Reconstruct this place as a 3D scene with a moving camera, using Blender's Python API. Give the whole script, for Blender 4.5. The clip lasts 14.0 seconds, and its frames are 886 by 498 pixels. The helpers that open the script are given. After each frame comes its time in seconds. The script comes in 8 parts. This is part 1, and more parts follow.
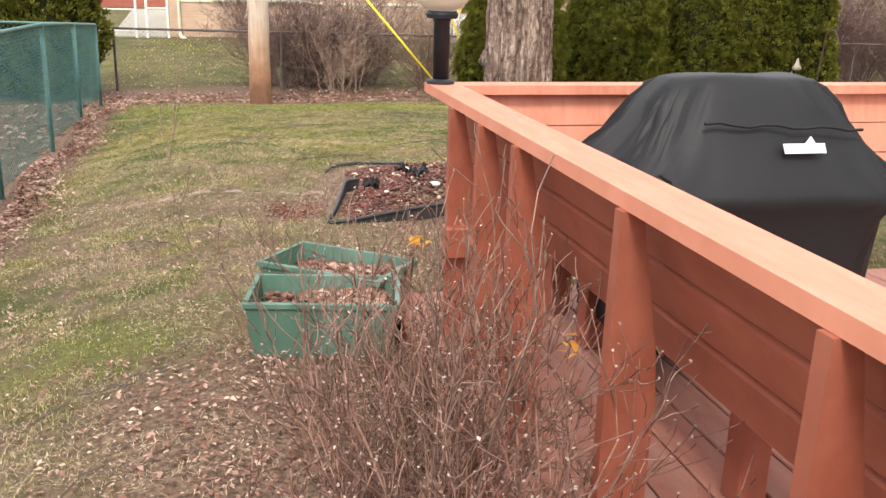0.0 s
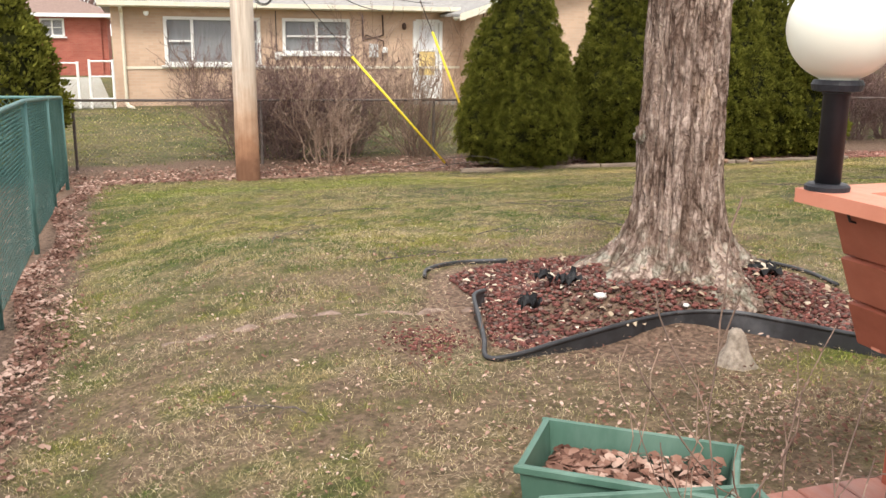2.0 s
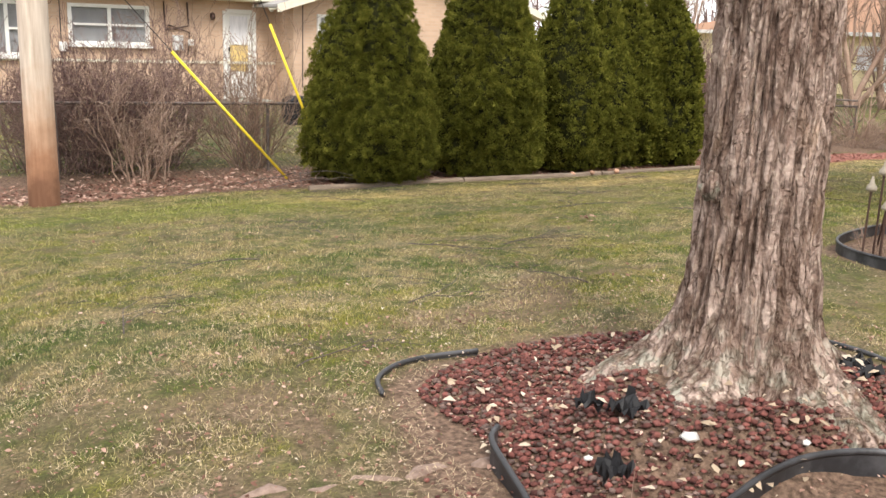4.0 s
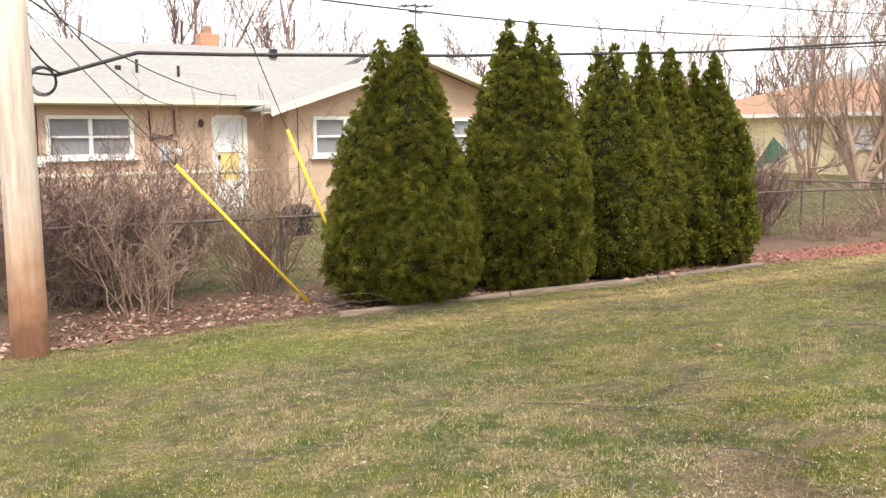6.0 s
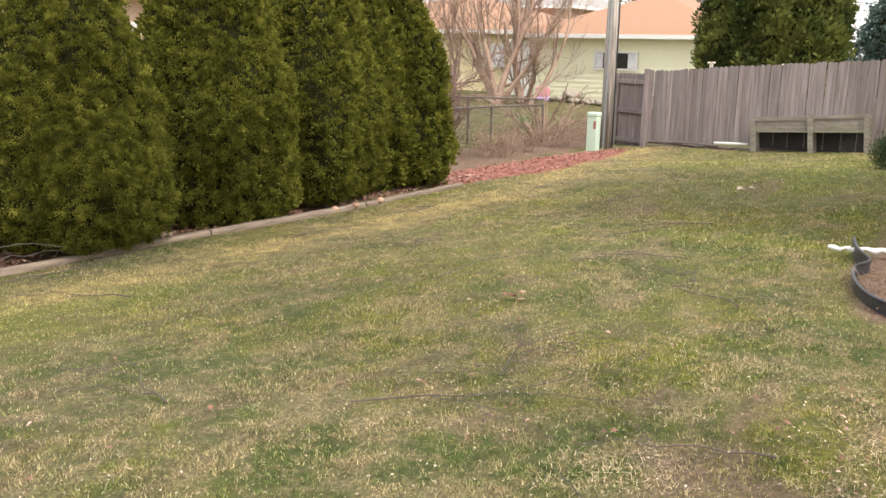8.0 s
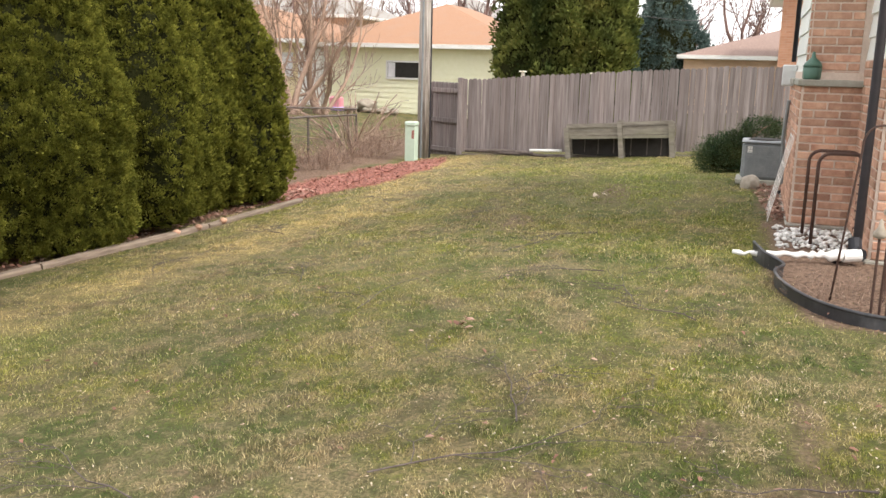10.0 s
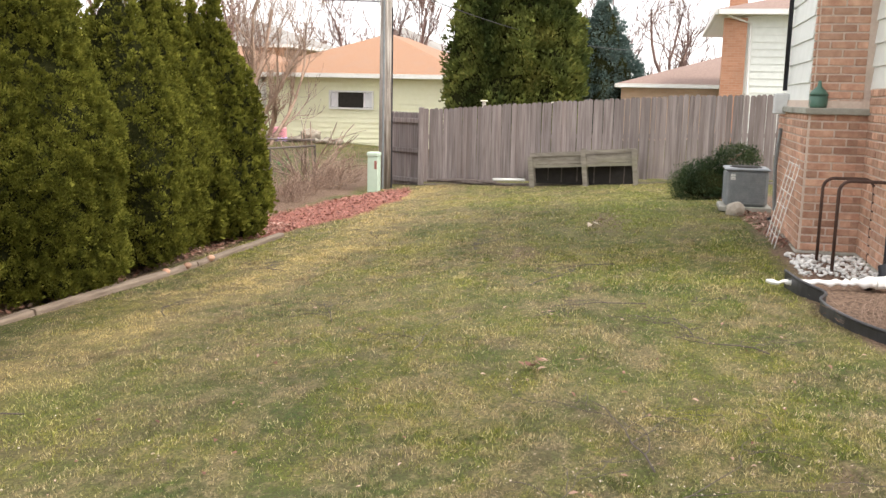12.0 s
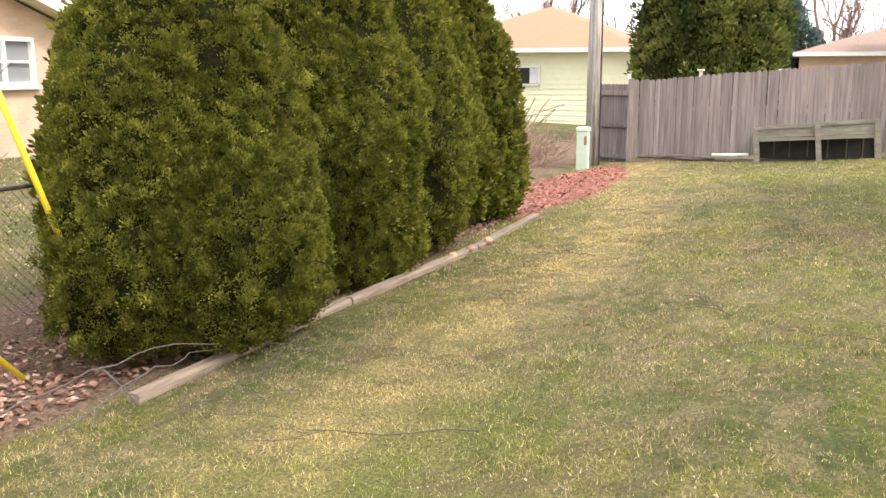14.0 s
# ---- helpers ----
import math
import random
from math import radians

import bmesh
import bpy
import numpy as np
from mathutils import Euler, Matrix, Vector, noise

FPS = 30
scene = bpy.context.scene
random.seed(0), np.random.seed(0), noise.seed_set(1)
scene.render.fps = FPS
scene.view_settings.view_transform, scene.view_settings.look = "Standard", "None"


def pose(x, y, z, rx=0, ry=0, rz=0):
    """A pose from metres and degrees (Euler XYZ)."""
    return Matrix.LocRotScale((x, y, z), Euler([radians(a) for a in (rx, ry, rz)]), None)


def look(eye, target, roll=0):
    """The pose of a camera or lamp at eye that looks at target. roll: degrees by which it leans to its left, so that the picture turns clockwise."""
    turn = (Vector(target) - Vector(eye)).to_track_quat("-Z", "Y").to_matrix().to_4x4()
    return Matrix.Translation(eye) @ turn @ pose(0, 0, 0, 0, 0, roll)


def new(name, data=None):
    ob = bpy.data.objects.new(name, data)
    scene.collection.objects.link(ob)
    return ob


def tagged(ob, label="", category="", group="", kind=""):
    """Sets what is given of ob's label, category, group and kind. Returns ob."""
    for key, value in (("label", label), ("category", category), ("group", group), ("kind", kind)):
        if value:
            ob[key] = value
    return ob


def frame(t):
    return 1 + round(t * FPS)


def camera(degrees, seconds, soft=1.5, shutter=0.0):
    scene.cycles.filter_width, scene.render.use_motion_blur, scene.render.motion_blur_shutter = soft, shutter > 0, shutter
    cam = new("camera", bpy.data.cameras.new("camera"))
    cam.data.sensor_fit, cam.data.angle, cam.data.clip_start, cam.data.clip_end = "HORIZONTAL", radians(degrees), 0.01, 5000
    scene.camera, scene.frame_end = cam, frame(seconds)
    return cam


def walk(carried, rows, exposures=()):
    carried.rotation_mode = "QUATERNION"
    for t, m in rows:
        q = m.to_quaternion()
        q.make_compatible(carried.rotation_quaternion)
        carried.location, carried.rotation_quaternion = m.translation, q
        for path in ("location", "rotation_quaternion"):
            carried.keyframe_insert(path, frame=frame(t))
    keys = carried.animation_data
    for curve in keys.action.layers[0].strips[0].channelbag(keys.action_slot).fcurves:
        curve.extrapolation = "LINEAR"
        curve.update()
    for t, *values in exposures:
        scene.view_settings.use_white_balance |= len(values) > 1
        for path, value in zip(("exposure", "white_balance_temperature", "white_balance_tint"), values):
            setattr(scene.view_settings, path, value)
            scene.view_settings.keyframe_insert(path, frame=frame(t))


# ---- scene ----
cam = camera(51.6, 14.0, soft=1.5)
METRES, EYE, TILT, LEAN, TURN = 11.5, 1.5, 0.0, 0.0, -13.7
ROWS = [
    (0.0, 0.0, 0.0, 0.0, 0.46, -16.67, -1.53),
    (0.5, -0.0271, 0.0242, -0.0038, -2.08, -14.76, -0.91),
    (1.0, -0.0593, 0.0543, -0.0014, -4.38, -13.93, -0.31),
    (1.5, -0.0833, 0.0918, -0.0031, -3.19, -11.86, -0.04),
    (2.0, -0.1094, 0.1295, -0.0037, -4.8, -13.0, -0.53),
    (2.5, -0.1233, 0.174, -0.0057, -8.23, -14.15, -1.57),
    (5.0, -0.1746, 0.3765, -0.0008, -20.79, -11.16, -1.22),
    (5.5, -0.178, 0.415, -0.0012, -19.36, -8.02, 0.37),
    (6.0, -0.1827, 0.4546, -0.0003, -19.93, -7.24, 0.35),
    (6.5, -0.1848, 0.4959, -0.0019, -23.34, -7.8, 0.03),
    (7.0, -0.1946, 0.5308, -0.0023, -29.43, -10.17, -1.4),
    (7.5, -0.1962, 0.5684, -0.0048, -38.46, -9.61, -1.73),
    (8.0, -0.1946, 0.6035, -0.0043, -43.46, -12.4, -1.24),
    (8.5, -0.202, 0.6371, -0.007, -51.17, -13.13, -1.77),
    (9.0, -0.2025, 0.6712, -0.0094, -55.73, -12.96, -2.04),
    (11.5, -0.218, 0.7392, -0.0097, -60.08, -9.56, -0.71),
    (12.0, -0.2253, 0.7719, -0.0102, -62.73, -9.57, -1.19),
    (12.5, -0.2222, 0.8096, -0.0126, -63.53, -9.01, -0.91),
    (13.0, -0.2291, 0.8516, -0.0168, -66.26, -9.34, -1.16),
    (13.5, -0.2323, 0.8993, -0.0206, -54.29, -10.78, 0.92),
    (14.0, -0.2356, 0.9405, -0.0234, -55.68, -10.89, 0.03),
]
BETWEEN = [(1.2, look((-0.594, 0.948, 1.473), (0.011, 2.798, 1.016), 0.6)), (7.2, look((-0.692, 6.685, 1.433), (0.785, 7.997, 1.121), 1.6))]
walk(cam, sorted([(t, pose(0, 0, EYE, TILT, LEAN, TURN) @ pose(METRES * x, METRES * y, METRES * z, 90 + pitch, roll, yaw)) for t, x, y, z, yaw, pitch, roll in ROWS] + BETWEEN, key=lambda row: row[0]),
     exposures=[(0.0, 1.01), (1.5, 0.91), (2.5, 0.91), (5.0, 1.04), (7.5, 1.20), (9.0, 1.09), (11.5, 1.13), (12.5, 1.10), (13.2, 1.20), (14.0, 1.51)])

# ---- light ----
SUN_ELEV, SUN_AZ = radians(50), radians(200)
world = bpy.data.worlds.new("overcast_sky")
scene.world = world
world.use_nodes = True
wt = world.node_tree
sky = wt.nodes.new("ShaderNodeTexSky")
sky.sky_type, sky.sun_disc = "NISHITA", False
sky.sun_elevation, sky.sun_rotation = SUN_ELEV, SUN_AZ
sky.air_density, sky.dust_density, sky.ozone_density = 1.0, 4.0, 1.0
haze = wt.nodes.new("ShaderNodeMix")
haze.data_type = "RGBA"
haze.inputs[0].default_value = 0.8
haze.inputs[7].default_value = (9.6, 9.4, 9.3, 1)
wt.links.new(sky.outputs[0], haze.inputs[6])
wt.links.new(haze.outputs[2], wt.nodes["Background"].inputs[0])
wt.nodes["Background"].inputs[1].default_value = 0.115
lamp = bpy.data.lights.new("sun", "SUN")
lamp.energy, lamp.angle, lamp.color = 1.5, radians(14), (1.0, 0.95, 0.86)
sun = new("sun", lamp)
sun.matrix_world = look((0, 0, 30), (math.sin(SUN_AZ) * -20, math.cos(SUN_AZ) * -20, 30 - 20 * math.tan(SUN_ELEV)))


# ---- ground height ----
GY = [-400, 8, 9.2, 10, 11, 12, 13, 14, 14.8, 16, 17, 19, 24, 30, 400]
GZ = [0.02, 0.02, -0.045, -0.09, -0.155, -0.24, -0.34, -0.44, -0.5, -0.5, -0.48, -0.4, -0.2, -0.17, -0.17]


def sstep(v):
    v = np.clip(v, 0, 1)
    return v * v * (3 - 2 * v)


def G(x, y):
    """Height of the ground."""
    x, y = np.asarray(x, float), np.asarray(y, float)
    z = np.interp(y, GY, GZ)
    z = z - 0.27 * sstep((0.1 - x) / 1.9) * (1 - sstep((y - 9) / 5)) * sstep((y + 3) / 4)
    z = z - 0.14 * sstep((x - 12.5) / 4) * (1 - sstep((y - 11.5) / 2.2)) * sstep((y - 2) / 4)
    d = np.hypot((x - 1.88) / 1.3, (y - 6.0) * np.where(y < 6.0, 1.5, 1.12))
    z = z + 0.17 * (1 - sstep((d - 0.38) / 0.42))
    z = z + 0.012 * np.sin(x * 1.7 + 0.6 * y) * np.cos(y * 1.3 - 0.4 * x)
    return z


def g(x, y):
    return float(G(x, y))


# ---- mesh helpers ----
class MB:
    """Collects vertices and faces for one mesh."""

    def __init__(self):
        self.v, self.f, self.n = [], [], 0

    def add(self, verts, faces):
        verts = np.asarray(verts, float).reshape(-1, 3)
        self.v.append(verts)
        self.f.extend([tuple(i + self.n for i in f) for f in faces])
        self.n += len(verts)
        return self

    def box(self, c, s, rz=0.0, m=None, bevel=0.0):
        x, y, z = s[0] / 2, s[1] / 2, s[2] / 2
        if bevel:
            b = bevel
            out = []
            for zz, k in ((-z, b), (-z + b, 0), (z - b, 0), (z, b)):
                xx, yy = x - k, y - k
                cc = min(b, xx * 0.9, yy * 0.9)
                out += [(-xx + cc, -yy, zz), (xx - cc, -yy, zz), (xx, -yy + cc, zz), (xx, yy - cc, zz),
                        (xx - cc, yy, zz), (-xx + cc, yy, zz), (-xx, yy - cc, zz), (-xx, -yy + cc, zz)]
            fs = [tuple(range(7, -1, -1)), tuple(range(24, 32))]
            for r in range(3):
                for i in range(8):
                    j = (i + 1) % 8
                    fs.append((r * 8 + i, r * 8 + j, r * 8 + 8 + j, r * 8 + 8 + i))
            v = np.array(out)
        else:
            v = np.array([(-x, -y, -z), (x, -y, -z), (x, y, -z), (-x, y, -z), (-x, -y, z), (x, -y, z), (x, y, z), (-x, y, z)])
            fs = [(3, 2, 1, 0), (4, 5, 6, 7), (0, 1, 5, 4), (1, 2, 6, 5), (2, 3, 7, 6), (3, 0, 4, 7)]
        if m is not None:
            v = v @ np.array(m.to_3x3()).T
        if rz:
            a = radians(rz)
            v = v @ np.array([[math.cos(a), math.sin(a), 0], [-math.sin(a), math.cos(a), 0], [0, 0, 1]])
        return self.add(v + np.array(c), fs)

    def prism(self, poly, axis, lo, hi):
        """A polygon in the plane across the axis, drawn out from lo to hi."""
        n = len(poly)
        out = []
        for k in (lo, hi):
            for a, b in poly:
                out.append({"x": (k, a, b), "y": (a, k, b), "z": (a, b, k)}[axis])
        fs = [tuple(range(n - 1, -1, -1)), tuple(range(n, 2 * n))] + [(i, (i + 1) % n, n + (i + 1) % n, n + i) for i in range(n)]
        return self.add(out, fs)

    def tube(self, pts, rad, sides=8, caps=True):
        """A tube along points; rad is one radius or one for each point."""
        pts = [Vector(p) for p in pts]
        rad = [rad] * len(pts) if np.isscalar(rad) else rad
        out, up = [], Vector((0.13, 0.21, 0.97))
        for i, p in enumerate(pts):
            d = (pts[min(i + 1, len(pts) - 1)] - pts[max(i - 1, 0)]).normalized()
            if abs(d.dot(up)) > 0.95:
                up = Vector((1, 0.1, 0.05))
            a = d.cross(up).normalized()
            b = d.cross(a).normalized()
            up = -b if (-b).dot(up) > 0 else b
            for k in range(sides):
                t = 2 * math.pi * k / sides
                out.append(p + (a * math.cos(t) + b * math.sin(t)) * rad[i])
        fs = []
        for i in range(len(pts) - 1):
            for k in range(sides):
                j = (k + 1) % sides
                fs.append((i * sides + k, i * sides + j, (i + 1) * sides + j, (i + 1) * sides + k))
        if caps:
            fs += [tuple(range(sides - 1, -1, -1)), tuple((len(pts) - 1) * sides + k for k in range(sides))]
        return self.add([tuple(o) for o in out], fs)

    def lathe(self, prof, c=(0, 0, 0), sides=24, sx=1.0, sy=1.0):
        """A turned body from (radius, height) pairs."""
        out = []
        for r, h in prof:
            for k in range(sides):
                t = 2 * math.pi * k / sides
                out.append((c[0] + r * math.cos(t) * sx, c[1] + r * math.sin(t) * sy, c[2] + h))
        fs = []
        for i in range(len(prof) - 1):
            for k in range(sides):
                j = (k + 1) % sides
                fs.append((i * sides + k, i * sides + j, (i + 1) * sides + j, (i + 1) * sides + k))
        fs += [tuple(range(sides - 1, -1, -1)), tuple((len(prof) - 1) * sides + k for k in range(sides))]
        return self.add(out, fs)

    def mesh(self, name, material, smooth=False):
        me = bpy.data.meshes.new(name)
        me.from_pydata(np.concatenate(self.v).tolist(), [], self.f)
        me.materials.append(material)
        if smooth:
            me.shade_smooth()
        me.update()
        return me


def part(name, mb, material, parent=None, label="", smooth=False):
    """One mesh object, under a thing or a part."""
    ob = new(name, mb.mesh(name, material, smooth) if isinstance(mb, MB) else mb)
    if parent is not None:
        ob.parent = parent
    return tagged(ob, label)


def thing(name, loc, label, category, group="", rz=0.0):
    ob = new(name)
    ob.empty_display_size = 0.1
    ob.location, ob.rotation_euler = loc, (0, 0, radians(rz))
    return tagged(ob, label, category, group)


def structure(name, mb, material, label="", smooth=False):
    return tagged(new(name, mb.mesh(name, material, smooth) if isinstance(mb, MB) else mb), label, "", "", "structure")


def tri_mesh(name, verts, tris, material, smooth=False):
    """A mesh from arrays of vertices and triangles."""
    me = bpy.data.meshes.new(name)
    verts, tris = np.asarray(verts, np.float32).reshape(-1, 3), np.asarray(tris, np.int32).reshape(-1, 3)
    me.vertices.add(len(verts))
    me.vertices.foreach_set("co", verts.ravel())
    me.loops.add(tris.size)
    me.loops.foreach_set("vertex_index", tris.ravel())
    me.polygons.add(len(tris))
    me.polygons.foreach_set("loop_start", np.arange(0, tris.size, 3, dtype=np.int32))
    me.materials.append(material)
    me.update(calc_edges=True)
    if smooth:
        me.shade_smooth()
    return me


def stuff(name, me, label, category, parent=None):
    ob = tagged(new(name, me), label, category, "", "stuff")
    if parent is not None:
        ob.parent = parent
    return ob


def rods(name, seg, material, sides=3):
    """Many tapered rods in one mesh; seg holds rows of x0 y0 z0 x1 y1 z1 r0 r1."""
    s = np.asarray(seg, float)
    p, q = s[:, 0:3], s[:, 3:6]
    d = q - p
    d /= np.linalg.norm(d, axis=1)[:, None] + 1e-9
    ref = np.where(np.abs(d[:, 2:3]) > 0.9, np.array([[1.0, 0, 0]]), np.array([[0, 0, 1.0]]))
    a = np.cross(d, ref)
    a /= np.linalg.norm(a, axis=1)[:, None]
    b = np.cross(d, a)
    rings = []
    for end, r in ((p, s[:, 6]), (q, s[:, 7])):
        for k in range(sides):
            t = 2 * math.pi * k / sides
            rings.append(end + (a * math.cos(t) + b * math.sin(t)) * r[:, None])
    v = np.stack(rings, 1).reshape(-1, 3)
    tr = []
    for k in range(sides):
        j = (k + 1) % sides
        tr += [(k, j, sides + j), (k, sides + j, sides + k)]
    tr = np.array(tr)[None] + (np.arange(len(s)) * 2 * sides)[:, None, None]
    return tri_mesh(name, v, tr, material)


# ---- materials ----
def rgb(c):
    return (*c, 1.0)


def surface(name, c1, c2, scale=8.0, big=1.0, c3=None, rough=0.8, bump=0.2, metal=0.0, stretch=(1, 1, 1), island=0.0, each=0.0, detail=6.0,
            bscale=None, spec=0.4, c3_amount=0.5, c3_at=0.5, depth=0.01):
    """A procedural surface: fine grain between c1 and c2, broad patches of c3, and relief."""
    m = bpy.data.materials.new(name)
    m.use_nodes = True
    nt = m.node_tree
    N, L = nt.nodes.new, nt.links.new
    bs = nt.nodes["Principled BSDF"]
    bs.inputs["Roughness"].default_value, bs.inputs["Metallic"].default_value = rough, metal
    bs.inputs["Specular IOR Level"].default_value = spec
    geo, mp = N("ShaderNodeNewGeometry"), N("ShaderNodeMapping")
    tc = N("ShaderNodeTexCoord")
    mp.inputs["Scale"].default_value = stretch
    L(tc.outputs["Object"], mp.inputs[0])
    if each:
        oi, va = N("ShaderNodeObjectInfo"), N("ShaderNodeVectorMath")
        va.operation = "SCALE"
        va.inputs[0].default_value = (37, 53, 71)
        L(oi.outputs["Random"], va.inputs["Scale"])
        L(va.outputs[0], mp.inputs["Location"])
    n1, n2 = N("ShaderNodeTexNoise"), N("ShaderNodeTexNoise")
    for n, s in ((n1, scale), (n2, big)):
        n.inputs["Scale"].default_value, n.inputs["Detail"].default_value = s, detail
        n.inputs["Roughness"].default_value = 0.62
        L(mp.outputs[0], n.inputs[0])
    r1 = N("ShaderNodeValToRGB")
    r1.color_ramp.elements[0].position, r1.color_ramp.elements[1].position = 0.3, 0.7
    r1.color_ramp.elements[0].color, r1.color_ramp.elements[1].color = rgb(c1), rgb(c2)
    L(n1.outputs[0], r1.inputs[0])
    out = r1.outputs[0]
    if c3 is not None:
        r2, mx = N("ShaderNodeMapRange"), N("ShaderNodeMix")
        r2.inputs[1].default_value, r2.inputs[2].default_value = c3_at, c3_at + 0.2
        r2.inputs[4].default_value = c3_amount
        mx.data_type = "RGBA"
        L(n2.outputs[0], r2.inputs[0])
        L(r2.outputs[0], mx.inputs[0])
        L(out, mx.inputs[6])
        mx.inputs[7].default_value = rgb(c3)
        out = mx.outputs[2]
    for amount, src in ((island, "i"), (each, "e")):
        if amount:
            hs, mr = N("ShaderNodeHueSaturation"), N("ShaderNodeMapRange")
            mr.inputs[3].default_value, mr.inputs[4].default_value = 1 - amount, 1 + amount
            L(geo.outputs["Random Per Island"] if src == "i" else oi.outputs["Random"], mr.inputs[0])
            L(mr.outputs[0], hs.inputs["Value"])
            L(out, hs.inputs["Color"])
            out = hs.outputs[0]
    L(out, bs.inputs["Base Color"])
    if bump:
        bp = N("ShaderNodeBump")
        bp.inputs["Strength"].default_value, bp.inputs["Distance"].default_value = bump, depth
        if bscale:
            n3 = N("ShaderNodeTexNoise")
            n3.inputs["Scale"].default_value, n3.inputs["Detail"].default_value = bscale, 5
            L(mp.outputs[0], n3.inputs[0])
            L(n3.outputs[0], bp.inputs["Height"])
        else:
            L(n1.outputs[0], bp.inputs["Height"])
        L(bp.outputs[0], bs.inputs["Normal"])
    return m


def leaf_mat(name, c1, c2, c3, rough=0.6, light=0.25, big=1.5, tufts=False):
    """Leaves that let some light through, each of its own shade."""
    m = bpy.data.materials.new(name)
    m.use_nodes = True
    nt = m.node_tree
    N, L = nt.nodes.new, nt.links.new
    bs = nt.nodes["Principled BSDF"]
    bs.inputs["Roughness"].default_value, bs.inputs["Specular IOR Level"].default_value = rough, 0.03 if tufts else 0.12
    geo, tc, n = N("ShaderNodeNewGeometry"), N("ShaderNodeTexCoord"), N("ShaderNodeTexNoise")
    n.inputs["Scale"].default_value, n.inputs["Detail"].default_value = big, 3
    L(tc.outputs["Object"], n.inputs[0])
    r = N("ShaderNodeValToRGB")
    e = r.color_ramp.elements
    e[0].color, e[1].color = rgb(c1), rgb(c3)
    e.new(0.5).color = rgb(c2)
    mth = N("ShaderNodeMath")
    mth.operation = "MULTIPLY_ADD"
    mth.inputs[1].default_value = 0.25 if tufts else 0.6
    add = N("ShaderNodeMapRange")
    add.inputs[1].default_value, add.inputs[2].default_value, add.inputs[3].default_value, add.inputs[4].default_value = 0.3, 0.7, -0.2, 0.6
    L(n.outputs[0], add.inputs[0])
    L(geo.outputs["Random Per Island"], mth.inputs[0])
    L(add.outputs[0], mth.inputs[2])
    L(mth.outputs[0], r.inputs[0])
    col = r.outputs[0]
    if tufts:
        at, tone, hs = N("ShaderNodeAttribute"), N("ShaderNodeMapRange"), N("ShaderNodeHueSaturation")
        at.attribute_name = "tone"
        tone.inputs[3].default_value, tone.inputs[4].default_value = 0.68, 1.32
        L(at.outputs["Fac"], tone.inputs[0])
        L(tone.outputs[0], hs.inputs["Value"])
        L(col, hs.inputs["Color"])
        col = hs.outputs[0]
    L(col, bs.inputs["Base Color"])
    tr, mix = N("ShaderNodeBsdfTranslucent"), N("ShaderNodeMixShader")
    L(col, tr.inputs[0])
    mix.inputs[0].default_value = light
    L(bs.outputs[0], mix.inputs[1])
    L(tr.outputs[0], mix.inputs[2])
    L(mix.outputs[0], nt.nodes["Material Output"].inputs[0])
    return m


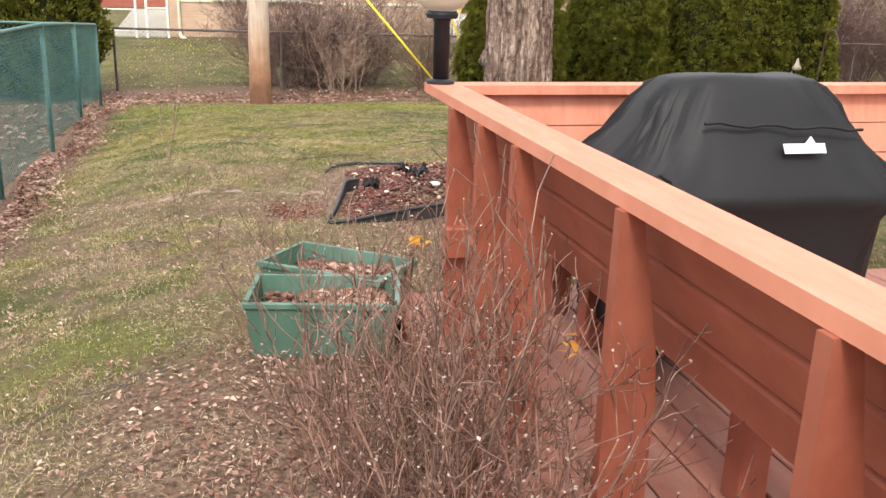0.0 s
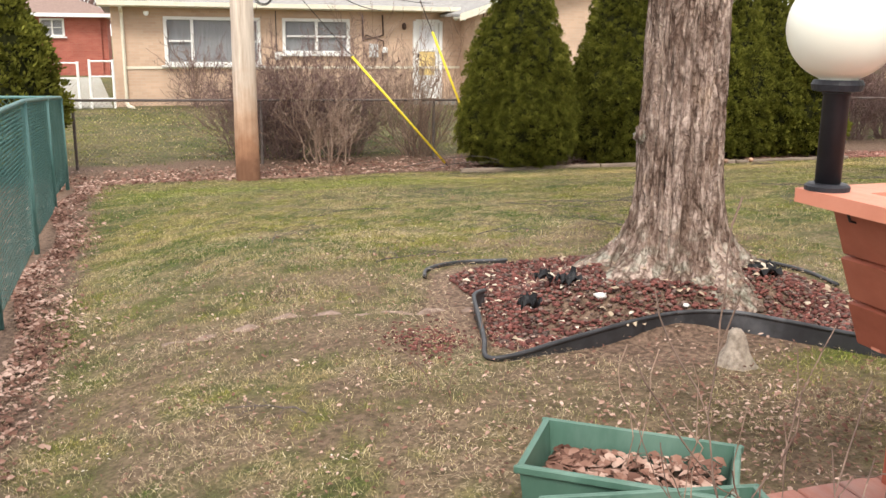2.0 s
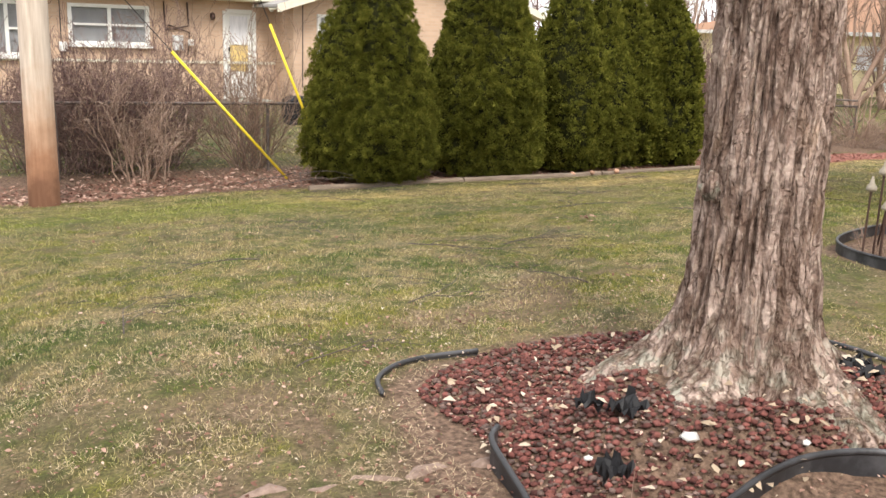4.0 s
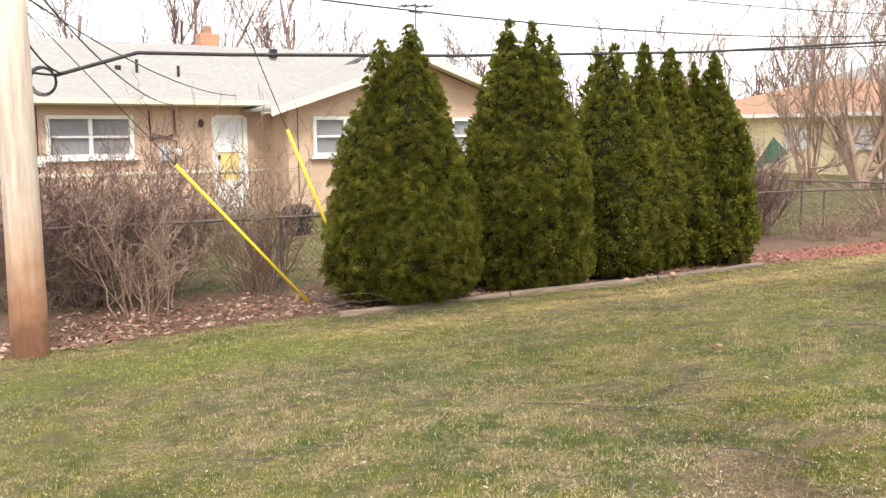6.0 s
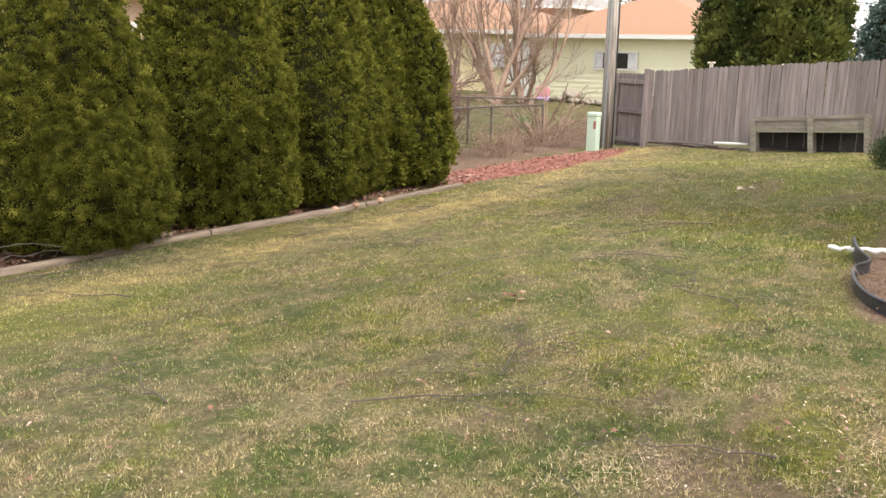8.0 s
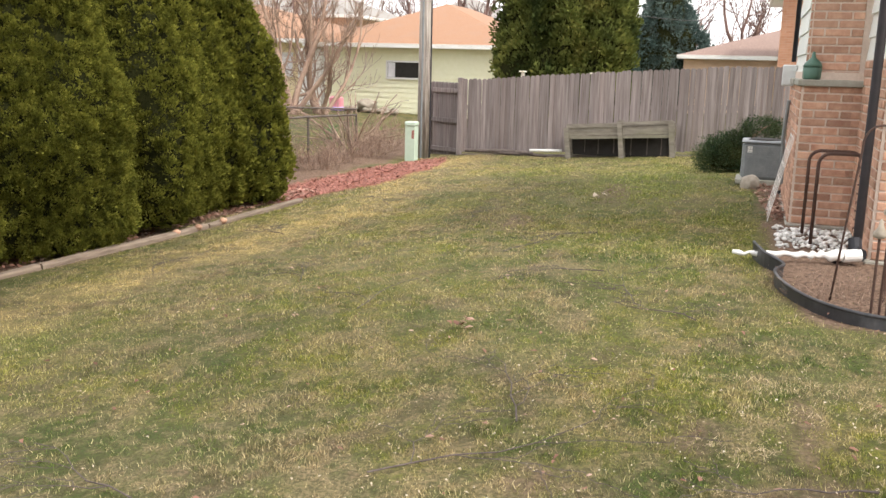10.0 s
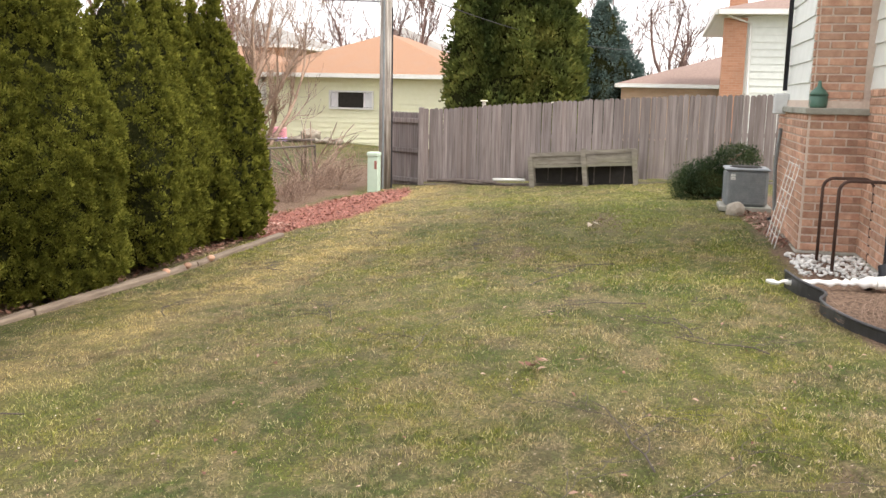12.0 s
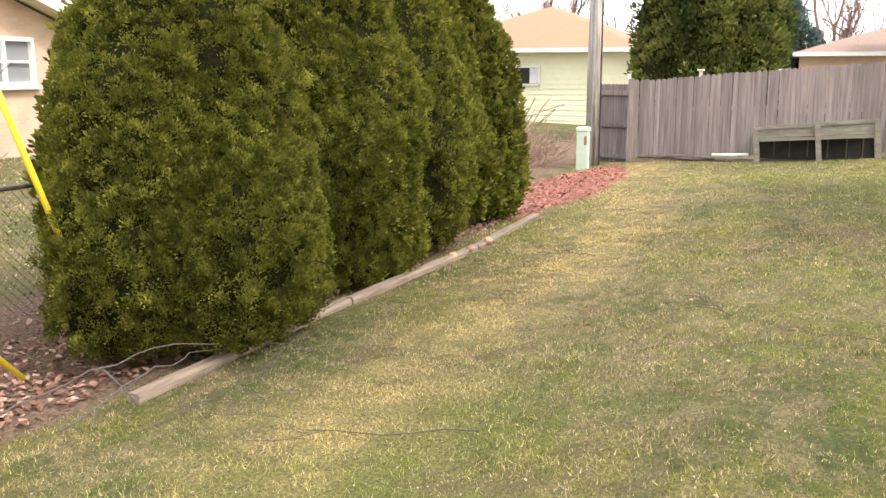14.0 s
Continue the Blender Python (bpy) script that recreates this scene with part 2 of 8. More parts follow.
def lawn_mat(name, blade):
    """Early spring lawn: green, straw and bare earth by patches; beds by the sheet's own zones."""
    m = bpy.data.materials.new(name)
    m.use_nodes = True
    nt = m.node_tree
    N, L = nt.nodes.new, nt.links.new
    bs = nt.nodes["Principled BSDF"]
    bs.inputs["Roughness"].default_value, bs.inputs["Specular IOR Level"].default_value = 0.9, 0.15
    tc, geo = N("ShaderNodeTexCoord"), N("ShaderNodeNewGeometry")

    def noise_at(scale, detail=5, stretch=(1, 1, 1), rough=0.6):
        mp, n = N("ShaderNodeMapping"), N("ShaderNodeTexNoise")
        mp.inputs["Scale"].default_value = stretch
        L(tc.outputs["Object"], mp.inputs[0])
        n.inputs["Scale"].default_value, n.inputs["Detail"].default_value, n.inputs["Roughness"].default_value = scale, detail, rough
        L(mp.outputs[0], n.inputs[0])
        return n.outputs[0]

    def ranged(v, a, b, lo=0.0, hi=1.0):
        r = N("ShaderNodeMapRange")
        r.inputs[1].default_value, r.inputs[2].default_value, r.inputs[3].default_value, r.inputs[4].default_value = a, b, lo, hi
        L(v, r.inputs[0])
        return r.outputs[0]

    def mixed(f, a, b):
        x = N("ShaderNodeMix")
        x.data_type = "RGBA"
        for s, v in ((0, f), (6, a), (7, b)):
            if isinstance(v, (tuple, float)):
                x.inputs[s].default_value = rgb(v) if isinstance(v, tuple) else v
            else:
                L(v, x.inputs[s])
        return x.outputs[2]

    def times(a, b):
        x = N("ShaderNodeMath")
        x.operation = "MULTIPLY"
        L(a, x.inputs[0])
        L(b, x.inputs[1])
        return x.outputs[0]

    # The sheet's darker copy of the blade colours paints shade between the blades.
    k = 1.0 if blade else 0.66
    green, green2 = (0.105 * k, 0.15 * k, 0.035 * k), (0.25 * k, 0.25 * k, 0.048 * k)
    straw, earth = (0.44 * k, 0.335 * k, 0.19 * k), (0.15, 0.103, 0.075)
    col = mixed(ranged(noise_at(0.7, 4), 0.43, 0.57), green, green2)
    col = mixed(ranged(noise_at(1.9, 6, (1, 1.5, 1)), 0.45, 0.6, 0.0, 0.75), col, straw)
    col = mixed(ranged(noise_at(5.5, 5), 0.50, 0.60, 0.0, 0.6), col, (0.07 * k, 0.11 * k, 0.03 * k))
    col = mixed(ranged(noise_at(14, 4), 0.48, 0.62, 0, 0.5), col, straw)
    lu = N("ShaderNodeAttribute")
    lu.attribute_name = "lush"
    col = mixed(lu.outputs["Fac"], col, (0.215 * k, 0.26 * k, 0.042 * k))
    at = N("ShaderNodeAttribute")
    at.attribute_name = "dry"
    col = mixed(times(at.outputs["Fac"], ranged(noise_at(7.0, 5), 0.44, 0.56, 0.25, 1.25)), col, (0.42 * k, 0.32 * k, 0.20 * k))
    col = mixed(times(at.outputs["Fac"], ranged(noise_at(11, 4), 0.52, 0.60, 0.0, 1.0)), col, (0.12 * k, 0.155 * k, 0.045 * k))
    col = mixed(times(at.outputs["Fac"], ranged(noise_at(4.2, 6), 0.54, 0.60, 0.0, 1.0)), col, (0.12, 0.075, 0.055))
    st = N("ShaderNodeAttribute")
    st.attribute_name = "straw"
    col = mixed(st.outputs["Fac"], col, (0.60 * k, 0.46 * k, 0.20 * k))
    if blade:
        col = mixed(ranged(geo.outputs["Random Per Island"], 0.82, 0.90, 0, 0.62), col, (0.56, 0.47, 0.28))
        hs = N("ShaderNodeHueSaturation")
        L(ranged(geo.outputs["Random Per Island"], 0, 0.8, 0.38, 1.55), hs.inputs["Value"])
        L(col, hs.inputs["Color"])
        col = hs.outputs[0]
        tr, mix = N("ShaderNodeBsdfTranslucent"), N("ShaderNodeMixShader")
        L(col, tr.inputs[0])
        mix.inputs[0].default_value = 0.3
        L(bs.outputs[0], mix.inputs[1])
        L(tr.outputs[0], mix.inputs[2])
        L(mix.outputs[0], nt.nodes["Material Output"].inputs[0])
    else:
        col = mixed(ranged(noise_at(2.3, 6), 0.54, 0.64, 0, 0.5), col, earth)
        col = mixed(ranged(noise_at(60, 4), 0.4, 0.6, 0, 0.8), col, (0.07, 0.065, 0.03))
        soil = N("ShaderNodeAttribute")
        soil.attribute_name = "soil"
        sc = mixed(ranged(noise_at(35, 6), 0.35, 0.65), (0.085, 0.056, 0.04), (0.27, 0.18, 0.13))
        col = mixed(soil.outputs["Fac"], col, sc)
        mul = N("ShaderNodeAttribute")
        mul.attribute_name = "mulch"
        mc = mixed(ranged(noise_at(45, 5, (1, 1.6, 1)), 0.35, 0.65), (0.20, 0.07, 0.05), (0.36, 0.15, 0.11))
        col = mixed(mul.outputs["Fac"], col, mc)
        bp = N("ShaderNodeBump")
        bp.inputs["Strength"].default_value, bp.inputs["Distance"].default_value = 0.9, 0.03
        L(noise_at(48, 7), bp.inputs["Height"])
        L(bp.outputs[0], bs.inputs["Normal"])
    L(col, bs.inputs["Base Color"])
    return m


def glass_mat(name, tint=(0.05, 0.055, 0.06)):
    m = bpy.data.materials.new(name)
    m.use_nodes = True
    b = m.node_tree.nodes["Principled BSDF"]
    b.inputs["Base Color"].default_value = rgb(tint)
    b.inputs["Roughness"].default_value, b.inputs["Specular IOR Level"].default_value = 0.06, 0.8
    return m


def brick_wall_mat(name, c1, c2, mortar, bw=0.203, bh=0.0677, gap=0.008, axis="x", rough=0.9):
    """Far brickwork: courses by a brick pattern with relief."""
    m = bpy.data.materials.new(name)
    m.use_nodes = True
    nt = m.node_tree
    N, L = nt.nodes.new, nt.links.new
    bs = nt.nodes["Principled BSDF"]
    bs.inputs["Roughness"].default_value = rough
    tc, sp, cb, br = N("ShaderNodeTexCoord"), N("ShaderNodeSeparateXYZ"), N("ShaderNodeCombineXYZ"), N("ShaderNodeTexBrick")
    L(tc.outputs["Object"], sp.inputs[0])
    ad = N("ShaderNodeMath")
    L(sp.outputs["X"], ad.inputs[0])
    L(sp.outputs["Y"], ad.inputs[1])
    L(ad.outputs[0], cb.inputs["X"])
    L(sp.outputs["Z"], cb.inputs["Y"])
    L(cb.outputs[0], br.inputs["Vector"])
    br.inputs["Scale"].default_value = 1.0
    br.inputs["Brick Width"].default_value, br.inputs["Row Height"].default_value, br.inputs["Mortar Size"].default_value = bw, bh, gap / 2
    br.inputs["Mortar Smooth"].default_value = 0.3
    br.inputs["Color1"].default_value, br.inputs["Color2"].default_value, br.inputs["Mortar"].default_value = rgb(c1), rgb(c2), rgb(mortar)
    n, mx, mr = N("ShaderNodeTexNoise"), N("ShaderNodeMix"), N("ShaderNodeMapRange")
    n.inputs["Scale"].default_value, n.inputs["Detail"].default_value = 1.3, 6
    L(tc.outputs["Object"], n.inputs[0])
    mx.data_type, mx.blend_type = "RGBA", "MULTIPLY"
    mr.inputs[1].default_value, mr.inputs[2].default_value, mr.inputs[3].default_value, mr.inputs[4].default_value = 0.3, 0.7, 0.86, 1.06
    L(n.outputs[0], mr.inputs[0])
    mx.inputs[0].default_value = 1.0
    L(br.outputs["Color"], mx.inputs[6])
    L(mr.outputs[0], mx.inputs[7])
    L(mx.outputs[2], bs.inputs["Base Color"])
    bp = N("ShaderNodeBump")
    bp.inputs["Strength"].default_value, bp.inputs["Distance"].default_value = 0.5, -0.006
    L(br.outputs["Fac"], bp.inputs["Height"])
    L(bp.outputs[0], bs.inputs["Normal"])
    return m



def pole_mat():
    """Pale weathered pole whose foot is stained rust-brown, with long cracks."""
    m = surface("weathered_utility_pole", (0.44, 0.35, 0.28), (0.74, 0.64, 0.55), 9, 0.9, (0.44, 0.34, 0.27), 0.85, 0.35, stretch=(2, 2, 0.15), c3_amount=0.6)
    nt = m.node_tree
    N, L = nt.nodes.new, nt.links.new
    bs = nt.nodes["Principled BSDF"]
    src = bs.inputs["Base Color"].links[0].from_socket
    tc, sp, n, ad, r, mx = N("ShaderNodeTexCoord"), N("ShaderNodeSeparateXYZ"), N("ShaderNodeTexNoise"), N("ShaderNodeMath"), N("ShaderNodeValToRGB"), N("ShaderNodeMix")
    L(tc.outputs["Object"], sp.inputs[0])
    L(tc.outputs["Object"], n.inputs[0])
    n.inputs["Scale"].default_value, n.inputs["Detail"].default_value = 5, 4
    ad.operation = "MULTIPLY_ADD"
    ad.inputs[1].default_value = 0.9
    L(n.outputs[0], ad.inputs[0])
    L(sp.outputs["Z"], ad.inputs[2])
    r.color_ramp.elements[0].position, r.color_ramp.elements[0].color = 0.0, (0.26, 0.15, 0.10, 1)
    r.color_ramp.elements[1].position, r.color_ramp.elements[1].color = 1.0, (1, 1, 1, 1)
    for p, c in ((0.30, (0.34, 0.20, 0.14, 1)), (0.46, (0.60, 0.37, 0.26, 1)), (0.68, (0.86, 0.68, 0.56, 1))):
        r.color_ramp.elements.new(p).color = c
    k = N("ShaderNodeMath")
    k.operation = "MULTIPLY"
    k.inputs[1].default_value = 0.5
    L(ad.outputs[0], k.inputs[0])
    L(k.outputs[0], r.inputs[0])
    mx.data_type, mx.blend_type = "RGBA", "MULTIPLY"
    mx.inputs[0].default_value = 1.0
    L(src, mx.inputs[6])
    L(r.outputs[0], mx.inputs[7])
    L(mx.outputs[2], bs.inputs["Base Color"])
    return m


def bark_mat():
    """Thick plates with dark furrows between, grey lichen near the foot."""
    m = bpy.data.materials.new("furrowed_bark")
    m.use_nodes = True
    nt = m.node_tree
    N, L = nt.nodes.new, nt.links.new
    bs = nt.nodes["Principled BSDF"]
    bs.inputs["Roughness"].default_value, bs.inputs["Specular IOR Level"].default_value = 0.95, 0.15
    tc, mp = N("ShaderNodeTexCoord"), N("ShaderNodeMapping")
    mp.inputs["Scale"].default_value = (1, 1, 0.26)
    L(tc.outputs["Object"], mp.inputs[0])

    def tex(scale, detail, src, dist=0.0):
        n = N("ShaderNodeTexNoise")
        n.inputs["Scale"].default_value, n.inputs["Detail"].default_value, n.inputs["Distortion"].default_value = scale, detail, dist
        L(src, n.inputs[0])
        return n.outputs[0]

    def ramp(v, stops):
        r = N("ShaderNodeValToRGB")
        e = r.color_ramp.elements
        e[0].position, e[0].color = stops[0][0], rgb(stops[0][1])
        e[1].position, e[1].color = stops[-1][0], rgb(stops[-1][1])
        for p, c in stops[1:-1]:
            e.new(p).color = rgb(c)
        L(v, r.inputs[0])
        return r.outputs[0]

    def mult(a, b):
        x = N("ShaderNodeMix")
        x.data_type, x.blend_type = "RGBA", "MULTIPLY"
        x.inputs[0].default_value = 1.0
        L(a, x.inputs[6])
        L(b, x.inputs[7])
        return x.outputs[2]

    white = (1, 1, 1)
    furrow = ramp(tex(8.5, 5, mp.outputs[0], 0.4), [(0.40, white), (0.475, (0.62, 0.58, 0.55)), (0.50, (0.36, 0.31, 0.29)), (0.525, (0.62, 0.58, 0.55)), (0.60, white)])
    flake = ramp(tex(26, 4, mp.outputs[0], 0.8), [(0.42, white), (0.485, (0.68, 0.63, 0.60)), (0.515, (0.68, 0.63, 0.60)), (0.57, white)])
    crack = mult(furrow, flake)
    fine = ramp(tex(38, 6, tc.outputs["Object"], 0.8), [(0.30, (0.20, 0.145, 0.122)), (0.44, (0.36, 0.272, 0.230)), (0.56, (0.43, 0.33, 0.28)), (0.70, (0.58, 0.47, 0.39))])
    patch = N("ShaderNodeMix")
    patch.data_type = "RGBA"
    msk = N("ShaderNodeMapRange")
    msk.inputs[1].default_value, msk.inputs[2].default_value = 0.48, 0.60
    L(tex(15, 6, tc.outputs["Object"]), msk.inputs[0])
    sep, low = N("ShaderNodeSeparateXYZ"), N("ShaderNodeMapRange")
    L(tc.outputs["Object"], sep.inputs[0])
    low.inputs[1].default_value, low.inputs[2].default_value, low.inputs[3].default_value, low.inputs[4].default_value = 0.12, 0.55, 0.95, 0.03
    L(sep.outputs["Z"], low.inputs[0])
    mm = N("ShaderNodeMath")
    mm.operation = "MULTIPLY"
    L(msk.outputs[0], mm.inputs[0])
    L(low.outputs[0], mm.inputs[1])
    L(mm.outputs[0], patch.inputs[0])
    L(fine, patch.inputs[6])
    patch.inputs[7].default_value = (0.40, 0.40, 0.33, 1)
    peel = N("ShaderNodeMix")
    peel.data_type = "RGBA"
    pk = N("ShaderNodeMapRange")
    pk.inputs[1].default_value, pk.inputs[2].default_value, pk.inputs[4].default_value = 0.60, 0.70, 0.6
    L(tex(13, 5, mp.outputs[0], 0.6), pk.inputs[0])
    L(pk.outputs[0], peel.inputs[0])
    L(patch.outputs[2], peel.inputs[6])
    peel.inputs[7].default_value = (0.52, 0.38, 0.28, 1)
    L(mult(peel.outputs[2], crack), bs.inputs["Base Color"])
    bp, bp2 = N("ShaderNodeBump"), N("ShaderNodeBump")
    bp.inputs["Strength"].default_value, bp.inputs["Distance"].default_value = 0.9, 0.03
    bp2.inputs["Strength"].default_value, bp2.inputs["Distance"].default_value = 0.7, 0.012
    L(crack, bp.inputs["Height"])
    L(tex(70, 4, tc.outputs["Object"]), bp2.inputs["Height"])
    L(bp.outputs[0], bp2.inputs["Normal"])
    L(bp2.outputs[0], bs.inputs["Normal"])
    return m


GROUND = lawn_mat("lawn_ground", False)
BLADES = lawn_mat("grass_blades", True)
# This red is toned down to hold the shade under the cap rail.
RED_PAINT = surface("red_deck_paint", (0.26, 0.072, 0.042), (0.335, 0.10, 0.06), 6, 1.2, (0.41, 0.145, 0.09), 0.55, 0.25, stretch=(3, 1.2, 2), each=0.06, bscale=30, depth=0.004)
RAIL_PAINT = surface("pale_red_paint", (0.55, 0.20, 0.125), (0.66, 0.27, 0.18), 5, 0.9, (0.72, 0.34, 0.24), 0.6, 0.3, stretch=(6, 1, 1), bscale=26, depth=0.004)
DECK_PAINT = surface("worn_deck_floor_paint", (0.27, 0.105, 0.075), (0.36, 0.16, 0.12), 7, 1.5, (0.34, 0.25, 0.22), 0.6, 0.35, stretch=(3, 1, 1), each=0.1)
COVER = surface("black_vinyl_cover", (0.010, 0.010, 0.012), (0.012, 0.012, 0.014), 30, 2, (0.018, 0.018, 0.02), 0.55, 0.4, depth=0.004, spec=0.32)
WHITE_LABEL = surface("white_woven_label", (0.7, 0.7, 0.7), (0.8, 0.8, 0.8), 40, 5, rough=0.7, bump=0.1)
BLACK_METAL = surface("black_painted_metal", (0.012, 0.012, 0.016), (0.025, 0.025, 0.032), 12, 2, rough=0.5, bump=0.05, spec=0.35)
GLOBE = surface("white_acrylic_globe", (0.80, 0.78, 0.68), (0.86, 0.84, 0.75), 3, 1, (0.74, 0.71, 0.60), 0.3, 0.0, spec=0.5)
PLANTER = surface("faded_green_plastic", (0.065, 0.135, 0.10), (0.09, 0.18, 0.135), 5, 2, (0.20, 0.30, 0.25), 0.45, 0.1, stretch=(2, 2, 0.7), c3_amount=0.5)
BARK = bark_mat()
ROOT = surface("pale_weathered_root", (0.15, 0.10, 0.080), (0.33, 0.24, 0.195), 30, 4, (0.26, 0.18, 0.14), 0.95, 0.7)
TWIG = surface("brown_twig_bark", (0.115, 0.07, 0.055), (0.25, 0.165, 0.125), 25, 3, (0.36, 0.26, 0.205), 0.85, 0.0, island=0.35)
TWIG_NEAR = surface("reddish_brown_shrub_bark", (0.12, 0.060, 0.045), (0.30, 0.17, 0.13), 25, 3, (0.46, 0.35, 0.30), 0.85, 0.0, island=0.6)
TWIG_GREY = surface("purplish_grey_twig_bark", (0.11, 0.062, 0.055), (0.27, 0.175, 0.155), 25, 3, (0.36, 0.26, 0.21), 0.85, 0.0, island=0.35)
TWIG_TAN = surface("tan_twig_bark", (0.22, 0.14, 0.105), (0.38, 0.27, 0.205), 25, 3, (0.46, 0.36, 0.28), 0.85, 0.0, island=0.25)
THUJA = leaf_mat("arborvitae_leaves", (0.070, 0.077, 0.015), (0.195, 0.195, 0.034), (0.30, 0.285, 0.060), 0.85, 0.3, 9.0, True)
# Near-black for added crown cores: paints the shade in gaps between the leaves.
CROWN_SHADE = surface("inner_foliage_shade", (0.014, 0.016, 0.006), (0.035, 0.036, 0.014), 22, 4, rough=1.0, bump=0.8, depth=0.05, spec=0.0)
JUNIPER = leaf_mat("juniper_leaves", (0.012, 0.026, 0.012), (0.040, 0.066, 0.028), (0.10, 0.115, 0.05), 0.8, 0.15, 3)
CEDAR = leaf_mat("tall_cedar_leaves", (0.045, 0.062, 0.020), (0.16, 0.18, 0.048), (0.38, 0.34, 0.10), 0.8, 0.2, 1.2, True)
SPRUCE = leaf_mat("blue_spruce_leaves", (0.03, 0.055, 0.045), (0.08, 0.12, 0.11), (0.18, 0.24, 0.22), 0.6, 0.1, 1)
PALE_BUD = surface("pale_dry_buds", (0.26, 0.17, 0.13), (0.60, 0.48, 0.42), 25, 3, rough=0.9, bump=0.0, island=0.3)
FALLEN = surface("dark_fallen_twig_bark", (0.07, 0.055, 0.05), (0.15, 0.12, 0.11), 25, 3, rough=0.9, bump=0.0)
DEAD_LEAF = leaf_mat("dead_leaves", (0.10, 0.048, 0.036), (0.28, 0.15, 0.11), (0.68, 0.49, 0.40), 0.8, 0.15, 4)
PALE_LEAF = leaf_mat("bleached_leaf_bits", (0.30, 0.22, 0.15), (0.50, 0.40, 0.29), (0.72, 0.64, 0.54), 0.8, 0.15, 4)
THATCH = surface("dead_straw", (0.40, 0.30, 0.18), (0.68, 0.55, 0.37), 12, 3, rough=0.9, bump=0.0, island=0.35)
LAVA = surface("red_lava_rock", (0.085, 0.032, 0.028), (0.21, 0.075, 0.06), 30, 4, rough=0.95, bump=0.6, island=0.55)
LAVA_GREY = surface("brown_lava_rock", (0.10, 0.07, 0.06), (0.2, 0.13, 0.11), 30, 4, rough=0.95, bump=0.6, island=0.5)
MULCH_CHIP = surface("red_mulch_chips", (0.20, 0.075, 0.06), (0.40, 0.19, 0.15), 20, 3, rough=0.9, bump=0.1, island=0.4)
WHITE_STONE = surface("white_marble_chips", (0.6, 0.58, 0.54), (0.8, 0.79, 0.77), 14, 3, rough=0.7, bump=0.3, island=0.2)
# Grey c3 blotches paint the plastic's sheen into its colour.
EDGING = surface("black_plastic_edging", (0.02, 0.02, 0.022), (0.045, 0.045, 0.05), 8, 2, (0.20, 0.20, 0.21), 0.45, 0.15, c3_at=0.55)
TIMBER = surface("weathered_landscape_timber", (0.15, 0.11, 0.085), (0.33, 0.26, 0.20), 12, 2, (0.22, 0.155, 0.11), 0.9, 0.5, stretch=(0.25, 2, 2), each=0.12)
PICKET = surface("weathered_grey_cedar", (0.135, 0.108, 0.102), (0.30, 0.258, 0.25), 11, 1.2, (0.19, 0.145, 0.13), 0.9, 0.5, stretch=(2.6, 2.6, 0.16), each=0.22, c3_amount=0.7)
BENCHWOOD = surface("mossy_grey_bench_wood", (0.15, 0.13, 0.105), (0.29, 0.26, 0.22), 9, 1.5, (0.2, 0.2, 0.12), 0.9, 0.35, stretch=(2, 0.4, 2))
POLEWOOD = pole_mat()
POLEGREY = surface("old_grey_utility_pole", (0.10, 0.075, 0.06), (0.56, 0.51, 0.46), 15, 1.5, (0.2, 0.15, 0.12), 0.9, 0.8, stretch=(2, 2, 0.08), depth=0.03, c3_amount=0.7)
YELLOW = surface("yellow_plastic_guard", (0.78, 0.58, 0.03), (0.85, 0.66, 0.06), 6, 1, rough=0.5, bump=0.0)
WIRE = surface("black_cable", (0.03, 0.028, 0.03), (0.06, 0.055, 0.055), 10, 2, rough=0.6, bump=0.0)
GALV = surface("rusty_galvanised_steel", (0.09, 0.07, 0.06), (0.18, 0.15, 0.14), 20, 3, (0.11, 0.06, 0.04), 0.7, 0.1, metal=0.2)
GREEN_WIRE = surface("green_vinyl_wire", (0.045, 0.125, 0.115), (0.085, 0.195, 0.185), 10, 1, (0.17, 0.32, 0.30), 0.5, 0.0)
BOXGREEN = surface("pale_green_utility_box", (0.46, 0.57, 0.46), (0.53, 0.64, 0.53), 5, 2, (0.42, 0.5, 0.42), 0.5, 0.1)
TANBRICK = brick_wall_mat("tan_brick", (0.56, 0.385, 0.275), (0.62, 0.44, 0.32), (0.56, 0.45, 0.35))
WHITE_PAINT = surface("white_window_paint", (0.74, 0.73, 0.70), (0.82, 0.81, 0.79), 9, 2, rough=0.5, bump=0.05)
CREAM_PAINT = surface("cream_trim_paint", (0.68, 0.63, 0.50), (0.77, 0.72, 0.60), 9, 1, rough=0.5, bump=0.05)
GREY_ROOF = surface("pale_grey_shingles", (0.21, 0.20, 0.19), (0.38, 0.365, 0.345), 9, 0.8, (0.25, 0.235, 0.22), 0.9, 0.4, stretch=(1, 3, 3))
CURTAIN = surface("sheer_window_curtain", (0.58, 0.58, 0.61), (0.82, 0.81, 0.83), 4, 1, rough=0.9, bump=0.0, stretch=(8, 1, 0.6))
GLASS = glass_mat("window_glass")
YELLOW_CURTAIN = surface("yellow_door_curtain", (0.72, 0.52, 0.20), (0.82, 0.63, 0.28), 4, 1, rough=0.8, bump=0.0, stretch=(6, 1, 1))
SIDING = surface("pale_yellow_siding", (0.80, 0.79, 0.56), (0.85, 0.84, 0.63), 6, 0.5, (0.78, 0.77, 0.58), 0.6, 0.05)
SIDING_WHITE = surface("white_siding", (0.72, 0.74, 0.70), (0.80, 0.82, 0.78), 6, 0.5, rough=0.6, bump=0.05)
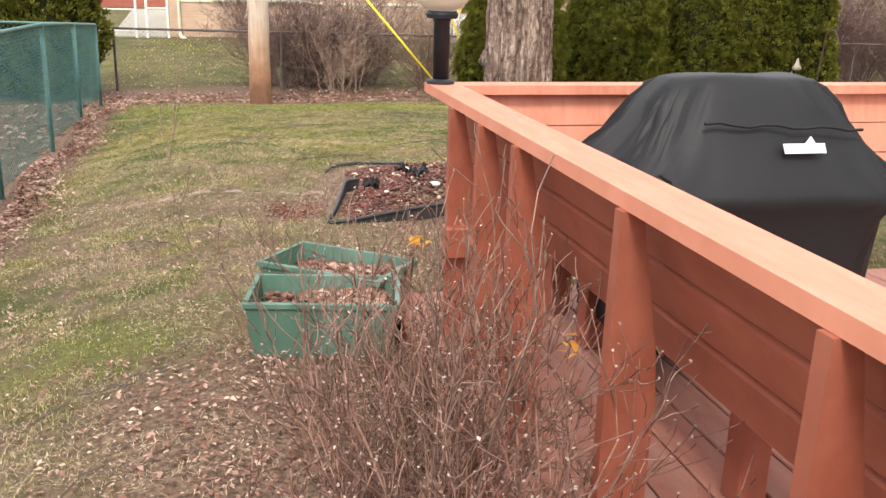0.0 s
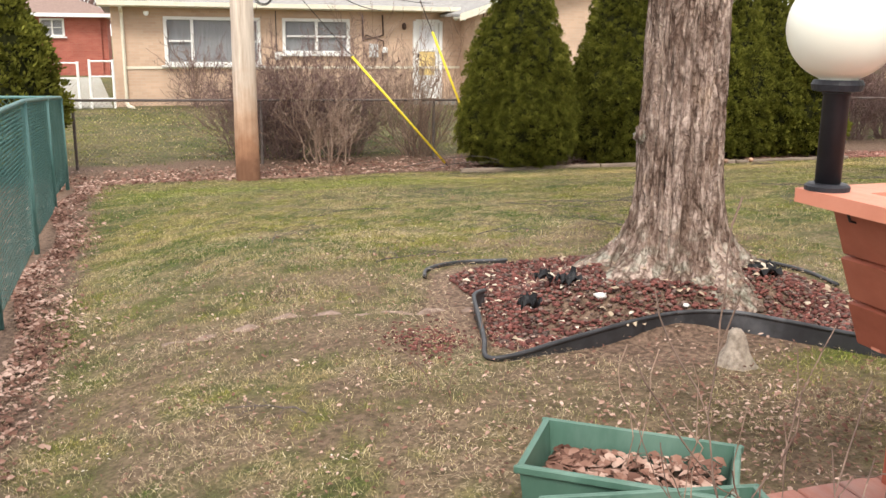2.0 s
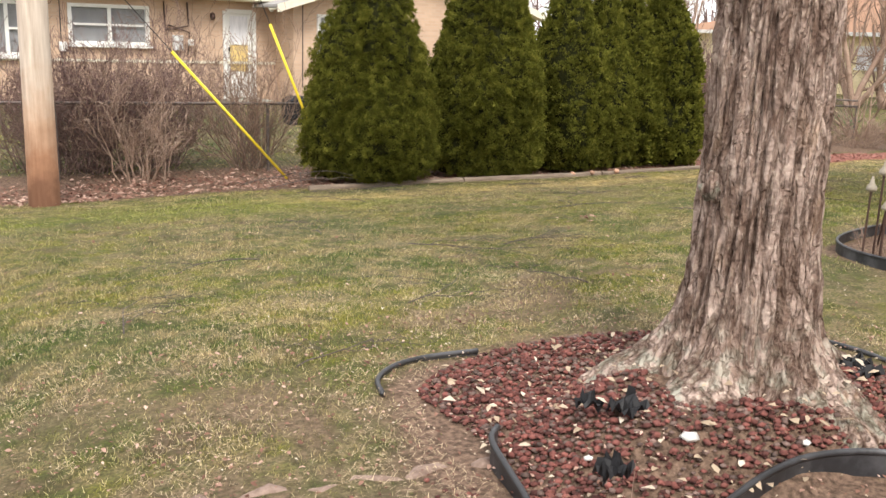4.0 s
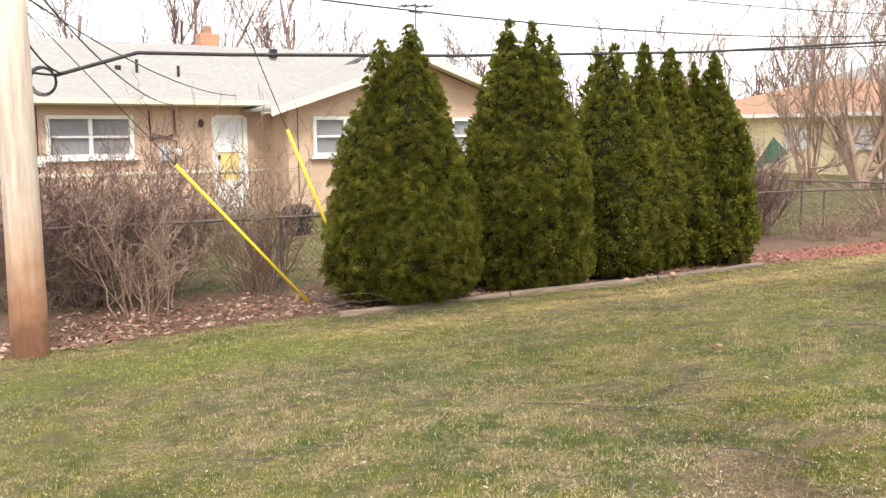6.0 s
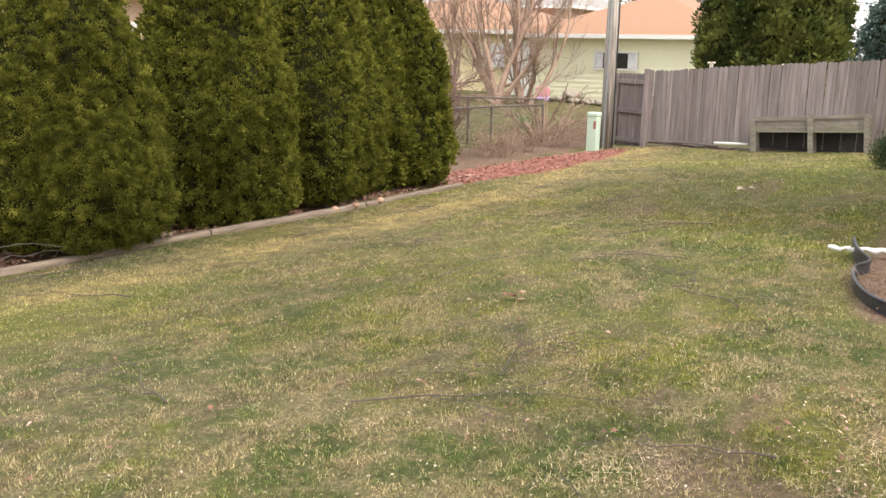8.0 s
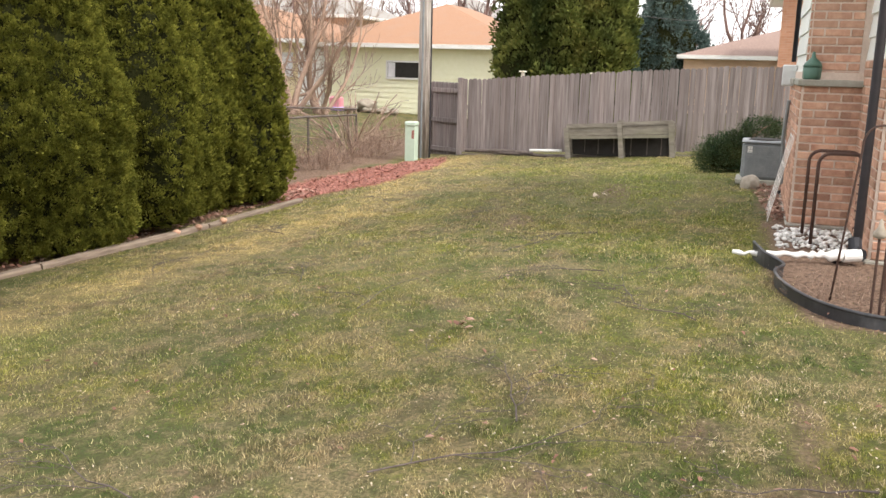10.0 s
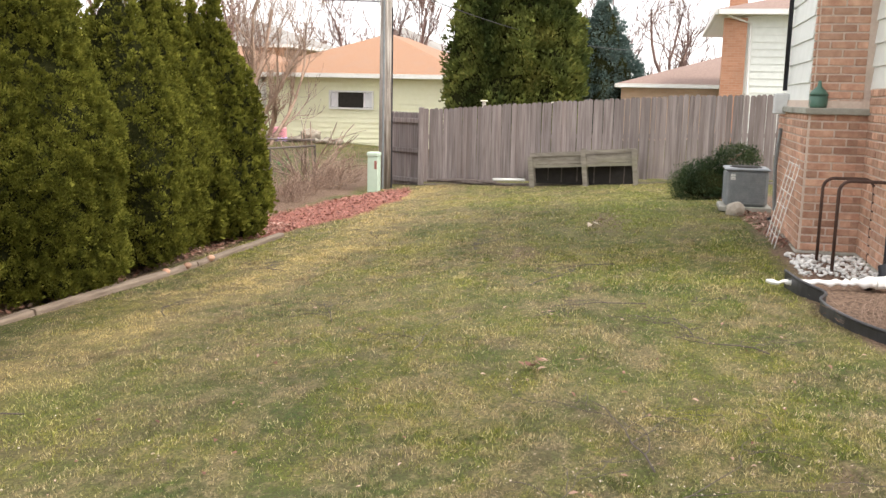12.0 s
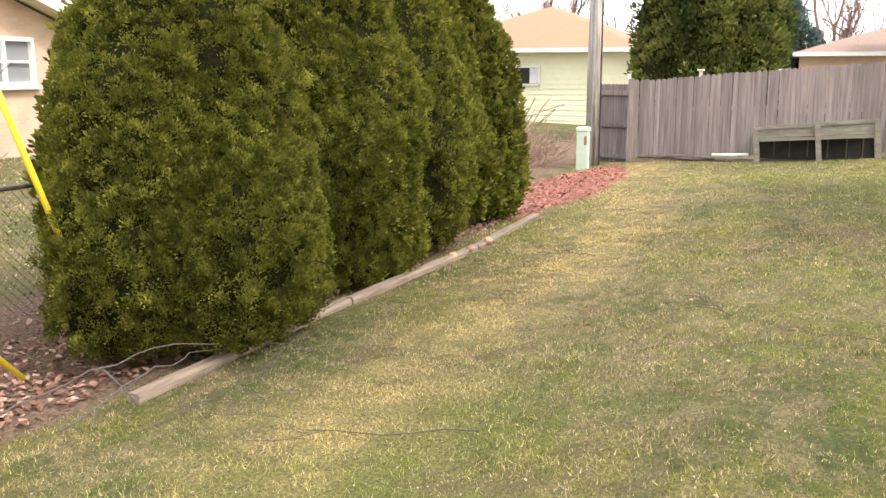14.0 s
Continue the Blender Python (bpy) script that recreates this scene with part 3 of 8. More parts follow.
ORANGE_ROOF = surface("tan_orange_shingles", (0.28, 0.15, 0.09), (0.37, 0.215, 0.135), 10, 0.6, (0.30, 0.195, 0.14), 0.9, 0.3, stretch=(3, 3, 3))
BROWN_ROOF = surface("brown_shingles", (0.20, 0.135, 0.11), (0.30, 0.21, 0.18), 14, 0.6, rough=0.9, bump=0.3)
RED_BRICK = brick_wall_mat("red_brick_far", (0.36, 0.10, 0.07), (0.42, 0.13, 0.09), (0.38, 0.18, 0.14))
ORANGE_BRICK = brick_wall_mat("orange_brick_far", (0.46, 0.22, 0.13), (0.52, 0.27, 0.17), (0.5, 0.36, 0.28))
BRICK_A = surface("orange_tan_brick", (0.37, 0.195, 0.13), (0.58, 0.37, 0.26), 14, 5, (0.30, 0.14, 0.10), 0.9, 0.5, each=0.26)
MORTAR = surface("grey_pink_mortar", (0.56, 0.45, 0.37), (0.68, 0.57, 0.49), 30, 2, (0.44, 0.36, 0.30), 0.95, 0.4)
STONECAP = surface("grey_limestone_cap", (0.26, 0.25, 0.21), (0.38, 0.37, 0.32), 12, 2, (0.22, 0.22, 0.18), 0.9, 0.3)
CONCRETE = surface("mossy_concrete_foundation", (0.28, 0.27, 0.23), (0.42, 0.40, 0.35), 12, 2, (0.25, 0.26, 0.19), 0.95, 0.4)
GREY_METAL_PALE = surface("pale_grey_metal_box", (0.55, 0.56, 0.56), (0.66, 0.67, 0.67), 12, 2, rough=0.5, bump=0.05)
GREY_METAL = surface("grey_painted_metal", (0.19, 0.205, 0.215), (0.26, 0.275, 0.285), 12, 2, rough=0.45, bump=0.1, metal=0.2)
# Near-black tone; on the bench board it paints the shade inside.
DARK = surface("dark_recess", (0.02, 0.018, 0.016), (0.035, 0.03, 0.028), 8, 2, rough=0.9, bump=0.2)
RUST = surface("rusty_brown_steel", (0.045, 0.025, 0.02), (0.10, 0.055, 0.04), 25, 4, rough=0.7, bump=0.2)
STONE = surface("pale_rough_stone", (0.28, 0.24, 0.19), (0.42, 0.37, 0.31), 18, 4, (0.24, 0.22, 0.16), 0.9, 0.6)


# ---- ground and beds ----
rnd = np.random.RandomState(5)


def lerp_noise(x, y, s, seed=0.0):
    return np.array([noise.noise((a * s + seed, b * s - seed, seed)) for a, b in zip(x, y)])


def zones(x, y):
    """Soil, mulch and dry-grass shares of the ground at places x, y."""
    n = lerp_noise(x, y, 1.6, 3.1)
    n2 = lerp_noise(x, y, 4.5, 7.7)
    edge = np.interp(x, [-3, -1.5, 0.5, 2, 3.6, 6, 9, 11.5, 12.5, 17, 30], [14.0, 14.1, 14.3, 14.4, 14.3, 14.1, 14.0, 14.1, 14.9, 14.9, 15.2])
    soil = sstep((y - edge + 0.22 * n + 0.1 * n2) / 0.3) * (1 - sstep((y - 16.4 + 0.3 * n) / 0.5))
    near = sstep((1.15 - x + 0.4 * n) / 0.4) * sstep((x + 0.75 + 0.5 * n + 0.12 * (y - 2)) / 0.6) * (1 - sstep((y - 3.6 + 0.3 * n) / 0.7))
    near = np.maximum(near, (1 - sstep((np.hypot(x - 1.2, y - 4.6) - 0.6 + 0.4 * n + 0.3 * n2) / 0.5)) * 0.6)
    left = sstep((-1.25 - x + 0.22 * n + 0.12 * n2) / 0.2) * (1 - sstep((y - 14) / 1.0)) * sstep((x + 3.6 + 0.4 * n) / 0.6) * sstep((y + 1) / 1.0)
    ring = 1 - sstep((np.hypot(x - 1.75, (y - 6.15) * 1.1) - 1.15 + 0.15 * n) / 0.2)
    patch = np.zeros_like(x)
    for cx, cy, rx, ry in ((-0.35, 6.3, 0.55, 0.3), (0.3, 5.9, 0.45, 0.2), (2.35, 8.0, 0.3, 0.28), (1.9, 7.75, 0.5, 0.22), (3.05, 8.5, 0.16, 0.1), (3.25, 8.1, 0.35, 0.07), (-0.7, 5.2, 0.35, 0.2), (3.4, 7.35, 0.25, 0.12),
                           (0.1, 4.9, 0.3, 0.2), (2.55, 9.0, 0.14, 0.1), (10.6, 9.9, 0.9, 0.25), (8.2, 10.6, 0.5, 0.2)):
        patch = np.maximum(patch, 0.6 * (1 - sstep((np.hypot((x - cx) / rx, (y - cy) / ry) - 0.75 + 0.9 * n2) / 0.5)))
    bare = 0.75 * sstep((8.2 - y + 2.2 * n) / 3.2) * sstep((n2 + 0.6 * n + 0.10) / 0.3) * sstep((y + 1) / 1.0) * sstep((3.4 - x) / 1.5)
    house = sstep((8.25 + 0.1 * n - y - 0.25 * np.clip(6 - x, 0, 3) ** 1.5) / 0.12) * sstep((x - 4.75) / 0.2)
    house = np.maximum(house, sstep((x - 8.4) / 0.5) * sstep((8.12 + 0.07 * (x - 8.6) + 0.12 * n - y) / 0.15))
    house *= sstep((y - 5.6) / 0.4) * sstep((14.6 - x) / 0.8)
    soil = np.clip(np.maximum.reduce([soil, near, left, ring, patch, house, bare]), 0, 1)
    red_hi = np.interp(x, [9.9, 10.3, 12, 14.5, 16.2, 17.2], [14.2, 15.0, 15.1, 15.0, 14.6, 14.1])
    red_lo = np.interp(x, [9.9, 10.3, 12, 14.5, 16.2, 17.2], [14.2, 13.95, 13.6, 13.5, 13.75, 14.0])
    mulch = sstep((red_hi - y + 0.15 * n) / 0.15) * sstep((y - red_lo + 0.12 * n) / 0.12) * sstep((x - 9.9) / 0.2) * (1 - sstep((x - 16.9) / 0.3))
    dry = 0.65 * sstep((0.5 + lerp_noise(x, y, 0.45, 1.2) * 1.6)) * (0.35 + 0.65 * sstep((n2 + 0.35) / 0.7))
    band = np.exp(-((y - edge + 1.5 + 0.3 * n) / 0.45) ** 2) * sstep((x - 2.0) / 1.5)
    dry = np.clip(dry * (0.7 + 0.3 * (y < 7)) + 0.7 * band + 0.25 * np.exp(-((y - edge + 2.8) / 0.3) ** 2) * (x > 1), 0, 0.85)
    c2 = edge - 1.3 + 0.3 * n
    lush = 0.75 * np.exp(-((y - edge + 1.7 + 0.4 * n) / 0.75) ** 2) * (1 - sstep((x - 3.0) / 3.0)) * sstep((x + 1.6) / 0.8)
    lush = np.maximum(lush, 0.85 * np.exp(-(((x - 11.5) / 2.6) ** 2 + ((y - 9.7 + 0.2 * n) / 0.9) ** 2)))
    lush = np.maximum(lush, 0.45 * sstep((x - 3.5 + n) / 2.0) * sstep((c2 - 0.6 - y + 0.3 * n2) / 0.5) * sstep((0.35 + n + 0.5 * n2) / 0.7))
    tuft = np.exp(-(((x - 2.35) / 0.42) ** 2 + ((y - 5.02 + 0.1 * n2) / 0.13) ** 2))
    tuft = np.maximum(tuft, 0.75 * np.exp(-(((x + 0.5 + 0.3 * n) / 0.6) ** 2 + ((y - 3.8) / 0.4) ** 2)))
    lush, soil = np.maximum(lush, tuft), soil * (1 - tuft)
    dry = dry * (1 - lush)
    straw = np.exp(-((y - c2) / 0.46) ** 2) + 0.25 * np.exp(-((y - c2 + 1.15 + 0.3 * n2) / 0.25) ** 2)
    straw = np.clip(straw * sstep((x - 1.8) / 1.5) * sstep((18 - x) / 2) * (0.4 + 0.6 * sstep((n2 + 0.25) / 0.5)), 0, 0.8)
    return soil, np.clip(mulch, 0, 1), dry, np.clip(lush, 0, 1), straw


def make_ground():
    xs = np.concatenate([[-900, -300, -120, -60, -35, -22, -14, -9, -6], np.arange(-4, 18.5, 0.1), np.arange(18.6, 34, 1.2), [38, 45, 60, 90, 150, 400, 900]])
    ys = np.concatenate([[-900, -300, -100, -40, -15, -8, -4], np.arange(-2, 17.6, 0.1), np.arange(17.8, 30, 0.8), [34, 40, 50, 70, 120, 400, 900]])
    X, Y = np.meshgrid(xs, ys)
    x, y = X.ravel(), Y.ravel()
    z = G(x, y)
    fine = (x > -4) & (x < 18.5) & (y > -2) & (y < 17.6)
    z[fine] += 0.010 * lerp_noise(x[fine], y[fine], 3.3, 0.4) + 0.006 * lerp_noise(x[fine], y[fine], 9.0, 0.9)
    nx, ny = len(xs), len(ys)
    i = (np.arange(ny - 1)[:, None] * nx + np.arange(nx - 1)[None]).ravel()
    tris = np.concatenate([np.stack([i, i + 1, i + nx + 1], 1), np.stack([i, i + nx + 1, i + nx], 1)])
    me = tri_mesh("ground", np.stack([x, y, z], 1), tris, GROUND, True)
    for key, vals in zip(("soil", "mulch", "dry", "lush", "straw"), zones(x, y)):
        me.attributes.new(key, "FLOAT", "POINT").data.foreach_set("value", vals.astype(np.float32))
    tagged(new("ground", me), "patchy early spring lawn, green and straw-coloured, with bare soil beds", "ground", "", "structure")


make_ground()


def scatter(n, x0, x1, y0, y1, seed):
    r = np.random.RandomState(seed)
    return r.uniform(x0, x1, n), r.uniform(y0, y1, n), r


def make_grass():
    vs, ts, dr, lu, sw, base = [], [], [], [], [], 0
    for n, x0, x1, y0, y1, w, h, seed in ((350000, -1.7, 3.8, 3.2, 10.4, 0.0017, 0.022, 1), (100000, -1.6, 1.6, 0.6, 3.2, 0.0018, 0.024, 2),
                                          (520000, -1.6, 9.0, 7.4, 14.6, 0.0023, 0.021, 3), (150000, 6.5, 17.4, 8.3, 14.8, 0.0052, 0.024, 4), (40000, -2, 20, 16.3, 24, 0.014, 0.035, 6)):
        x, y, r = scatter(n, x0, x1, y0, y1, seed)
        s, m, d, lsh, st = zones(x, y)
        keep = r.rand(n) > np.maximum(s, m) * 0.97 + 0.02
        clump = np.array([noise.noise((p * 10, q * 10, 8.0)) + 0.5 * noise.noise((p * 27, q * 27, 1.0)) for p, q in zip(x, y)])
        keep &= r.rand(n) < 0.86 + 1.5 * clump - 0.3 * d
        keep &= ~((x > 0.78) & (y < 3.8) & (x < 6))
        x, y, d, lsh, st = x[keep], y[keep], d[keep], lsh[keep], st[keep]
        k = len(x)
        z = G(x, y)
        a, lean, la = r.uniform(0, 6.28, k), r.uniform(0.1, 1.4, k), r.uniform(0, 6.28, k)
        hh = h * r.uniform(0.5, 1.35, k) * (0.8 + 0.5 * np.array([noise.noise((p * 1.1, q * 1.1, 5)) for p, q in zip(x, y)]))
        ww = w * r.uniform(0.6, 1.3, k)
        p = np.stack([x, y, z - 0.004], 1)
        sd = np.stack([np.cos(a), np.sin(a), np.zeros(k)], 1) * ww[:, None]
        tip = np.stack([np.cos(la) * np.sin(lean) * hh * 1.4, np.sin(la) * np.sin(lean) * hh * 1.4, np.cos(lean) * hh + 0.006], 1)
        vs.append(np.stack([p - sd, p + sd, p + tip], 1).reshape(-1, 3))
        ts.append(np.arange(3 * k).reshape(-1, 3) + base)
        dr.append(np.repeat(d, 3))
        lu.append(np.repeat(lsh, 3))
        sw.append(np.repeat(st, 3))
        base += 3 * k
    me = tri_mesh("grass", np.concatenate(vs), np.concatenate(ts), BLADES)
    me.attributes.new("dry", "FLOAT", "POINT").data.foreach_set("value", np.concatenate(dr).astype(np.float32))
    me.attributes.new("lush", "FLOAT", "POINT").data.foreach_set("value", np.concatenate(lu).astype(np.float32))
    me.attributes.new("straw", "FLOAT", "POINT").data.foreach_set("value", np.concatenate(sw).astype(np.float32))
    stuff("grass", me, "short patchy lawn grass, green mixed with straw", "grass")


make_grass()


def make_thatch():
    """Dead straw lying flat among the grass."""
    x, y, r = scatter(120000, -1.6, 3.8, 0.9, 8.6, 44)
    n = np.array([noise.noise((a * 2.3, b * 2.3, 4.0)) + 0.5 * noise.noise((a * 7, b * 7, 2.0)) for a, b in zip(x, y)])
    keep = (n + r.uniform(-0.15, 0.15, len(x)) > 0.0) & ~((x > 0.78) & (y < 3.9)) & (np.hypot(x - 1.85, (y - 6.2) * 1.1) > 1.15)
    x, y = x[keep], y[keep]
    k = len(x)
    z = G(x, y) + r.uniform(0.008, 0.024, k)
    a, L, w = r.uniform(0, 6.28, k), r.uniform(0.005, 0.016, k), r.uniform(0.0005, 0.0012, k)
    d = np.stack([np.cos(a) * L, np.sin(a) * L, r.uniform(-0.008, 0.008, k)], 1)
    s = np.stack([-np.sin(a) * w, np.cos(a) * w, np.zeros(k)], 1)
    c = np.stack([x, y, z], 1)
    v = np.stack([c - d - s, c - d + s, c + d + s * 0.4, c + d - s * 0.4], 1).reshape(-1, 3)
    t = np.array([(0, 2, 1), (0, 3, 2)])[None] + (np.arange(k) * 4)[:, None, None]
    stuff("thatch", tri_mesh("thatch", v, t, THATCH), "flat dead straw lying among the spring grass", "grass")


make_thatch()


def leaf_cloud(name, x, y, size, material, seed, lift=0.012, z=None):
    """Curled dead leaves lying about: each a small folded quad."""
    r = np.random.RandomState(seed)
    k = len(x)
    z = (G(x, y) if z is None else z) + lift * r.uniform(0.3, 1.6, k)
    a = r.uniform(0, 6.28, k)
    s = size * r.uniform(0.45, 1.4, k)
    u = np.stack([np.cos(a), np.sin(a), r.uniform(-0.45, 0.45, k)], 1) * s[:, None]
    v = np.stack([-np.sin(a), np.cos(a), r.uniform(-0.45, 0.45, k)], 1) * (s * r.uniform(0.4, 0.8, k))[:, None]
    c = np.stack([x, y, z], 1)
    up = np.stack([np.zeros(k), np.zeros(k), s * r.uniform(0.1, 0.5, k)], 1)
    pts = np.stack([c - u, c - v * 0.9 - u * 0.2 + up, c - v * 0.6 + u * 0.5 + up * 0.4, c + u, c + v * 0.9 + u * 0.2 + up, c + v * 0.7 - u * 0.5 + up * 0.6], 1).reshape(-1, 3)
    t = np.array([(0, 1, 5), (1, 4, 5), (1, 2, 4), (2, 3, 4)])[None] + (np.arange(k) * 6)[:, None, None]
    return tri_mesh(name, pts, t, material)


def make_litter():
    r = np.random.RandomState(11)
    n = 6500
    y = r.uniform(3.5, 14.2, n)
    x = -1.66 + np.abs(r.normal(0, 0.16, n)) + 0.08 * np.sin(y * 2)
    stuff("leaf_litter", leaf_cloud("leaf_litter", x, y, 0.019, DEAD_LEAF, 12, 0.02), "drift of curled brown leaves along the fence", "leaves")
    n = 9000
    x = r.uniform(-2.2, 11.5, n)
    y = np.interp(x, [-3, 0.5, 2, 3.6, 6, 9, 12], [14.3, 14.5, 14.8, 14.8, 14.6, 14.4, 14.4]) + r.beta(1.2, 2.0, n) * 1.9 - 0.25
    stuff("leaf_litter", leaf_cloud("leaf_litter", x, y, 0.027, DEAD_LEAF, 13, 0.02), "brown fallen leaves under the shrubs and hedge", "leaves")
    n = 4200
    x, y = r.normal(0.2, 0.42, n), r.uniform(0.9, 3.6, n)
    k = (x < 0.78) & (x > -0.9)
    stuff("leaf_litter", leaf_cloud("leaf_litter", x[k], y[k], 0.0115, DEAD_LEAF, 14, 0.02), "small brown and pinkish leaves under the bare shrub", "leaves")
    n = 1300
    x, y = r.normal(1.35, 0.55, n), r.normal(4.4, 0.42, n)
    stuff("leaf_litter", leaf_cloud("leaf_litter", x, y, 0.0115, DEAD_LEAF, 15, 0.015), "brown leaves scattered beside the deck corner", "leaves")
    n = 7000
    x, y = r.uniform(-1.5, 4.5, n), r.uniform(0.8, 10, n)
    stuff("leaf_bits", leaf_cloud("leaf_bits", x, y, 0.0055, PALE_LEAF, 16, 0.03), "pale leaf bits strewn over the lawn", "leaves")
    n = 3200
    x, y = r.uniform(-1.5, 16.5, n), r.uniform(7, 14.2, n)
    stuff("leaf_bits", leaf_cloud("leaf_bits", x, y, 0.0058, PALE_LEAF, 17, 0.03), "pale leaf bits strewn over the lawn", "leaves")
    n = 520
    x = r.uniform(8.6, 12.9, n)
    y = 7.98 + r.rand(n) * (0.16 + 0.07 * (x - 8.6))
    stuff("leaf_litter", leaf_cloud("leaf_litter", x, y, 0.026, DEAD_LEAF, 18, 0.02), "brown leaves beside the house wall", "leaves")
    n = 420
    x, y = r.uniform(-0.4, 6, n), r.uniform(5, 12, n)
    stuff("leaf_litter", leaf_cloud("leaf_litter", x, y, 0.014, DEAD_LEAF, 19, 0.03), "odd brown leaves on the lawn", "leaves")
    n = 9000
    x, y = r.uniform(-1.5, 3.6, n), r.uniform(0.8, 7.8, n)
    stuff("leaf_bits", leaf_cloud("leaf_bits", x, y, 0.0095, DEAD_LEAF, 23, 0.02), "brown leaf crumbs strewn over the lawn", "leaves")
    stuff("leaf_litter", leaf_cloud("leaf_litter", 4.36 + r.normal(0, 0.035, 9), 9.87 + r.normal(0, 0.03, 9), 0.030, DEAD_LEAF, 20, 0.04), "clump of curled tan leaves on the lawn", "leaves")
    n = 2600
    x, y = r.uniform(-4.2, -1.75, n), r.uniform(4, 14, n)
    stuff("leaf_litter", leaf_cloud("leaf_litter", x, y, 0.04, DEAD_LEAF, 21, 0.02), "brown leaves behind the green fence", "leaves")


make_litter()


def pebbles(name, x, y, size, material, seed, lift=0.3, z=None):
    """Angular lumps of rock: squashed octahedra with moved corners."""
    r = np.random.RandomState(seed)
    k = len(x)
    s = size * r.uniform(0.5, 1.3, k)
    o = np.array([(1, 0, 0), (0, 1, 0), (-1, 0, 0), (0, -1, 0), (0, 0, 0.8), (0, 0, -0.8), (0.62, 0.62, 0.45), (-0.6, 0.55, 0.5), (-0.55, -0.62, 0.4), (0.6, -0.6, 0.5)])
    pts = o[None] * s[:, None, None] * r.uniform(0.75, 1.2, (k, 10, 1))
    a = r.uniform(0, 6.28, k)
    ca, sa = np.cos(a)[:, None], np.sin(a)[:, None]
    X, Y = pts[..., 0] * ca - pts[..., 1] * sa, pts[..., 0] * sa + pts[..., 1] * ca
    z = (G(x, y) if z is None else z) + s * lift
    P = np.stack([X + x[:, None], Y * 0.85 + y[:, None], pts[..., 2] * 0.8 + z[:, None]], 2)
    f = [(0, 6, 4), (6, 1, 4), (1, 7, 4), (7, 2, 4), (2, 8, 4), (8, 3, 4), (3, 9, 4), (9, 0, 4), (0, 1, 6), (1, 2, 7), (2, 3, 8), (3, 0, 9), (1, 0, 5), (2, 1, 5), (3, 2, 5), (0, 3, 5)]
    t = np.array(f)[None] + (np.arange(k) * 10)[:, None, None]
    return tri_mesh(name, P.reshape(-1, 3), t, material)


EDGE_FRONT = [(0.90, 6.28, 0.06), (0.80, 6.17, 0.05), (0.74, 5.95, 0.03), (0.66, 5.65, 0.0), (0.60, 5.46, -0.02), (0.72, 5.42, -0.01), (0.95, 5.46, 0.0), (1.2, 5.5, 0.0), (1.47, 5.56, 0.0),
              (1.7, 5.56, 0.01), (1.93, 5.47, 0.03), (2.1, 5.28, 0.03), (2.3, 5.0, 0.02), (2.5, 4.8, 0.02)]
EDGE_TOP = [0.10, 0.11, 0.08, 0.045, 0.025, 0.035, 0.06, 0.085, 0.10, 0.115, 0.12, 0.115, 0.11, 0.11]
EDGE_BACK = [(0.74, 6.86), (0.80, 7.02), (0.95, 7.14), (1.15, 7.18), (1.4, 7.16)]
EDGE_FAR = [(2.55, 7.08), (2.8, 6.95), (3.0, 6.68), (3.1, 6.35), (3.05, 6.0)]


def edging(name, pts, tops, label):
    """A plastic ribbon with a rounded bead along its top."""
    n = len(pts)
    fine = []
    for i in range(n - 1):
        for k in range(4):
            t = k / 4
            p0, p1, p2, p3 = (np.array((*pts[max(i - 1, 0)][:2], tops[max(i - 1, 0)])), np.array((*pts[i][:2], tops[i])), np.array((*pts[i + 1][:2], tops[i + 1])),
                              np.array((*pts[min(i + 2, n - 1)][:2], tops[min(i + 2, n - 1)])))
            fine.append(0.5 * (2 * p1 + (p2 - p0) * t + (2 * p0 - 5 * p1 + 4 * p2 - p3) * t * t + (3 * p1 - 3 * p2 + p3 - p0) * t ** 3))
    fine.append(np.array((*pts[-1][:2], tops[-1])))
    ob = thing(name, (0, 0, 0), label, "garden edging")
    band = MB()
    verts, faces = [], []
    for i, p in enumerate(fine):
        d = fine[min(i + 1, len(fine) - 1)] - fine[max(i - 1, 0)]
        s = np.array((-d[1], d[0], 0)) / (np.hypot(d[0], d[1]) + 1e-9) * 0.003
        b = g(p[0], p[1]) - 0.06
        top = p[2]
        verts += [(p[0] - s[0], p[1] - s[1], b), (p[0] - s[0], p[1] - s[1], top), (p[0] + s[0], p[1] + s[1], top), (p[0] + s[0], p[1] + s[1], b)]
    for i in range(len(fine) - 1):
        a = i * 4
        faces += [(a, a + 4, a + 5, a + 1), (a + 1, a + 5, a + 6, a + 2), (a + 2, a + 6, a + 7, a + 3)]
    band.add(verts, faces)
    part("band", band, EDGING, ob)
    part("bead", MB().tube([(p[0], p[1], p[2] + 0.004) for p in fine], 0.012, 8), EDGING, ob, smooth=True)
    return ob


edging("bed_edging", EDGE_FRONT, EDGE_TOP, "black plastic edging standing proud round the red rock bed")
edging("bed_edging", EDGE_BACK, [g(*p) + 0.015 for p in EDGE_BACK], "short curl of black plastic edging at the rock bed")
edging("bed_edging", EDGE_FAR, [g(*p) + 0.012 for p in EDGE_FAR], "black plastic edging behind the tree")
HB = [(6.75, 8.30), (6.45, 8.22), (6.2, 8.10), (6.0, 8.16), (5.7, 8.13), (5.35, 8.03), (5.1, 7.9), (4.95, 7.72), (4.88, 7.48), (4.9, 7.15), (5.0, 6.8), (5.3, 6.4)]
edging("bed_edging", HB, [0.13, 0.11, 0.09, 0.08, 0.08, 0.085, 0.09, 0.09, 0.09, 0.09, 0.09, 0.08], "black plastic edging curving round the bed by the house wall")


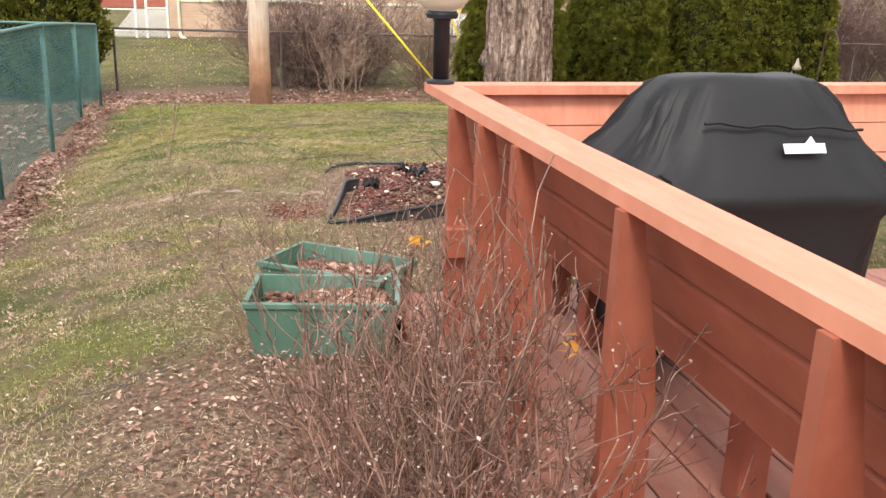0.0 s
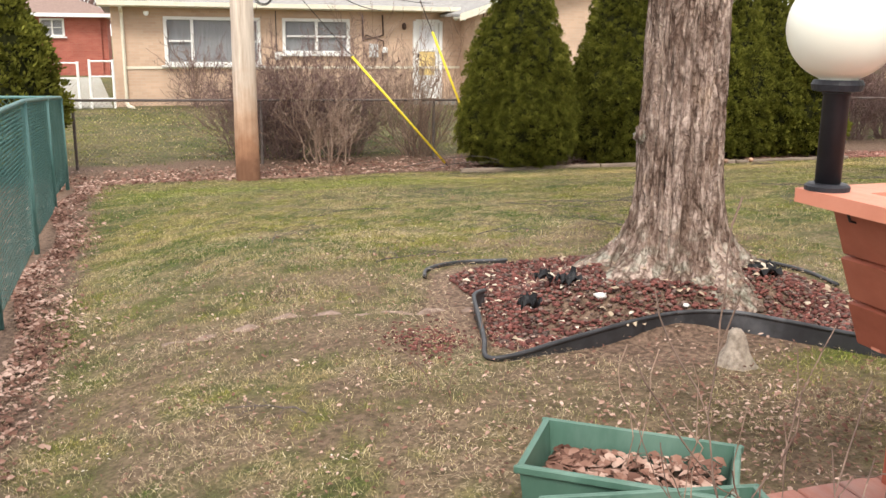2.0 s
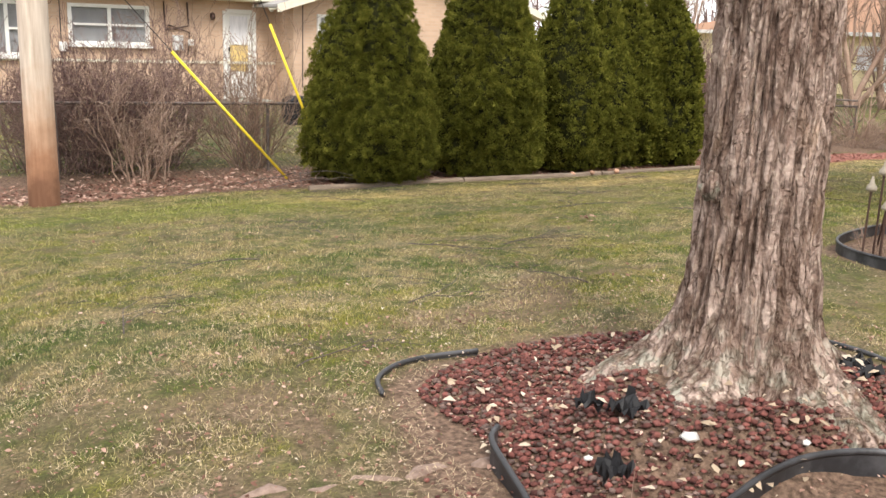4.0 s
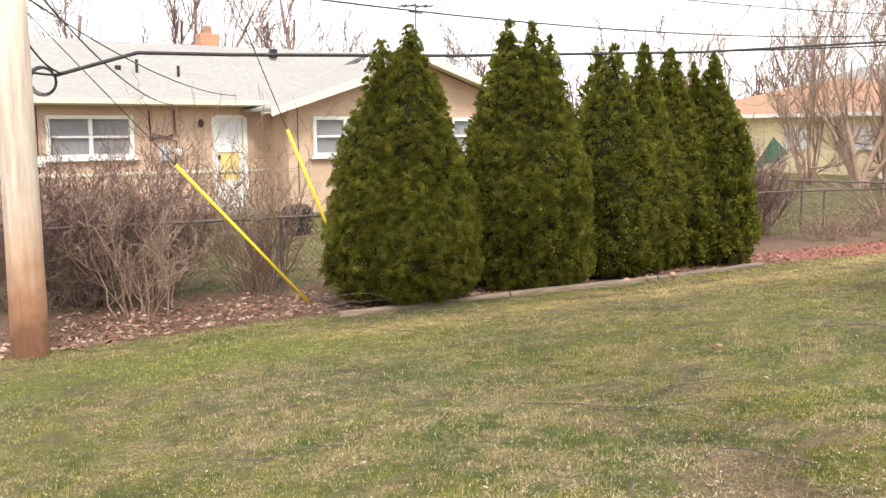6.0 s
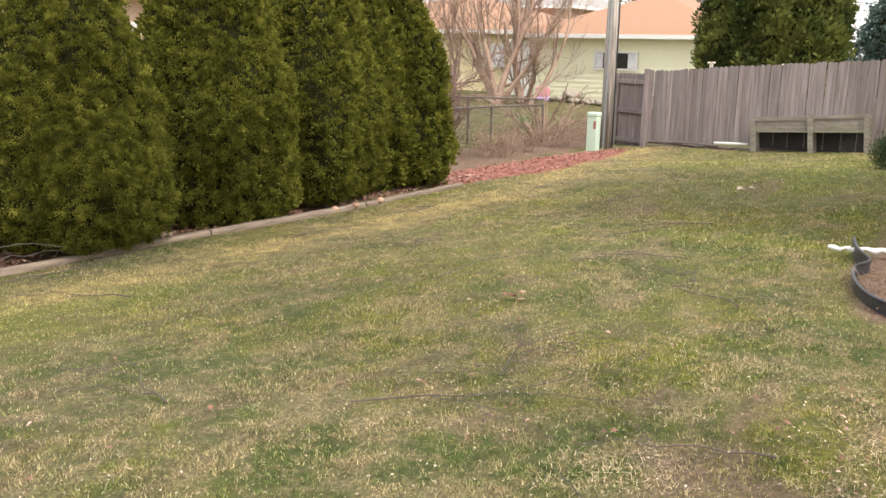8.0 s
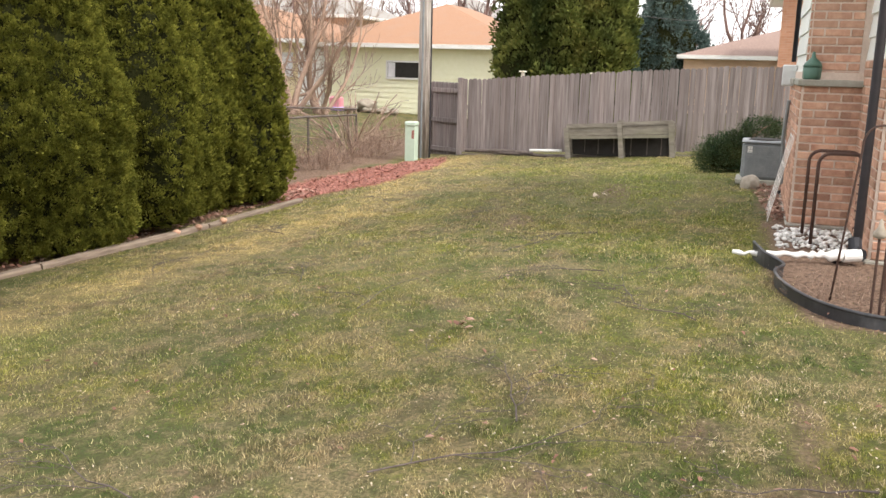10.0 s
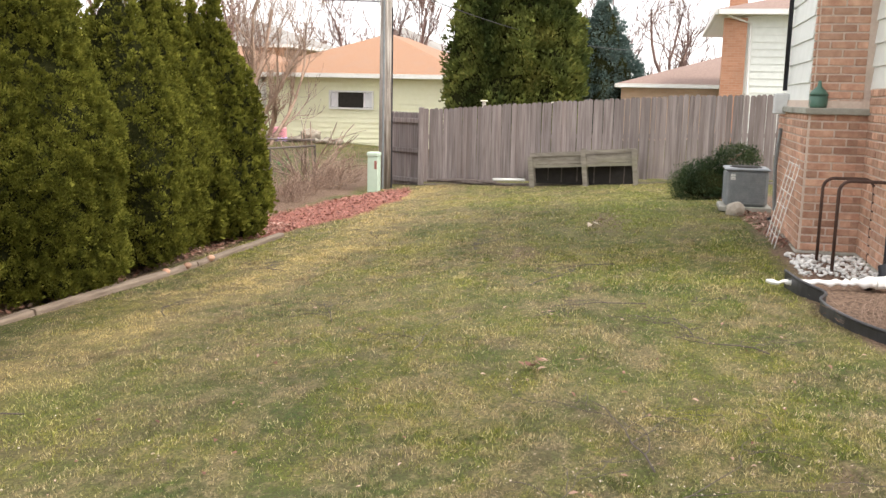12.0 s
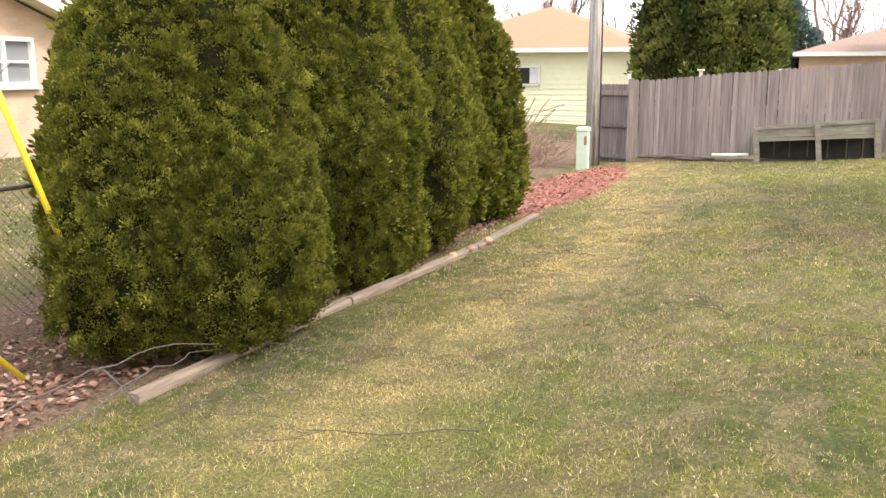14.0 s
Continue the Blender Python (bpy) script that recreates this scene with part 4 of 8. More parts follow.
def make_rocks():
    r = np.random.RandomState(31)
    n = 9500
    a, d = r.uniform(0, 6.28, n), np.sqrt(r.uniform(0.04, 1.0, n))
    x, y = 1.78 + np.cos(a) * d * 1.22, 6.12 + np.sin(a) * d * 1.06
    ok = y > np.interp(x, [0.6, 0.95, 1.47, 1.93, 2.3, 2.6], [5.5, 5.50, 5.6, 5.52, 5.1, 4.9]) + 0.02
    ok &= ~((x < 0.88) & (y > 5.4) & (x < 0.62 + (y - 5.45) * 0.32))
    x, y = x[ok], y[ok]
    h = len(x) * 3 // 4
    stuff("lava_rocks", pebbles("lava_rocks", x[:h], y[:h], 0.0155, LAVA, 32, 0.6), "dark red lava rocks filling the bed round the tree", "rocks")
    stuff("lava_rocks", pebbles("lava_rocks", x[h:], y[h:], 0.014, LAVA_GREY, 33, 0.8), "brownish lava rocks in the bed round the tree", "rocks")
    x, y = r.normal(0.44, 0.11, 420), r.normal(5.80, 0.15, 420)
    stuff("lava_rocks", pebbles("lava_rocks", x, y, 0.010, LAVA, 34, 0.3), "red rock crumbs spilt on the lawn", "rocks")
    x, y = r.uniform(0.75, 2.9, 240), r.uniform(5.5, 7.0, 240)
    stuff("leaf_litter", leaf_cloud("leaf_litter", x, y, 0.02, PALE_LEAF, 35, 0.05), "pale leaves among the red rocks", "leaves")
    n = 6000
    x, y = r.uniform(10.0, 17.0, n), r.uniform(13.4, 15.1, n)
    m = zones(x, y)[1]
    x, y = x[m > 0.5], y[m > 0.5]
    stuff("mulch_chips", leaf_cloud("mulch_chips", x, y, 0.024, MULCH_CHIP, 36, 0.02), "bright red wood mulch chips at the end of the hedge", "mulch")
    n = 420
    x, y = r.uniform(7.2, 8.25, n), r.uniform(7.45, 8.12, n)
    stuff("white_stones", pebbles("white_stones", x, y, 0.025, WHITE_STONE, 37, 0.5), "white marble stones at the foot of the brick pier", "stones")
    for i, (px, py, s) in enumerate(((1.346, 5.787, 0.045), (1.05, 5.95, 0.03), (1.75, 5.62, 0.03))):
        o = tagged(new("stone", pebbles("stone", np.array([0.0]), np.array([0.0]), s, WHITE_STONE, 40 + i, 0.0, np.array([0.0]))), "pale stone lying on the red lava rocks", "stone")
        o.location = (px, py, g(px, py) + s * 0.6)


make_rocks()


def lumpy(name, c, s, material, label, category, seed=0, amp=0.25, freq=2.0, sub=3):
    bm = bmesh.new()
    bmesh.ops.create_icosphere(bm, subdivisions=sub, radius=1.0)
    for v in bm.verts:
        k = 1 + amp * noise.noise(v.co * freq + Vector((seed, seed, 0))) + amp * 0.4 * noise.noise(v.co * freq * 3 + Vector((0, seed, 1)))
        v.co = Vector((v.co.x * k * s[0], v.co.y * k * s[1], v.co.z * k * s[2]))
    me = bpy.data.meshes.new(name)
    bm.to_mesh(me)
    bm.free()
    me.materials.append(material)
    me.shade_smooth()
    ob = tagged(new(name, me), label, category)
    ob.location = c
    return ob




def make_upright_stone(x, y):
    mb, nu = MB(), 26
    prof = [(0.105, -0.05), (0.098, 0.0), (0.080, 0.03), (0.060, 0.06), (0.047, 0.09), (0.041, 0.12), (0.035, 0.145), (0.024, 0.162), (0.006, 0.168)]
    v = []
    for r, h in prof:
        for i in range(nu):
            a = 2 * math.pi * i / nu
            k = 1 + 0.22 * noise.noise((math.cos(a) * 1.6, math.sin(a) * 1.6, h * 14)) + 0.08 * noise.noise((math.cos(a) * 5, math.sin(a) * 5, h * 60))
            v.append((r * math.cos(a) * k + 0.02 * (0.1 - h), r * math.sin(a) * k - 0.25 * (0.1 - h) * 0.4, h))
    f = [tuple(range(nu - 1, -1, -1)), tuple((len(prof) - 1) * nu + i for i in range(nu))]
    for j in range(len(prof) - 1):
        f += [(j * nu + i, j * nu + (i + 1) % nu, (j + 1) * nu + (i + 1) % nu, (j + 1) * nu + i) for i in range(nu)]
    o = tagged(new("garden_stone", mb.add(v, f).mesh("garden_stone", STONE_PALE, True)), "pale rough cone-shaped stone on the grass beside the bed edging", "stone")
    o.location = (x, y, g(x, y))


STONE_PALE = surface("pale_pitted_stone", (0.17, 0.135, 0.105), (0.42, 0.35, 0.285), 38, 6, (0.17, 0.16, 0.11), 0.95, 0.9)
make_upright_stone(1.67, 5.08)
lumpy("garden_stone", (11.35, 8.34, g(11.35, 8.34) + 0.05), (0.13, 0.11, 0.11), STONE, "grey round stone beside the air conditioner", "stone", 5)
for px, py in ((7.55, 13.92), (7.86, 13.86), (8.3, 13.83)):
    lumpy("terracotta_ball", (px, py, g(px, py) + 0.05), (0.038, 0.040, 0.032), BRICK_A, "small orange brick lump on the landscape timber", "brick lump", px, 0.2)


# ---- deck ----
def make_deck():
    d = thing("deck", (0, 0, 0), "low deck with red painted boards, partly worn to grey", "deck")
    w = 0.145
    for i in range(24):
        x = 0.765 + i * 0.153
        part("deck_board", MB().box((x, 1.35, 0.095), (w, 5.0, 0.035), bevel=0.005), DECK_PAINT, d)
    part("rim_joist", MB().box((0.70, 1.35, 0.03), (0.038, 5.0, 0.2), bevel=0.004), RED_PAINT, d)
    part("rim_joist", MB().box((2.5, 3.84, 0.02), (3.5, 0.038, 0.12), bevel=0.004), RED_PAINT, d)
    r = thing("deck_railing", (0, 0, 0), "red painted deck railing, sloped boards on tapered posts, faded flat cap", "railing")
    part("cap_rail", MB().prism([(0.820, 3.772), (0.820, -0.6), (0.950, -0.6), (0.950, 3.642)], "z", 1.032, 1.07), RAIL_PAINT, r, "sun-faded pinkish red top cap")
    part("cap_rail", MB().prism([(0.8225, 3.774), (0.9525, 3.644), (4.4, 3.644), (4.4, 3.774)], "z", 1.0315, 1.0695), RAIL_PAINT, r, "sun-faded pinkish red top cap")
    seams = [(0.896, 1.029), (0.938, 0.893), (0.980, 0.762), (1.022, 0.628)]
    for (x0, z0), (x1, z1) in zip(seams[:-1], seams[1:]):
        a0, t0 = x0 - 0.008, z0 - 0.007
        part("rail_board", MB().prism([(a0 + 0.003, t0 - 0.004), (a0 + 0.010, t0), (a0 + 0.042, t0 + 0.008), (x1 + 0.040, z1 + 0.012), (x1 + 0.006, z1), (x1, z1 + 0.005)], "y", -0.6, 3.70), RED_PAINT, r)
    for k, (z0, z1) in enumerate(((1.029, 0.90), (0.894, 0.765), (0.759, 0.63))):
        y0, y1 = 3.735 - 0.03 * k, 3.705 - 0.03 * k
        part("rail_board", MB().prism([(y0, z0), (y0 - 0.034, z0), (y1 - 0.034, z1), (y1, z1)], "x", 0.96 + 0.03 * k, 4.4), RAIL_PAINT, r, "paler salmon-red inner board")
    prof = [(0.808, 1.031), (0.858, 1.031), (0.918, 0.70), (0.928, 0.58), (0.920, -0.05), (0.808, -0.05), (0.803, 0.6)]
    for y in (3.27, 2.88, 2.50, 1.75, 1.04, 0.3, -0.4):
        part("post", MB().prism(prof, "y", y - 0.019, y + 0.019), RED_PAINT, r)
        part("brace_post", MB().box((1.37, y + 0.25, 0.27), (0.09, 0.09, 0.31), bevel=0.006), RED_PAINT, r)
    for x in (1.3, 2.0, 2.8, 3.6):
        part("post", MB().prism([(3.80 - 0.03, 1.0305), (3.72, 1.0305), (3.645, 0.6), (3.65, -0.05), (3.80, -0.05), (3.80, 0.6)], "x", x - 0.022, x + 0.022), RED_PAINT, r)
    part("corner_block", MB().box((0.875, 3.25, 0.53), (0.16, 0.09, 0.12), bevel=0.006), RED_PAINT, r)
    b = thing("deck_bench", (0, 0, 0), "red painted built-in bench seat along the deck railing", "bench")
    for k in range(2):
        part("seat_board", MB().box((1.32 + 0.15 * k, 1.5, 0.447), (0.14, 4.1, 0.036), bevel=0.005), RED_PAINT, b)


make_deck()


def make_globe_lamp():
    l = thing("globe_lamp", (0.875, 3.715, 1.07), "white round globe lamp on a short black post, deck railing corner", "lamp")
    part("base_plate", MB().lathe([(0.058, 0), (0.058, 0.012), (0.05, 0.018), (0.03, 0.02)]), BLACK_METAL, l, smooth=False)
    part("post", MB().lathe([(0.033, 0.015), (0.033, 0.25), (0.036, 0.252), (0.036, 0.262)], sides=28), BLACK_METAL, l, smooth=True)
    part("fitter", MB().lathe([(0.036, 0.258), (0.062, 0.262), (0.066, 0.278), (0.06, 0.29)], sides=28), BLACK_METAL, l)
    prof = [(0.05, 0.272)] + [(0.140 * math.cos(a), 0.424 + 0.140 * math.sin(a)) for a in np.linspace(-1.22, 1.56, 22)]
    part("globe", MB().lathe(prof, sides=40), GLOBE, l, "white acrylic globe", smooth=True)
    part("hook", MB().tube([(0.0, -0.08, -0.04), (0.01, -0.085, -0.07), (0.03, -0.09, -0.075), (0.045, -0.09, -0.05)], 0.004, 6), BLACK_METAL, l)


make_globe_lamp()


def make_grill():
    """A cover draped over a barbecue: sections up the height with folds."""
    c = thing("covered_grill", (1.82, 3.03, 0.115), "barbecue grill under a draped black vinyl cover on the deck", "grill")
    me = MB()
    nu, rows = 120, []
    lv = [(0.13, .47, .285), (0.2, .475, .285), (0.42, .49, .295), (0.58, .52, .315), (0.635, .57, .335), (0.665, .60, .335), (0.695, .595, .325), (0.75, .545, .285), (0.82, .485, .24), (0.90, .42, .19), (0.98, .355, .15), (1.035, .31, .12), (1.058, .285, .10), (1.066, .24, .08), (1.068, .14, .04)]
    verts = []
    for j, (h, hx, hy) in enumerate(lv):
        for i in range(nu):
            t = 2 * math.pi * i / nu
            e = 0.32 if h < 0.7 else 0.42
            cx, sy = math.copysign(abs(math.cos(t)) ** e, math.cos(t)), math.copysign(abs(math.sin(t)) ** e, math.sin(t))
            p = Vector((cx * hx, sy * hy, h))
            f = 0.05 * noise.noise(Vector((t * 2.2, h * 3, 1))) + 0.034 * max(0.0, 1 - abs(noise.noise(Vector((t * 3.5 + h * 4, h * 3, 3)))) * 4.5) * (1 if 0.66 < h < 1.0 else 0.4)
            if h < 0.6:
                f += 0.02 * math.sin(t * 9 + 2 * noise.noise(Vector((t, 0, 0)))) * (0.6 - h)
            k = 1 + f / max(hx, 0.12) if h < 1.05 else 1
            verts.append((p.x * k, p.y * k, h + (0.014 * noise.noise(Vector((p.x * 4, p.y * 4, 2))) if h > 0.6 else 0)))
    fs = [tuple((len(lv) - 1) * nu + i for i in range(nu))]
    for j in range(len(lv) - 1):
        for i in range(nu):
            k = (i + 1) % nu
            fs.append((j * nu + i, j * nu + k, (j + 1) * nu + k, (j + 1) * nu + i))
    me.add(verts, fs)
    part("cover", me, COVER, c, smooth=True)
    part("hem", MB().tube([(-0.24 + 0.055 * k, -0.232 - 0.0015 * k + 0.003 * math.sin(k * 2), 0.925 - 0.002 * k + 0.006 * math.sin(k * 1.7)) for k in range(12)], 0.006, 6), COVER, c)
    part("handle_loop", MB().tube([(-0.46, -0.30, 0.68), (-0.47, -0.31, 0.74), (-0.43, -0.31, 0.77), (-0.38, -0.30, 0.74), (-0.37, -0.29, 0.68)], 0.006, 6), COVER, c)
    lb = MB()
    lb.box((0.12, -0.283, 0.845), (0.16, 0.004, 0.036), m=pose(0, 0, 0, -32, 0, 0))
    lb.prism([(0.125, 0.857), (0.145, 0.885), (0.17, 0.857)], "y", -0.275, -0.269)
    part("label", lb, WHITE_LABEL, c, "white cloth label")


make_grill()


def make_planter(loc, rz, label, seed):
    p = thing("planter", loc, label, "planter", "green planter boxes", rz)
    L, W, H, t = 0.60, 0.36, 0.25, 0.012
    b = MB()
    bx, by, tx, ty = L / 2 - 0.025, W / 2 - 0.025, L / 2, W / 2

    def ring(x, y, z):
        return [(-x, -y, z), (x, -y, z), (x, y, z), (-x, y, z)]
    v = ring(bx, by, 0) + ring(tx, ty, H) + ring(tx - t, ty - t, H) + ring(bx - t, by - t, 0.02)
    f = [(3, 2, 1, 0), (12, 13, 14, 15)]
    for a in (0, 4, 8):
        f += [(a + i, a + (i + 1) % 4, a + 4 + (i + 1) % 4, a + 4 + i) for i in range(4)]
    b.add(v, f)
    part("box", b, PLANTER, p)
    r = MB()
    for s in (-1, 1):
        r.box((0, s * (ty + 0.002), H - 0.012), (L + 0.03, 0.014, 0.026), bevel=0.004)
        r.box((s * (tx + 0.002), 0, H - 0.0125), (0.014, W - 0.012, 0.026), bevel=0.004)
    part("rim", r, PLANTER, p)
    part("soil", MB().box((0, 0, 0.10), (2 * bx - 2 * t, 2 * by - 2 * t, 0.14), bevel=0.01), surface("dark_potting_soil", (0.05, 0.03, 0.02), (0.13, 0.085, 0.06), 40, 5, rough=0.95, bump=0.8), p)
    rr = np.random.RandomState(seed)
    n = 600
    x, y = rr.uniform(-bx + 0.02, bx - 0.02, n), rr.uniform(-by + 0.02, by - 0.02, n)
    stuff("leaves", leaf_cloud("leaves", x, y, 0.019, DEAD_LEAF, seed, 0.03, np.full(n, 0.165)), "", "", p)
    stems = []
    for k in range(3):
        x0, y0 = rr.uniform(-0.15, 0.15), rr.uniform(-0.1, 0.1)
        q = np.array([x0, y0, 0.15])
        for s in range(6):
            w = q + np.array([rr.normal(0, 0.02), rr.normal(0, 0.02), 0.07])
            stems.append((*q, *w, 0.002, 0.0018))
            q = w
    stuff("dry_stems", rods("dry_stems", stems, TWIG_TAN), "", "", p)


make_planter((0.475, 3.955, g(0.475, 3.955) - 0.02), -37.5, "faded green plastic planter box with dead leaves, standing on lawn", 51)
make_planter((0.375, 3.56, g(0.375, 3.56) - 0.015), -11.0, "faded green plastic planter box full of brown leaves beside the deck", 52)


# ---- the large tree ----
def make_big_tree():
    t = thing("tree", (2.01, 6.13, 0.0), "large old tree with deeply furrowed grey-brown bark and flared roots", "tree")
    nu, nz = 220, 230
    hs = np.concatenate([np.linspace(-0.02, 2.6, 190), np.linspace(2.62, 6.5, nz - 190)])
    verts = []
    for h in hs:
        zz = h + 0.1
        r0 = 0.212 - 0.004 * min(h, 3) + 0.09 * math.exp(-max(h - 0.10, -0.1) / 0.14) + 0.07 * math.exp(-h / 0.36)
        for i in range(nu):
            a = 2 * math.pi * i / nu
            ca, sa = math.cos(a), math.sin(a)
            root = (0.5 + 0.5 * math.cos(a * 5 + 1.1 + 0.7 * math.sin(a * 2))) * (0.12 + 0.14 * max(0, ca * ca - 0.2)) * math.exp(-max(h - 0.08, 0) / 0.14)
            q = Vector((ca * 1.35, sa * 1.35, h * 0.4))
            warp = 0.25 * noise.noise(Vector((ca * 1.5, sa * 1.5, h * 2.2)))
            ridge = 1 - abs(noise.noise(Vector((ca * 5.6 + warp, sa * 5.6 + warp, h * 1.0)))) * 2.6
            ridge2 = 1 - abs(noise.noise(Vector((ca * 11 + warp * 2, sa * 11, h * 2.8 + warp)))) * 2.2
            plate = noise.noise(Vector((ca * 13, sa * 13, h * 11)))
            r = r0 + 0.02 + root - 0.030 * max(ridge, 0) ** 2.2 - 0.015 * max(ridge2, 0) ** 2 + 0.013 * plate + 0.02 * noise.noise(q)
            verts.append((r * ca - 0.012 * h, r * sa, zz))
    fs = []
    for j in range(nz - 1):
        for i in range(nu):
            k = (i + 1) % nu
            fs.append((j * nu + i, j * nu + k, (j + 1) * nu + k, (j + 1) * nu + i))
    part("trunk", MB().add(verts, fs), BARK, t, smooth=True)
    seg = []
    rr = np.random.RandomState(3)

    def grow(p, d, ln, r, depth):
        for _ in range(4):
            d = d + rr.normal(0, 0.14, 3) + np.array([0, 0, 0.05])
            d /= np.linalg.norm(d)
            q = p + d * ln / 4
            seg.append((*p, *q, r, r * 0.9))
            p, r = q, r * 0.9
            if depth and rr.rand() < 0.75:
                e = d + rr.normal(0, 0.6, 3)
                grow(p, e / np.linalg.norm(e), ln * 0.7, r * 0.62, depth - 1)
    for k in range(5):
        a = k * 1.26 + 0.4
        grow(np.array([-0.06, 0, 5.6 + 0.15 * k]), np.array([math.cos(a) * 0.7, math.sin(a) * 0.7, 0.7]), 2.8, 0.12, 4)
    stuff("limbs", rods("limbs", seg, TWIG_GREY, 5), "", "", t)
    rp = [(x, float(np.interp(x, [-0.8, -0.45, -0.15, 0.2, 0.85], [6.46, 6.37, 6.40, 6.30, 6.20])) + 0.025 * math.sin(x * 23)) for x in np.linspace(0.85, -0.8, 24)]
    part("surface_root", MB().tube([(x - 2.01, y - 6.13, g(x, y) - 0.024 + 0.013 * math.sin(i * 2.3)) for i, (x, y) in enumerate(rp)], [0.030 + 0.008 * math.sin(i * 1.9) for i in range(len(rp))], 10), ROOT, t, "pale weathered root breaking the turf", smooth=True)
    for k, (a, h, s) in enumerate(((2.75, 0.92, 0.05),)):
        o = lumpy("knot", (-0.30, 0.10, 1.0), (0.05, 0.05, 0.06), BARK, "", "", 3, 0.5, 3)
        o.parent = t
        o.location = (-0.225, 0.05, 0.95)




make_big_tree()


# ---- bare shrubs ----
def twigs(seed, stems, height, spread, r0, depth, density=0.7, wob=0.18, up=0.12, base=0.12, seglen=5, min_r=0.0012, arch=0.0):
    rr = np.random.RandomState(seed)
    seg, tips, mains = [], [], []

    def grow(p, d, ln, r, dep, out):
        for _ in range(seglen):
            d = d + rr.normal(0, wob, 3) + np.array([0, 0, up - arch * np.hypot(p[0], p[1])])
            d = d / np.linalg.norm(d)
            q = p + d * ln / seglen
            r2 = max(r * 0.86, min_r)
            out.append((*p, *q, r, r2))
            p, r = q, r2
            if dep and rr.rand() < density:
                e = d + rr.normal(0, 0.5, 3)
                grow(p, e / np.linalg.norm(e), ln * rr.uniform(0.35, 0.6), r * 0.62, dep - 1, seg)
        tips.append(p)
    for _ in range(stems):
        a = rr.uniform(0, 6.28)
        lean = rr.uniform(0.02, spread)
        b = np.array([math.cos(a) * base * rr.rand(), math.sin(a) * base * rr.rand(), -0.03])
        mains.append([])
        grow(b, np.array([math.cos(a) * lean, math.sin(a) * lean, 1.0]), height * rr.uniform(0.6, 1.1), r0 * rr.uniform(0.6, 1.2), depth, mains[-1])
    return mains, seg, np.array(tips)


def woody(parent, mains, seg, material, sides=4):
    """Each main stem is a part; the fine twigs are joined."""
    for m in mains[:40]:
        part("stem", rods("stem", m, material, sides + 1), None, parent)
    rest = seg + [s for m in mains[40:] for s in m]
    if rest:
        stuff("twigs", rods("twigs", rest, material, 3), "", "", parent)


def shrub(loc, label, material, seed, stems, height, spread, r0, depth, buds=None, **kw):
    s = thing("bare_shrub", loc, label, "shrub")
    mains, seg, tips = twigs(seed, stems, height, spread, r0, depth, **kw)
    woody(s, mains, seg, material)
    if buds:
        mat, size, n = buds
        rr = np.random.RandomState(seed + 1)
        t = tips[rr.permutation(len(tips))[:n]]
        me = leaf_cloud("buds", np.repeat(t[:, 0], 3), np.repeat(t[:, 1], 3), size, mat, seed, 0.004, np.repeat(t[:, 2], 3))
        stuff("buds", me, "", "", s)
    return s


